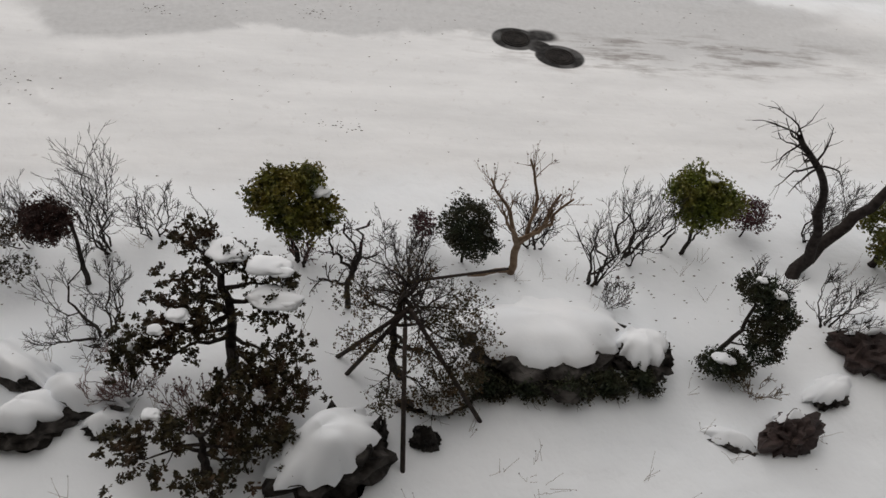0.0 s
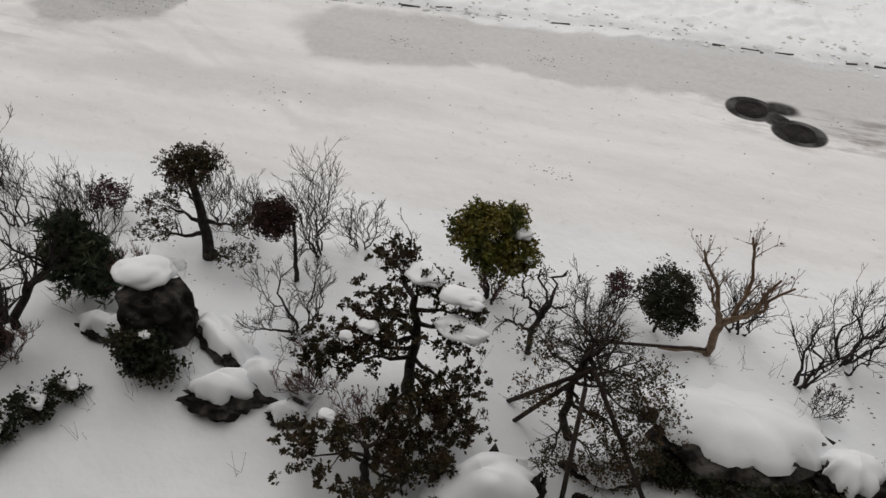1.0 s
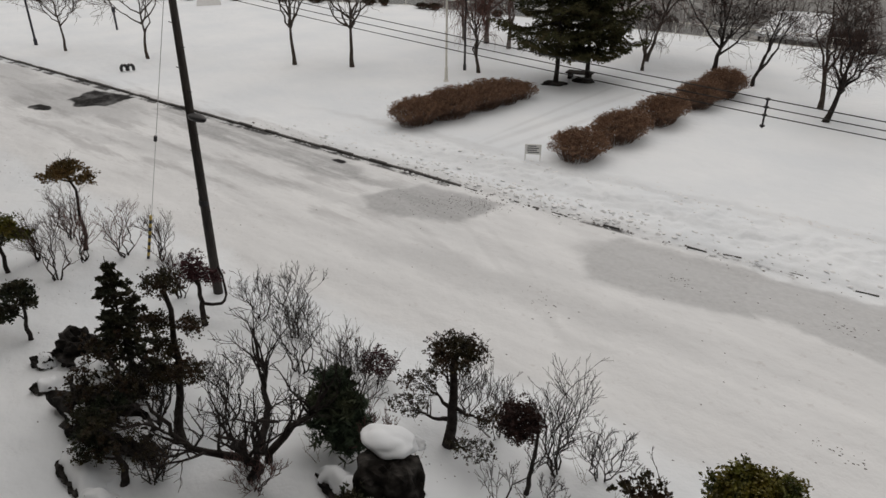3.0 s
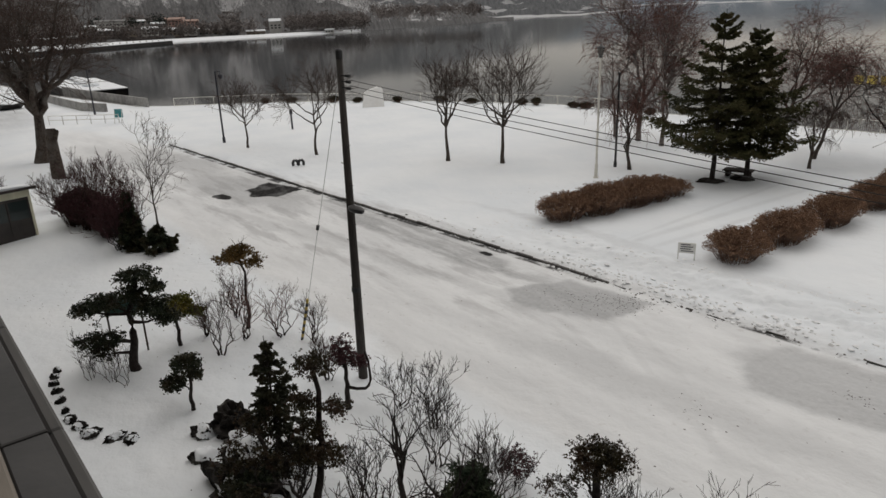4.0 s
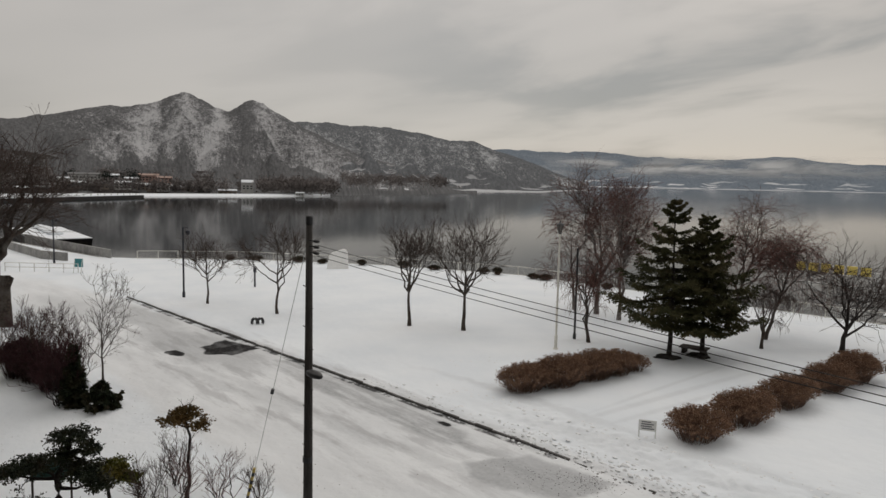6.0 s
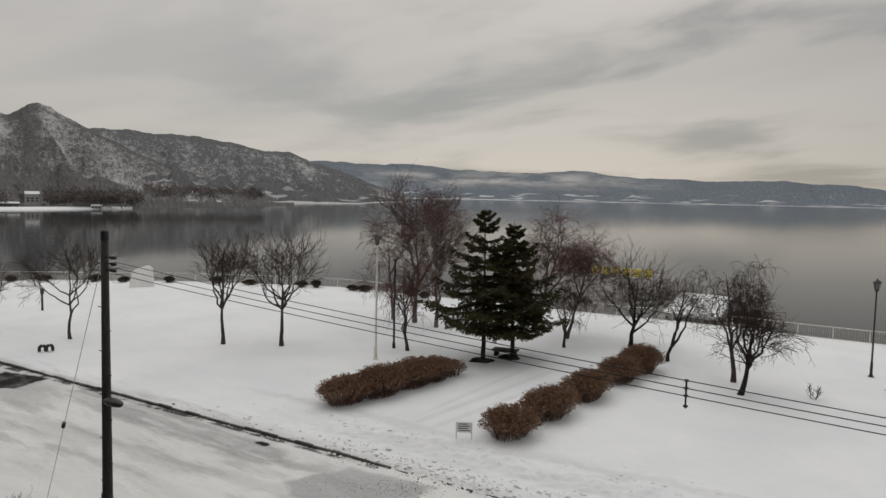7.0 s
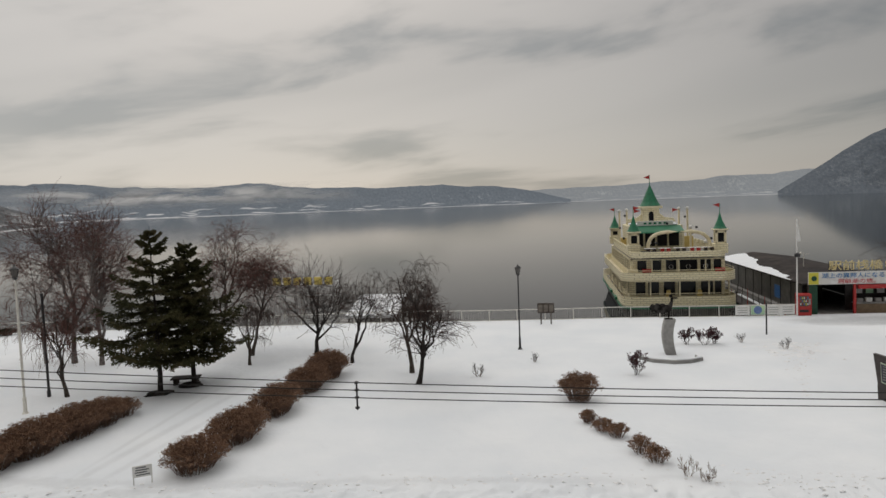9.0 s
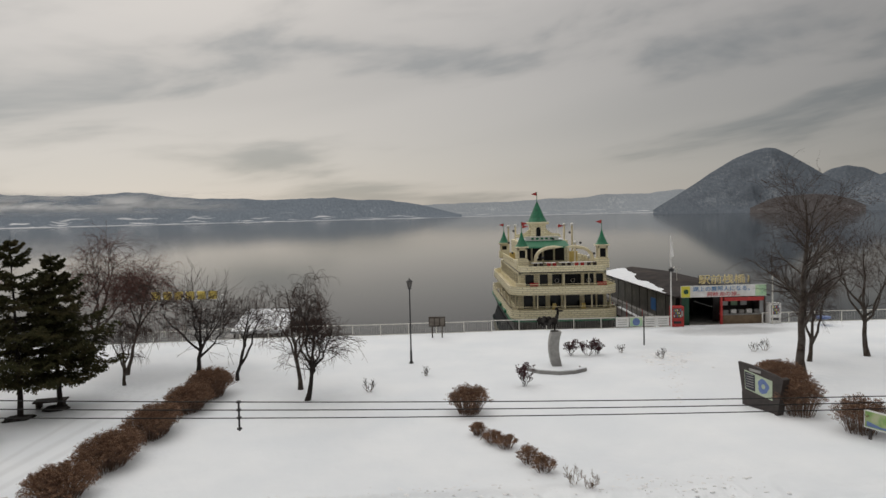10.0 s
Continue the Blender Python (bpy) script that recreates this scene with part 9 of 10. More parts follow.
def build_ferry():
    f = thing("ferry", "cream castle-styled sightseeing ferry with green spires", "ferry", (11.65, 66.0, WATER), 0)
    o1 = ship_outline(10.3, 0, 31)
    k = Kit()
    loft(k, [[(x * 0.80, y * 0.96 + 0.9, -0.7) for x, y in o1], [(x * 0.90, y * 0.98 + 0.4, 0.15) for x, y in o1], [(x * 0.94, y * 0.99 + 0.2, 0.75) for x, y in o1]])
    k.part("hull", M_HULL_DARK, f, "dark lower hull")
    # this strip is coloured dark for the black shade under the bulwark
    k = Kit()
    loft(k, [[(x * 0.94, y * 0.99 + 0.2, 0.75) for x, y in o1], [(x * 0.985, y, 1.5) for x, y in o1]])
    k.part("upper_hull", M_HULL_DARK, f)
    k = Kit()
    loft(k, [[(x * 1.02, y * 1.01 - 0.15, 1.5) for x, y in o1], [(x * 1.02, y * 1.01 - 0.15, 1.64) for x, y in o1]])
    k.part("rubbing_strake", M_ROOFGREEN, f, "green rubbing strake")
    k = Kit()
    loft(k, [[(x, y, 1.64) for x, y in o1], [(x, y, 1.74) for x, y in o1]])
    k.part("lower_deck", M_DECK, f)
    band(Kit(), o1, 1.70, 2.62).part("lower_bulwark", M_CREAM, f)
    o2 = ship_outline(10.4, 0.0, 27, 2.0, 6)
    o3 = ship_outline(8.5, 0.4, 24, 1.2, 5)
    k = Kit()
    loft(k, [[(x, y, 4.02) for x, y in o2], [(x, y, 4.12) for x, y in o2]])
    k.part("middle_deck", M_CREAM_PLAIN, f)
    band(Kit(), o2, 4.08, 4.84).part("middle_bulwark", M_CREAM, f)
    k = Kit()
    loft(k, [[(x, y, 6.10) for x, y in o3], [(x, y, 6.2) for x, y in o3]])
    k.part("upper_deck", M_DECK, f)
    band(Kit(), o3, 6.12, 6.75).part("upper_bulwark", M_CREAM, f)
    # battlements on the upper bulwark
    for i in range(9):
        for sx in (-1, 1):
            Kit().box((sx * 4.18, 4.5 + i * 1.7, 6.9), (0.22, 0.8, 0.34), 0, 0.02).part("merlon", M_CREAM, f)
    # cabins with their window walls
    for z0, z1, w, y0, wz, cols, name in ((1.74, 4.02, 8.7, 2.0, (2.5, 3.82), ((-3.3, 0.9), (-2.1, 1.0), (-0.65, 1.05), (0.95, 1.6), (2.75, 1.1), (3.75, 0.6)), "lower_cabin"), (4.12, 6.10, 8.5, 1.5, (4.80, 5.88), ((-3.2, 0.85), (-1.9, 0.95), (-0.55, 0.95), (1.0, 1.6), (2.55, 0.95), (3.6, 0.7)), "middle_cabin")):
        cab = Kit()
        xs = [-w / 2] + [e for c, ww in cols for e in (c - ww / 2, c + ww / 2)] + [w / 2]
        for a, b in zip(xs[0::2], xs[1::2]):
            cab.box(((a + b) / 2, y0 + 0.1, (z0 + z1) / 2), (max(b - a, 0.05), 0.2, z1 - z0), 0, 0.006)
        for c, ww in cols:
            cab.box((c, y0 + 0.1, (z0 + wz[0]) / 2), (ww, 0.2, wz[0] - z0), 0, 0.006)
            cab.box((c, y0 + 0.1, (z1 + wz[1]) / 2), (ww, 0.2, z1 - wz[1]), 0, 0.006)
        for sx in (-1, 1):
            cab.box((sx * (w / 2 - 0.1), (y0 + 22) / 2, z0 + (wz[0] - z0) / 2), (0.2, 22 - y0, wz[0] - z0), 0, 0.006)
            cab.box((sx * (w / 2 - 0.1), (y0 + 22) / 2, (z1 + wz[1]) / 2), (0.2, 22 - y0, z1 - wz[1]), 0, 0.006)
            for i in range(12):
                cab.box((sx * (w / 2 - 0.1), y0 + 0.3 + i * 1.77, (wz[0] + wz[1]) / 2), (0.18, 0.35, wz[1] - wz[0]), 0, 0.006)
        cab.box((0, 22, (z0 + z1) / 2), (w, 0.2, z1 - z0), 0, 0.006)
        cab.part(name, M_CREAM, f)
        for c, ww in cols:
            Kit().box((c, y0 + 0.13, (wz[0] + wz[1]) / 2), (ww, 0.03, wz[1] - wz[0]), 0, 0.004).part("stern_window", M_DARKGLASS, f, "dark stern window")
        for sx in (-1, 1):
            for i in range(11):
                Kit().box((sx * (w / 2 - 0.13), y0 + 1.2 + i * 1.77, (wz[0] + wz[1]) / 2), (0.03, 1.42, wz[1] - wz[0]), 0, 0.004).part("side_window", M_DARKGLASS, f, "dark side window")
    # round emblems on the middle windows
    for x in (-0.55, 1.0, 2.55):
        e = Kit()
        vt, ft = tubes([(np.array([[(x + 0.19 * math.cos(a), 1.56, 5.24 + 0.19 * math.sin(a)) for a in np.linspace(0, 2 * math.pi, 17)]]), np.full((1, 17), 0.02), 5)])
        put("emblem", mesh_from("emblem", vt, ft), M_WHITE, f, "pale round emblem")
    # posts under the decks
    for x, y in [(-4.6, 1.6), (-2.6, 0.5), (0, 0.35), (2.6, 0.5), (4.6, 1.6), (-4.85, 5), (4.85, 5), (-4.85, 9), (4.85, 9), (-4.85, 13), (-4.85, 17)]:
        Kit().rod((x, y, 1.74), (x, y, 4.05), 0.07).part("deck_post", M_CREAM_PLAIN, f)
        if abs(x) < 4.7:
            Kit().rod((x * 0.92, y + 0.3, 4.1), (x * 0.92, y + 0.3, 6.12), 0.06).part("deck_post", M_CREAM_PLAIN, f)
    # green balcony trims on the port side
    for y in (6.5, 12.0):
        Kit().box((-5.2, y, 1.75), (0.35, 1.6, 0.3), 0, 0.03).part("fender", M_ROOFGREEN, f, "green side fender")
    # spires
    def spire(x, y, z0, s, hb, hc, fl, flag_side=-1):
        Kit().box((x, y, z0 + 0.45), (s * 1.25, s * 1.25, 0.9), 0, 0.04).part("turret_base", M_CREAM, f)
        b = Kit()
        for sx in (-1, 1):
            for sy in (-1, 1):
                b.box((x + sx * s * 0.4, y + sy * s * 0.4, z0 + (0.9 + hb) / 2), (s * 0.2, s * 0.2, hb - 0.9), 0, 0.02)
        b.box((x, y, z0 + 0.98), (s, s, 0.12), 0, 0.02).box((x, y, z0 + hb - 0.15), (s, s, 0.3), 0, 0.02).box((x, y, z0 + hb), (s * 1.35, s * 1.35, 0.14), 0, 0.03)
        b.part("turret", M_CREAM_PLAIN, f)
        Kit().box((x, y, z0 + (hb + 0.9) / 2), (s * 0.7, s * 0.7, hb - 1.0), 0, 0.01).part("turret_glass", M_DARKGLASS, f)
        Kit().lathe([(s * 0.68, z0 + hb + 0.07), (s * 0.52, z0 + hb + 0.3), (s * 0.25, z0 + hb + hc * 0.55), (0.03, z0 + hb + hc), (0.02, z0 + hb + hc + fl)], (x, y, 0), 12).part("spire_roof", M_ROOFGREEN, f, "green pointed roof")
        zf = z0 + hb + hc + fl
        Kit().slab([(x, zf), (x, zf - 0.38), (x + flag_side * 0.62, zf - 0.16)], "y", y - 0.012, y + 0.012).part("pennant", M_RED, f, "small red pennant")
    spire(3.95, 2.0, 6.4, 0.95, 2.2, 1.55, 0.9)
    spire(-3.75, 3.0, 6.4, 0.95, 2.1, 1.6, 0.9, 1)
    spire(-4.0, 20.0, 6.4, 0.95, 1.8, 1.55, 0.9, -1)
    # central tower over the wheelhouse
    Kit().box((-0.95, 12, 9.05), (2.3, 2.3, 0.25), 0, 0.03).part("tower_foot", M_CREAM_PLAIN, f)
    Kit().box((-0.95, 12, 9.88), (1.7, 1.7, 1.41), 0, 0.02).part("tower", M_CREAM, f)
    Kit().box((-0.95, 12, 10.72), (2.3, 2.3, 0.27), 0, 0.04).part("tower_cornice", M_CREAM_PLAIN, f)
    # thin dark slab on the solid tower, for the arch recess's shade
    arch = [(-1.2, 9.2), (-0.7, 9.2)] + [(-0.95 + 0.25 * math.cos(q), 10.0 + 0.3 * math.sin(q)) for q in np.linspace(0, math.pi, 9)]
    Kit().slab(arch, "y", 11.13, 11.16).part("tower_opening_shade", M_DARKGLASS, f, "dark slab in place of the shaded arch opening")
    for sx in (-1, 1):
        Kit().slab([(-0.95 + sx * 0.9, 9.15), (-0.95 + sx * 2.6, 9.15), (-0.95 + sx * 2.4, 9.5), (-0.95 + sx * 1.5, 9.62), (-0.95 + sx * 0.9, 10.05)], "y", 11.6, 11.9).part("tower_buttress", M_CREAM, f)
    Kit().lathe([(1.15, 10.85), (0.85, 11.3), (0.42, 12.3), (0.04, 13.15), (0.025, 14.2)], (-0.95, 12, 0), 14).part("tower_roof", M_ROOFGREEN, f, "tall green spire")
    Kit().slab([(-0.95, 14.2), (-0.95, 13.75), (-1.6, 13.95)], "y", 11.99, 12.01).part("pennant", M_RED, f, "small red pennant")
    for x in (-2.9, 1.0):
        Kit().rod((x, 10, 9.6), (x, 10, 10.6), 0.03).part("mast", M_PALE_METAL, f)
        Kit().slab([(x, 10.6), (x, 10.2), (x + 0.7, 10.4)], "y", 9.99, 10.01).part("pennant", M_RED, f, "small red pennant")
    # wheelhouse, canopy and name board
    Kit().box((-0.8, 12.5, 7.5), (5.4, 7, 2.7), 0, 0.05).part("wheelhouse", M_CREAM, f)
    for x in (-2.6, -1.4, -0.2, 1.0):
        Kit().box((x, 8.985, 7.4), (1.0, 0.03, 1.4), 0, 0.005).part("wheelhouse_window", M_DARKGLASS, f)
    Kit().slab([(8.95, 8.85), (6.4, 8.35), (6.3, 8.2), (8.95, 8.6)], "x", -3.0, 1.6).part("canopy", M_ROOFGREEN, f, "green sloping canopy")
    for x in (-2.9, 1.5):
        Kit().rod((x, 6.4, 6.2), (x, 6.4, 8.3), 0.06).part("canopy_post", M_CREAM_PLAIN, f)
    Kit().box((-0.9, 8.9, 9.1), (3.6, 0.12, 0.5), 0, 0.03).part("name_board", M_WHITE, f, "pale name board")
    for i in range(5):
        Kit().box((-1.9 + i * 0.5, 8.83, 9.1), (0.28, 0.02, 0.2), 0, 0.003).part("name_mark", M_ROOFGREEN, f)
    Kit().box((-0.9, 11, 8.95), (4.6, 4.2, 0.12), 0, 0.04).part("roof_snow", M_SNOW, f, "snow on the roof")
    # columns with globe lamps
    for x, y, z0, z1 in [(-4.0, 14, 6.6, 10.2), (-3.2, 14, 6.6, 10.3), (2.4, 14, 6.6, 10.3), (3.3, 14, 6.6, 10.3), (1.9, 5, 6.3, 8.6), (-2.1, 4.5, 6.3, 7.2), (3.1, 4.0, 6.3, 7.2)]:
        Kit().rod((x, y, z0), (x, y, z1), 0.11 if z1 > 8 else 0.07, 0.10 if z1 > 8 else 0.05, 10).part("lamp_column", M_CREAM_PLAIN if y > 10 else M_CREAM_PLAIN, f)
        g = Kit()
        g.add(*blob(None, (x, y, z1 + 0.16), (0.19, 0.19, 0.19), 2, 0.0, -2, 1))
        g.part("globe", M_WHITE, f, "white globe lamp", True)
    # black spotlights
    for x, y, z in [(-4.1, 13, 8.6), (-4.0, 10, 7.6), (-3.0, 8.5, 9.1), (0.2, 8.5, 9.1), (2.2, 6, 8.2), (4.0, 6, 7.6), (3.2, 9, 8.6), (-1.6, 3.6, 7.4), (3.3, 3.4, 7.4), (2.9, 13.5, 9.6), (-3.5, 13.5, 9.9)]:
        Kit().rod((x, y, z), (x + 0.02, y - 0.22, z - 0.05), 0.10, 0.13, 10).part("spotlight", M_BLACK, f)
    # the arch over the stern terrace
    P = np.array([[(0.42 + 2.85 * math.copysign(abs(math.cos(a)) ** 0.55, math.cos(a)), 3.0, 6.7 + 1.75 * abs(math.sin(a)) ** 0.7) for a in np.linspace(0, math.pi, 25)]])
    V, F = tubes([(P, np.full((1, 25), 0.17), 10)])
    put("arch", mesh_from("arch", V, F, True), M_CREAM_PLAIN, f, "cream arch over the terrace")
    # terrace tables and seats
    for i, x in enumerate((-2.3, -1.0, 0.4, 1.7, 2.9)):
        Kit().box((x, 2.6, 6.92), (1.1, 0.7, 0.06), 0, 0.02).box((x, 2.6, 6.55), (0.1, 0.1, 0.7), 0, 0.01).part("terrace_table", M_WHITE, f, "white terrace table with snow")
        for s in (-0.28, 0.28):
            Kit().box((x + s, 1.9, 6.5), (0.36, 0.36, 0.06), 0, 0.01).box((x + s, 1.74, 6.74), (0.36, 0.05, 0.44), 0, 0.01).part("terrace_seat", M_RED if i % 2 else M_BROWN, f)
    Kit().box((-0.3, 12, 6.9), (7.6, 0.15, 1.2), 0, 0.02).part("screen_wall", M_YELLOW, f, "yellow screen wall")
    for x in (-4.3, -3.0, 3.5):
        Kit().box((x + 0.2, 0.95, 4.95), (0.9, 0.12, 0.35), 0, 0.03).part("life_ring_box", M_RED if x > -4 else M_CREAM_PLAIN, f)
    for x in (1.9, 4.0 - 2.3 - 2.6):
        Kit().slab([(x - 0.5, 1.9), (x + 0.5, 1.9), (x + 0.25, 2.5), (x + 0.15, 3.1), (x - 0.15, 3.1), (x - 0.25, 2.5)], "y", 1.0, 1.15).part("figure_board", M_YELLOW, f, "yellow shaped board")
    # thin rails of the two stern decks
    for z, o, sc in ((2.9, o1, 0.985), (5.05, o2, 0.985)):
        P = np.array([[(x * sc, y + 0.1, z) for x, y in (o[-9:] + o[:9])]])
        V, F = tubes([(P, np.full((1, P.shape[1]), 0.025), 5)])
        put("hand_rail", mesh_from("hand_rail", V, F), M_CREAM_PLAIN, f)


build_ferry()

# ---- the pier building ----
M_ROOFDARK = surf("pier_roof", (0.030, 0.027, 0.027), (0.05, 0.045, 0.044), 1.5, (0.07, 0.06, 0.055), 0.4, rough=0.95, spec=0.1)
# cloudy sheet; its brownish mottling puts reflections into the colour
M_CLEAR = surf("cloudy_panel", (0.055, 0.053, 0.048), (0.13, 0.125, 0.112), 1.6, (0.04, 0.038, 0.036), 0.5, rough=0.35)
M_POSTER_BLUE = surf("poster_blue", (0.02, 0.10, 0.30), (0.03, 0.14, 0.36), 3, rough=0.5)
M_BAN_TEXT_B = surf("text_blue", (0.01, 0.16, 0.42), (0.015, 0.2, 0.48), 5, rough=0.5)
M_BAN_TEXT_R = surf("text_red", (0.50, 0.02, 0.03), (0.56, 0.03, 0.04), 5, rough=0.5)
M_LETTER = surf("letter_yellow", (0.62, 0.50, 0.22), (0.70, 0.58, 0.30), 5, rough=0.5)
M_LIME = surf("banner_yellow", (0.62, 0.58, 0.06), (0.68, 0.64, 0.1), 5, rough=0.5)
M_PALEGREEN = surf("banner_green", (0.35, 0.56, 0.36), (0.45, 0.64, 0.42), 1.2, (0.6, 0.7, 0.4), 0.7, rough=0.5)
M_DARKGREEN = surf("door_green", (0.005, 0.05, 0.025), (0.008, 0.07, 0.035), 4, rough=0.5)
M_COUNTER = surf("counter_wood", (0.16, 0.11, 0.065), (0.22, 0.155, 0.095), 3, rough=0.6)


def build_pier():
    p = thing("pier_building", "long low pier hall with a sign banner", "pier building", (21.5, 63.0, 0.0), 1.5)
    L, Wd = 27.0, 7.8
    Kit().box((Wd / 2, L / 2 - 0.3, -0.25), (Wd + 1.0, L + 1.4, 0.5), 0, 0.03).part("floor", M_CONC, p)
    for x in (0.4, Wd - 0.4):
        for i in range(7):
            Kit().rod((x, 2 + i * 4, -3), (x, 2 + i * 4, 0), 0.2, None, 10).part("pile", M_CONC, p)
    # roof, pitched gently to both sides
    r = Kit()
    r.slab([(-0.45, 2.55), (Wd / 2, 3.15), (Wd + 0.45, 2.55), (Wd + 0.45, 2.68), (Wd / 2, 3.3), (-0.45, 2.68)], "y", -0.1, L + 0.5)
    r.part("roof", M_ROOFDARK, p, "dark metal roof")
    # one sheet of snow along the eave, widening away from the shore, with a melted edge
    ys, q = np.linspace(2.6, L + 0.3, 40), np.linspace(0, 1, 9)
    w = np.clip(0.25 + 0.11 * (ys - 2.6) + 0.7 * fbm(ys * 0.35, ys * 0, 4, 44), 0.12, Wd / 2 + 0.3)
    X = -0.47 + w[:, None] * q
    Zr = 2.69 + (X + 0.45) / (Wd / 2 + 0.45) * 0.62
    Z = Zr + 0.10 * np.sqrt(np.clip(1 - np.abs(2 * q - 1) ** 3, 0, 1))[None] * (0.7 + 0.5 * fbm(X * 1.5, ys[:, None] * 1.5, 3, 6)) - 0.004
    Y = np.repeat(ys[:, None], 9, 1)
    i, j = np.meshgrid(np.arange(39), np.arange(8), indexing="ij")
    o = (i * 9 + j).ravel()
    k = Kit()
    k.add(np.stack([X, Y, Z], -1).reshape(-1, 3), np.stack([o, o + 1, o + 10, o + 9], 1))
    k.part("roof_snow", M_SNOW, p, "snow lying along one eave")
    # side walls of cloudy panels
    for i in range(9):
        y = 2.4 + i * 2.7
        Kit().box((0, y, 1.28), (0.05, 2.55, 2.5), 0, 0.006).part("side_panel", M_CLEAR, p, "cloudy side panel")
        Kit().box((0, y - 1.35, 1.3), (0.12, 0.12, 2.6), 0, 0.01).part("wall_post", M_BLACK, p)
        Kit().box((Wd, y, 1.28), (0.05, 2.68, 2.5), 0, 0.006).part("side_panel", M_CLEAR, p)
    Kit().box((-0.05, 7.2, 1.1), (0.03, 1.5, 1.2), 0, 0.004).part("poster", M_POSTER_BLUE, p, "blue poster")
    Kit().box((Wd / 2, L, 1.3), (Wd, 0.12, 2.6)).part("back_wall", M_ROOFDARK, p)
    # front: banner, posts, door panel and kiosk
    Kit().box((Wd / 2, -0.18, 3.12), (Wd, 0.1, 1.05), 0, 0.01).part("banner", M_WHITE, p, "white sign banner")
    Kit().box((0.42, -0.24, 3.12), (0.8, 0.03, 1.0), 0, 0.003).part("banner_end", M_LIME, p)
    Kit().lathe([(0.0, -0.02), (0.22, -0.02), (0.22, 0.02), (0.0, 0.02)], (0, 0, 0), 16).part("banner_badge", M_DARKGREEN, p).matrix_basis = pose(0.45, -0.26, 3.12, 90)
    Kit().box((Wd - 0.5, -0.24, 3.12), (1.0, 0.03, 1.0), 0, 0.003).part("banner_end", M_PALEGREEN, p)
    letters("banner_text", "湖上の異邦人になる。", 0.46, M_BAN_TEXT_B, p, (3.85, -0.25, 3.17), depth=0.008, width=5.2)
    letters("banner_text", "洞爺湖の旅。", 0.42, M_BAN_TEXT_R, p, (4.0, -0.25, 2.70), depth=0.008, width=3.0)
    letters("roof_letters", "駅前桟橋1", 0.86, M_LETTER, p, (4.1, -0.05, 3.86), depth=0.05, width=4.6)
    fr = Kit()
    for z in (3.74,):
        fr.box((4.1, 0.02, z), (4.9, 0.04, 0.04), 0, 0.004)
    for i in range(6):
        fr.box((1.75 + i * 0.94, 0.06, 3.95), (0.04, 0.04, 0.95), 0, 0.004)
    fr.part("letter_frame", M_BLACK, p)
    Kit().box((0.45, 0.0, 1.3), (0.7, 0.12, 2.6), 0, 0.01).part("door_panel", M_DARKGREEN, p, "dark green door panel")
    for x, w, m in ((3.75, 0.2, M_RED), (7.72, 0.14, M_BROWN), (0.05, 0.12, M_BROWN)):
        Kit().box((x, -0.05, 1.3), (w, w, 2.6), 0, 0.01).part("front_post", m, p)
    Kit().box((5.75, -0.22, 2.36), (3.6, 0.2, 0.34), 0, 0.01).part("awning", M_RED, p, "red awning strip")
    Kit().box((5.8, 0.5, 0.42), (3.6, 0.7, 0.84), 0, 0.02).part("counter", M_COUNTER, p, "wooden kiosk counter")
    Kit().box((5.8, 0.48, 0.9), (3.8, 0.85, 0.09), 0, 0.02).part("counter_top", M_CONC, p)
    Kit().box((5.8, 2.2, 1.3), (3.8, 0.1, 2.6)).part("kiosk_back", M_BROWN, p)
    for i in range(5):
        Kit().box((4.4 + i * 0.72, 0.55, 1.1 + 0.04 * (i % 2)), (0.5, 0.3, 0.36), 0, 0.02).part("display_box", M_WHITE if i % 2 else M_CONC, p)
    for i in range(3):
        Kit().box((4.9 + i * 0.9, 1.9, 1.7), (0.6, 0.05, 0.4), 0, 0.01).part("price_board", M_PALEGREEN if i == 1 else M_WHITE, p)
    Kit().box((2.1, 6.5, 1.3), (3.2, 0.1, 2.6)).part("inner_wall", M_BROWN, p)
    # roof fittings
    a = Kit()
    a.rod((3.0, 9, 3.2), (3.0, 9, 4.6), 0.03).rod((2.5, 9, 4.4), (3.5, 9, 4.45), 0.02).rod((2.4, 9, 4.3), (2.8, 9, 4.6), 0.08, 0.08, 8)
    a.part("antenna", M_PALE_METAL, p)
    Kit().rod((4.4, 6, 3.2), (4.4, 6, 3.9), 0.03).rod((4.0, 6, 3.9), (5.4, 6, 3.85), 0.03).part("roof_bracket", M_BLACK, p)


build_pier()


def vending(label, at, body, turn=0.0):
    v = thing("vending_machine", label, "vending machine", (at[0], at[1], gz(*at) - 0.02), turn)
    Kit().box((0, 0, 0.93), (1.1, 0.75, 1.83), 0, 0.03).part("body", body, v)
    Kit().box((-0.05, -0.385, 1.25), (0.72, 0.03, 0.85), 0, 0.01).part("display", M_CLEAR, v, "pale display window")
    for j in range(3):
        for i in range(5):
            Kit().rod((-0.33 + i * 0.14, -0.405, 0.92 + j * 0.26), (-0.33 + i * 0.14, -0.405, 1.08 + j * 0.26), 0.035, None, 8).part("drink_can", (M_WHITE, M_RED, M_MAPBLUE, M_LIME)[(i + j) % 4], v)
    Kit().box((0.38, -0.385, 1.2), (0.16, 0.03, 0.5), 0, 0.01).part("coin_panel", M_CONC, v)
    Kit().box((-0.05, -0.385, 0.42), (0.7, 0.03, 0.22), 0, 0.01).part("delivery_slot", M_BLACK, v)
    return v


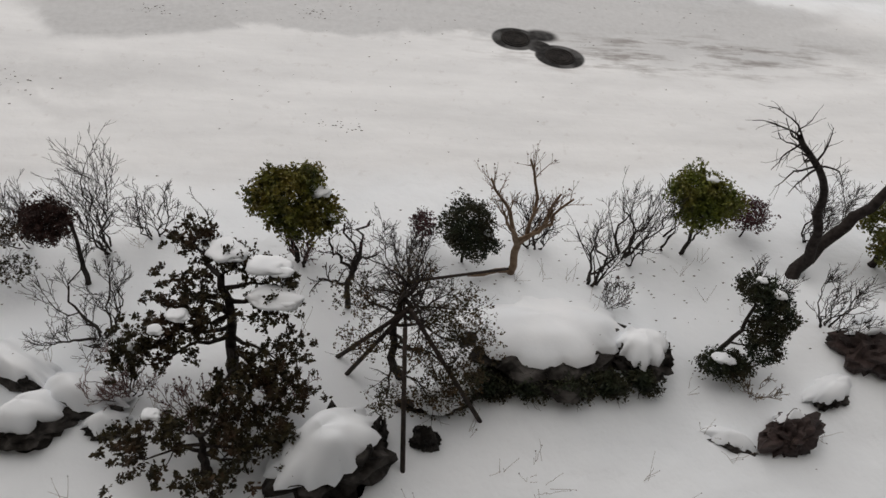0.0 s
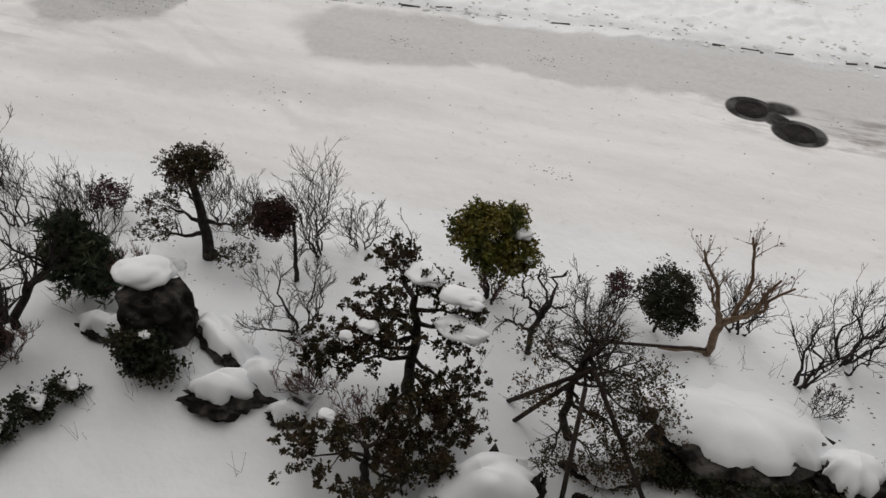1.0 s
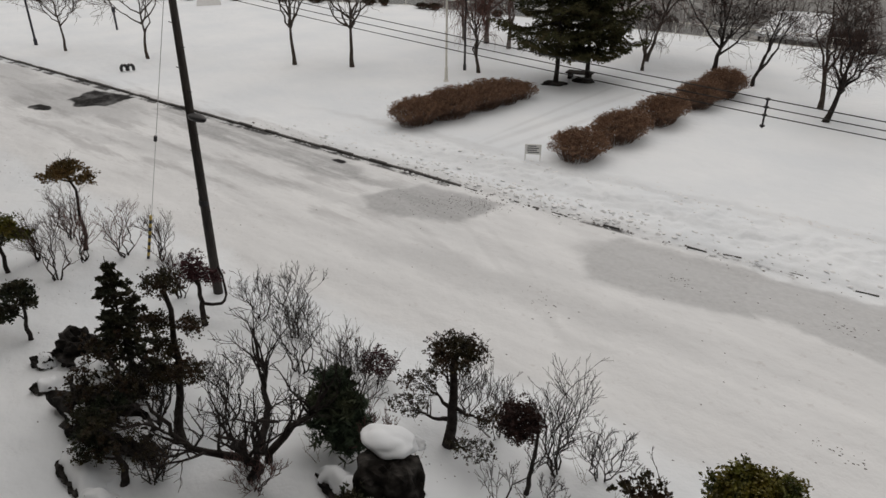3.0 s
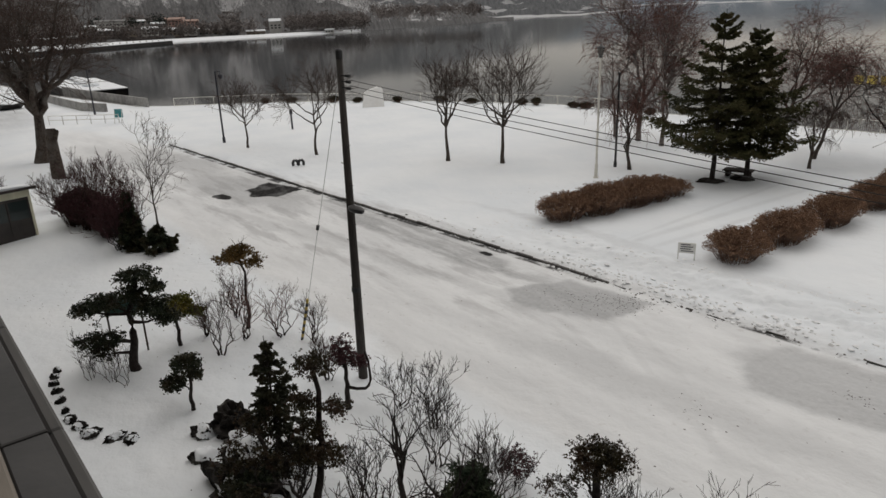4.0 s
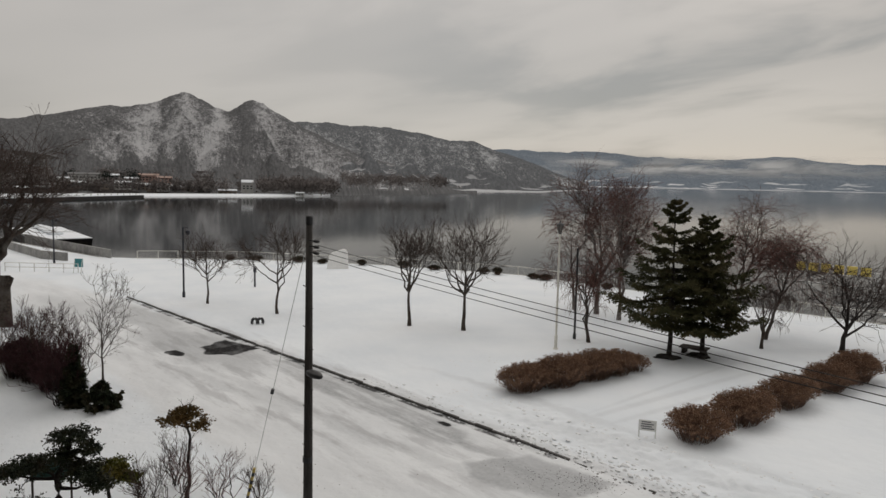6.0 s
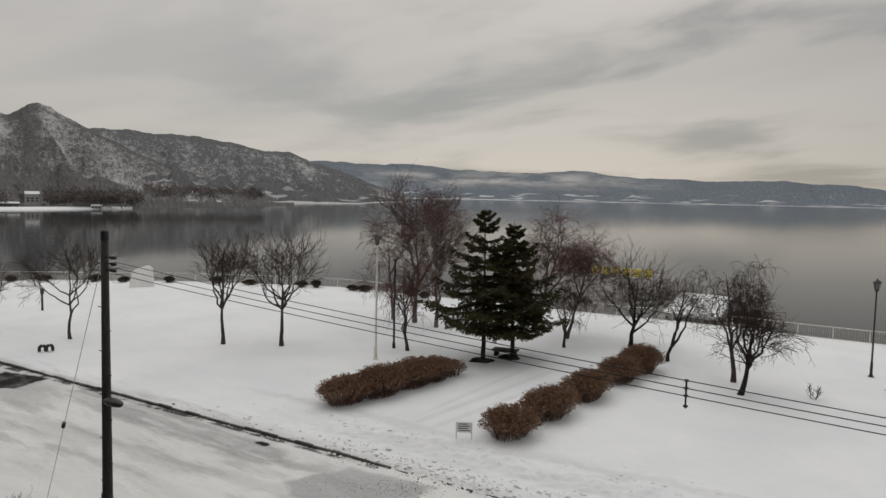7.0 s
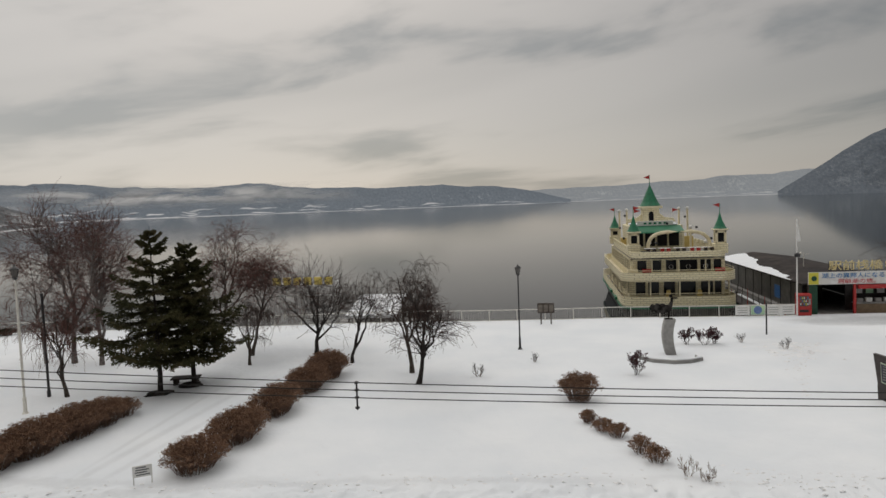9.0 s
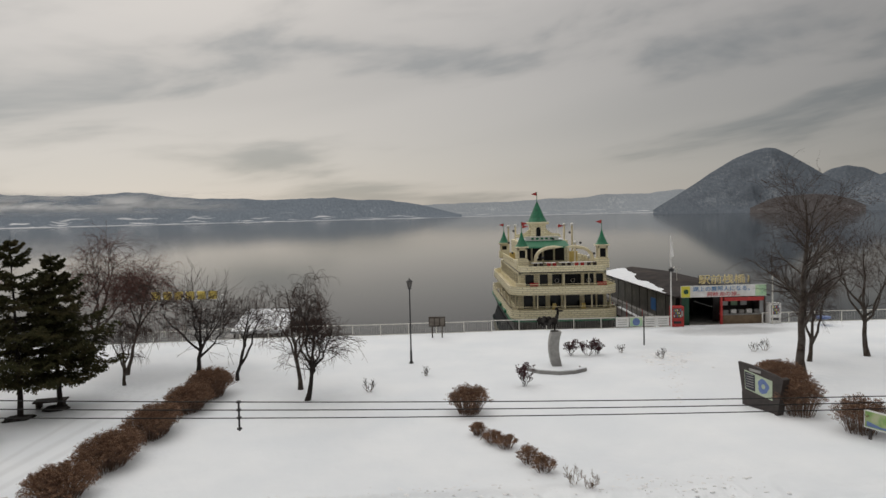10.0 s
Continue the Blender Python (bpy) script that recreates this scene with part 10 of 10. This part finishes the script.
vending("red drinks vending machine beside the pier hall", (20.95, 62.35), M_RED)
vending("white drinks vending machine beside the pier hall", (29.9, 62.9), M_WHITE, 4)
fp_ = thing("flagpole", "white flagpole with a furled pale flag", "flagpole", (20.35, 62.0, gz(20.3, 62) - 0.05))
Kit().lathe([(0.07, 0), (0.06, 4), (0.04, 8.1), (0.05, 8.12), (0.02, 8.2)], n=10).part("pole", M_WHITE, fp_)
Kit().slab([(0.0, 7.9), (0.12, 7.6), (0.22, 6.9), (0.30, 6.4), (0.12, 6.3), (0.02, 6.6)], "y", -0.03, 0.03).part("flag", M_WHITE, fp_, "limp white flag")
Kit().lathe([(0.02, 5.0), (0.22, 5.05), (0.24, 5.3), (0.05, 5.4)], (0, -0.1, 0), 12).part("loudspeaker", M_BLACK, fp_)
s2_ = thing("speaker_pole", "pale pole with a dark loudspeaker", "pole", (29.6, 62.4, gz(29.6, 62.4) - 0.05))
Kit().lathe([(0.06, 0), (0.05, 4.9)], n=10).part("pole", M_PALE_METAL, s2_)
Kit().lathe([(0.02, 4.5), (0.2, 4.55), (0.22, 4.8), (0.05, 4.9)], (0, -0.1, 0), 12).part("loudspeaker", M_BLACK, s2_)
# printed sheets on the railing
for i_, x_ in enumerate((15.95, 17.2, 18.45, 19.6)):
    bn_ = thing("railing_banner", "printed white banner tied to the railing", "banner", (x_, float(shore(x_)) - 0.42, gz(x_, 61.5) - 0.05), 1.7, "railing banners")
    Kit().box((0, 0, 0.62), (1.18, 0.02, 0.82), 0, 0.004).part("sheet", M_WHITE, bn_)
    if i_ == 1:
        Kit().lathe([(0.0, -0.008), (0.34, -0.008), (0.34, 0.008), (0.0, 0.008)], (0, 0, 0), 18).part("picture", M_MAPBLUE, bn_).matrix_basis = pose(0, -0.016, 0.62, 90)
        Kit().box((0, -0.012, 0.62), (1.1, 0.012, 0.74), 0, 0.002).part("ground_tint", M_PALEGREEN, bn_)
    else:
        for j_ in range(3):
            Kit().box((0, -0.014, 0.82 - j_ * 0.2), (0.8, 0.006, 0.05), 0, 0.001).part("text_line", M_CONC, bn_)
# gangway between ferry and pier
ga_ = thing("gangway", "dark railed gangway with a strip of snow", "gangway", (18.6, 64.5, -0.55), 0)
Kit().box((1.1, 9, -0.08), (1.8, 17, 0.16), 0, 0.02).part("deck", M_BROWN, ga_)
Kit().box((1.75, 8.5, 0.03), (0.45, 15, 0.06), 0, 0.025).part("deck_snow", M_SNOW, ga_, "strip of snow along the deck")
for x_ in (0.3, 1.9):
    for i_ in range(9):
        Kit().rod((x_, 1 + i_ * 2, 0), (x_, 1 + i_ * 2, 1.0), 0.035).part("post", M_BROWN if i_ % 3 else M_RED, ga_)
    Kit().rod((x_, 1, 0.98), (x_, 17, 0.98), 0.03).part("hand_rail", M_BROWN, ga_)
    Kit().rod((x_, 1, 0.5), (x_, 17, 0.5), 0.02).part("middle_rail", M_BROWN, ga_)

# ---- the second landing, half hidden by trees ----
yl_ = thing("landing_gate", "white steel gate with yellow sign blocks", "gate", (-28.7, 66.0, -0.35), 0)
for x_ in (4.1, 7.7):
    Kit().box((x_, 0, 1.9), (0.34, 0.34, 3.9), 0, 0.02).part("column", M_WHITE, yl_)
for x_ in (0.2, 2.1):
    Kit().box((x_, 0, 1.8), (0.16, 0.16, 3.6), 0, 0.02).part("thin_column", M_WHITE, yl_)
for z_ in (3.35, 2.4):
    Kit().box((4.0, 0, z_), (8.2, 0.16, 0.12), 0, 0.01).part("beam", M_WHITE, yl_)
M_SIGNYEL = surf("sign_yellow", (0.80, 0.60, 0.12), (0.86, 0.70, 0.2), 5, rough=0.5)
for i_ in range(6):
    Kit().box((1.5 + i_ * 1.08, -0.1, 3.85), (0.8, 0.1, 0.75), 0, 0.05).part("sign_block", M_SIGNYEL, yl_, "yellow sign block")
for i_ in range(4):
    Kit().box((0.6 + i_ * 0.5, 0.3, 1.2), (0.04, 0.04, 2.2), 0, 0.004).part("fence_bar", M_WHITE, yl_)
lb_ = thing("landing_stage", "low floating landing with a snowy roof", "landing stage", (-20.5, 65.0, WATER), 2)
Kit().box((4.2, 4, 0.2), (9.5, 8, 0.9), 0, 0.05).part("pontoon", M_HULL_DARK, lb_)
Kit().slab([(0.6, 1.05), (7.6, 2.3), (7.6, 2.5), (0.6, 1.28)], "x", 0.3, 5.4).part("roof", M_SNOW, lb_, "roof under thick snow")
for x_ in (0.2, 4.2, 8.2):
    for y_ in (1.0, 7.2):
        Kit().box((0.5 + x_ * 0.56, y_, 0.8 if y_ < 2 else 1.6), (0.16, 0.16, 0.6 if y_ < 2 else 2.0), 0, 0.01).part("post", M_BROWN, lb_)
for i_, (x_, w_) in enumerate(((6.9, 0.8), (7.7, 0.7), (8.4, 0.8))):
    V_, F_ = blob(None, (x_, 0.6, 1.5), (w_ * 0.6, 0.8, 0.9), 3, 0.5, -0.4, 60 + i_)
    put("covered_gear", mesh_from("covered_gear", V_, F_, True), M_BROWN, lb_, "dark covered gear")

# ---- the far landing, breakwater and town across the bay ----
fn_ = thing("pipe_fence", "low white pipe fence near the landing", "fence", (-86.0, 11.7, gz(-86, 11.7)), 50)
for i_ in range(6):
    Kit().rod((i_ * 1.55, 0, -0.1), (i_ * 1.55, 0, 1.0), 0.05).part("post", M_WHITE, fn_)
for z_ in (0.95, 0.5):
    Kit().rod((0, 0, z_), (7.75, 0, z_), 0.04).part("rail", M_WHITE, fn_)
tl_ = thing("teal_sign", "teal signboard on a leaning white stand", "sign", (-81.0, 17.7, gz(-81, 17.7)), 50)
Kit().box((0, 0, 1.05), (0.9, 0.08, 0.9), 0, 0.02).part("board", surf("teal_paint", (0.03, 0.20, 0.22), (0.05, 0.26, 0.28), 4, rough=0.5), tl_)
for x_ in (-0.4, 0.4):
    Kit().rod((x_, -0.4, -0.1), (x_, 0, 1.5), 0.035).part("leg", M_WHITE, tl_)
rp_ = thing("ramp_wall", "grey concrete ramp wall by the landing", "wall", (-93.0, 24.0, 0), 0)
for (x0, y0), (x1, y1), h_ in [((0, 0), (-15, -2.6), 1.1), ((-15, -2.6), (-29, -4.5), 1.1), ((-14, -8), (-3.5, -7), 1.0), ((-3.5, -7), (0.5, -5), 1.0), ((-14, -8), (-28, -9), 1.0)]:
    a_, L_ = math.atan2(y1 - y0, x1 - x0), math.hypot(x1 - x0, y1 - y0)
    Kit().box(((x0 + x1) / 2, (y0 + y1) / 2, h_ / 2 - 0.2), (L_, 0.25, h_ + 0.4), a_, 0.02).part("wall_segment", M_CONC, rp_)
dr_ = thing("drum", "rusty brown drum beside the leaning tree", "drum", (-68.4, 1.4, gz(-68.4, 1.4) - 0.05))
Kit().lathe([(0.0, 0.02), (0.55, 0.02), (0.55, 0.5), (0.58, 0.53), (0.55, 0.56), (0.55, 1.1), (0.58, 1.13), (0.55, 1.16), (0.55, 1.6), (0.0, 1.58)], n=20).part("body", M_BROWN, dr_)
V_, F_ = blob(None, (0, 0, 1.6), (0.5, 0.5, 0.12), 3, 0.1, -0.2, 9)
put("snow_cap", mesh_from("snow_cap", V_, F_, True), M_SNOW, dr_, "snow on the lid")
nb_ = thing("notice_stand", "small dark notice board on two posts", "notice board", (-79.7, -0.9, gz(-79.7, -0.9) - 0.05), 80)
Kit().box((0, 0, 2.6), (1.5, 0.08, 0.9), 0, 0.015).part("board", M_BROWN, nb_)
for x_ in (-0.6, 0.6):
    Kit().rod((x_, 0.05, 0), (x_, 0.05, 3.2), 0.05).part("post", M_BROWN, nb_)
bg_ = thing("moored_barge", "dark flat barge with snow on deck", "barge", (-136.0, 25.5, WATER), -2)
Kit().slab([(-14, -0.2), (12.5, -0.2), (13.5, 1.3), (-14, 1.3)], "y", -4.5, 4.0).part("hull", M_HULL_DARK, bg_)
Kit().box((-0.4, -0.2, 1.36), (27.6, 8.3, 0.16), 0, 0.05).part("deck_snow", M_SNOW, bg_, "snow on the deck")
for i_ in range(4):
    V_, F_ = blob(None, (-9 + i_ * 4.5, 0, 1.5), (1.8, 1.2, 0.7), 3, 0.3, -0.3, i_)
    put("covered_gear", mesh_from("covered_gear", V_, F_, True), M_SNOW, bg_)
for i_, (x_, y_, w_, d_, h_) in enumerate([(-101, 3.5, 12, 2.6, 0.9), (-104, -1.0, 16, 2.6, 1.0), (-112, 8.5, 14, 2.8, 1.2), (-118, 1, 12, 3, 1.3)]):
    bo_ = thing("covered_boat", "laid-up boat under a snowy cover", "boat", (x_, y_, gz(x_, y_) - 0.1), 8 + 6 * i_, "laid-up boats")
    Kit().slab([(-w_ / 2, 0), (w_ / 2 - 1.5, 0), (w_ / 2, h_ * 0.7), (-w_ / 2, h_ * 0.6)], "y", -d_ / 2, d_ / 2).part("hull", M_HULL_DARK, bo_)
    V_, F_ = blob(None, (0, 0, h_ * 0.72), (w_ / 2, d_ / 2 * 1.05, h_ * 0.22), 3, 0.25, -0.2, 30 + i_)
    put("snow_cover", mesh_from("snow_cover", V_, F_, True), M_SNOW, bo_)
bk_ = thing("breakwater", "long dark breakwater with a snowy top", "breakwater", (-367.5, 109.5, WATER), 0)
dx_, dy_ = 72.0, -100.0
a_, L_ = math.atan2(dy_, dx_), math.hypot(dx_, dy_)
Kit().box((dx_ / 2, dy_ / 2, 0.5), (L_, 6, 1.4), a_, 0.1).part("wall", M_HULL_DARK, bk_)
Kit().box((dx_ / 2, dy_ / 2, 1.35), (L_, 6.2, 0.3), a_, 0.1).part("snow_top", M_SNOW, bk_)
bp_ = Kit().box((0, 0, 1.9), (0.5, 0.5, 0.9), 0, 0.05).mesh("bollard")
for i_ in range(28):
    o_ = put("bollard", bp_, M_WHITE, bk_)
    o_.location = (dx_ * (i_ + 0.5) / 28, dy_ * (i_ + 0.5) / 28, 0)
M_WALLS = [surf("town_wall_" + n, c, tuple(q * 1.15 for q in c), 0.3, rough=0.8) for n, c in (("white", (0.50, 0.495, 0.48)), ("tan", (0.24, 0.20, 0.165)), ("pink", (0.42, 0.27, 0.23)), ("grey", (0.17, 0.17, 0.17)))]
M_TROOF = surf("town_roof_red", (0.34, 0.23, 0.19), (0.40, 0.28, 0.24), 0.5, rough=0.8)


def polar(az, d):
    return d * math.sin(radians(az)), d * math.cos(radians(az))


rt_ = random.Random(77)
TOWN = [(-77.0, 540, 20.1, 3.9, 6.9, 0), (-75.2, 530, 8.6, 4.1, 6.3, 3), (-72.7, 540, 13.5, 5.1, 5.9, 2), (-71.6, 530, 10.3, 4.4, 5.0, 2), (-78.4, 500, 6.8, 3.1, 4.8, 0), (-77.4, 470, 9.3, 4.3, 1.7, 3), (-76.1, 468, 10.5, 3.8, 1.5, 1),
        (-74.5, 470, 9.1, 4.7, 1.5, 0), (-73.0, 462, 9.1, 4.4, 0.8, 1), (-71.7, 460, 7.2, 4.3, 1.1, 0), (-70.8, 458, 5.3, 3.9, 0.5, 3), (-69.9, 456, 7.3, 3.6, 0.3, 1), (-68.7, 452, 7.7, 3.2, -0.1, 3), (-67.0, 446, 10.7, 3.3, -0.8, 1),
        (-65.5, 470, 6.9, 6.4, 1.9, 0), (-79.6, 450, 9.7, 3.6, -0.4, 3), (-81.1, 446, 8.5, 3.1, -0.5, 1), (-82.8, 440, 10.1, 3.1, -0.5, 0), (-78.7, 455, 8.9, 3.3, 1.1, 1), (-73.9, 500, 7.8, 3.7, 4.8, 3), (-61.4, 450, 4.9, 2.4, -1.0, 0)]
for i_, (az_, d_, w_, h_, z_, mi_) in enumerate(TOWN):
    x_, y_ = polar(az_, d_)
    dp_ = rt_.uniform(5, 7)
    hs_ = thing("town_house", ("pale", "tan", "pinkish", "grey")[mi_] + " lakeside building with a snowy roof", "building", (x_, y_, z_ - 2), -az_ + rt_.uniform(-9, 9), "buildings of the town across the bay")
    e_ = h_ * 0.72 + 2
    Kit().box((0, 0, e_ / 2 - 1), (w_, dp_, e_ + 2), 0, 0.05).part("wall", M_WALLS[mi_], hs_)
    Kit().slab([(-dp_ / 2 - 0.4, e_), (dp_ / 2 + 0.4, e_), (dp_ / 2 + 0.2, e_ + 0.3), (0, h_ + 2), (-dp_ / 2 - 0.2, e_ + 0.3)], "x", -w_ / 2 - 0.3, w_ / 2 + 0.3).part("roof", M_TROOF if mi_ == 2 else M_SNOW if i_ % 3 else M_WALLS[3], hs_)
    n_ = max(3, int(w_ / 2.2))
    for fl_ in range(2 if h_ > 4 else 1):
        for j_ in range(n_):
            Kit().box(((j_ + 0.5) * w_ / n_ - w_ / 2, -dp_ / 2 - 0.02, 2.8 + fl_ * 1.5), (w_ / n_ * 0.55, 0.08, 0.8), 0, 0.01).part("window", M_GLASS, hs_)
# snow-covered beach and wood below the town
for nm_, lab_, a0_, a1_, d0_, d1_, z_, m_ in [("far_beach", "snowy shore strip below the town", -84, -59, None, None, 0.9, M_SNOW)]:
    k_ = Kit()
    azs_ = np.linspace(a0_, a1_, 60)
    dd_ = np.interp(azs_, [-84, -80, -73, -66, -59, -54], [378, 386, 408, 428, 462, 520])
    for (a, d), (b, e) in zip(zip(azs_[:-1], dd_[:-1]), zip(azs_[1:], dd_[1:])):
        q = [polar(a, d - 6), polar(b, e - 6), polar(b, e + 9), polar(a, d + 9)]
        k_.add([(*q[0], WATER - 0.2), (*q[1], WATER - 0.2), (*q[2], WATER + 1.3), (*q[3], WATER + 1.3)], [(0, 1, 2, 3)])
    tagged(put(nm_, k_.mesh(nm_, True), m_), lab_, "shore", "", "structure")


def far_wood(name, label, spots, seed, material, hs=(5, 9)):
    """A wood across the water, crown beside crown."""
    r, rr = np.random.default_rng(seed), random.Random(seed)
    pos = []
    for a0, a1, d0, d1, n, up in spots:
        for _ in range(n):
            az, d = rr.uniform(a0, a1), rr.uniform(d0, d1)
            x, y = polar(az, d)
            h = rr.uniform(*hs)
            base = WATER + 1 + max(0, d - 420) * 0.035
            N = 90
            q = r.normal(size=(N, 3)) * np.array([h * 0.22, h * 0.22, h * 0.26]) + np.array([x, y, base + h * 0.55])
            pos.append(q)
    V, F = leaf_mesh(r, np.vstack(pos), 0.7, 1.8, 0.6)
    return tagged(put(name, mesh_from(name, V, F), material), label, "wood", "", "stuff")


M_WOODFAR = surf("far_wood_brown", (0.16, 0.14, 0.132), (0.24, 0.215, 0.205), 0.05, rough=1.0)
M_WOODGREEN = surf("far_wood_dark", (0.018, 0.024, 0.02), (0.03, 0.036, 0.03), 0.05, rough=1.0)
far_wood("far_wood", "bare brown wood along the far shore", [(-86, -79, 470, 600, 80, 0.05), (-79, -66, 575, 660, 110, 0.05), (-79, -67, 438, 452, 60, 0.05), (-64.6, -58.5, 450, 500, 130, 0.03), (-58, -49, 540, 680, 90, 0.02), (-100, -82, 400, 560, 160, 0.05)], 5, M_WOODFAR)
far_wood("far_conifers", "dark conifers near the town", [(-75.9, -75.5, 505, 530, 8, 0.035), (-74.3, -73.3, 500, 530, 16, 0.035), (-78.2, -77.8, 540, 560, 6, 0.035)], 6, M_WOODGREEN, (6, 9))
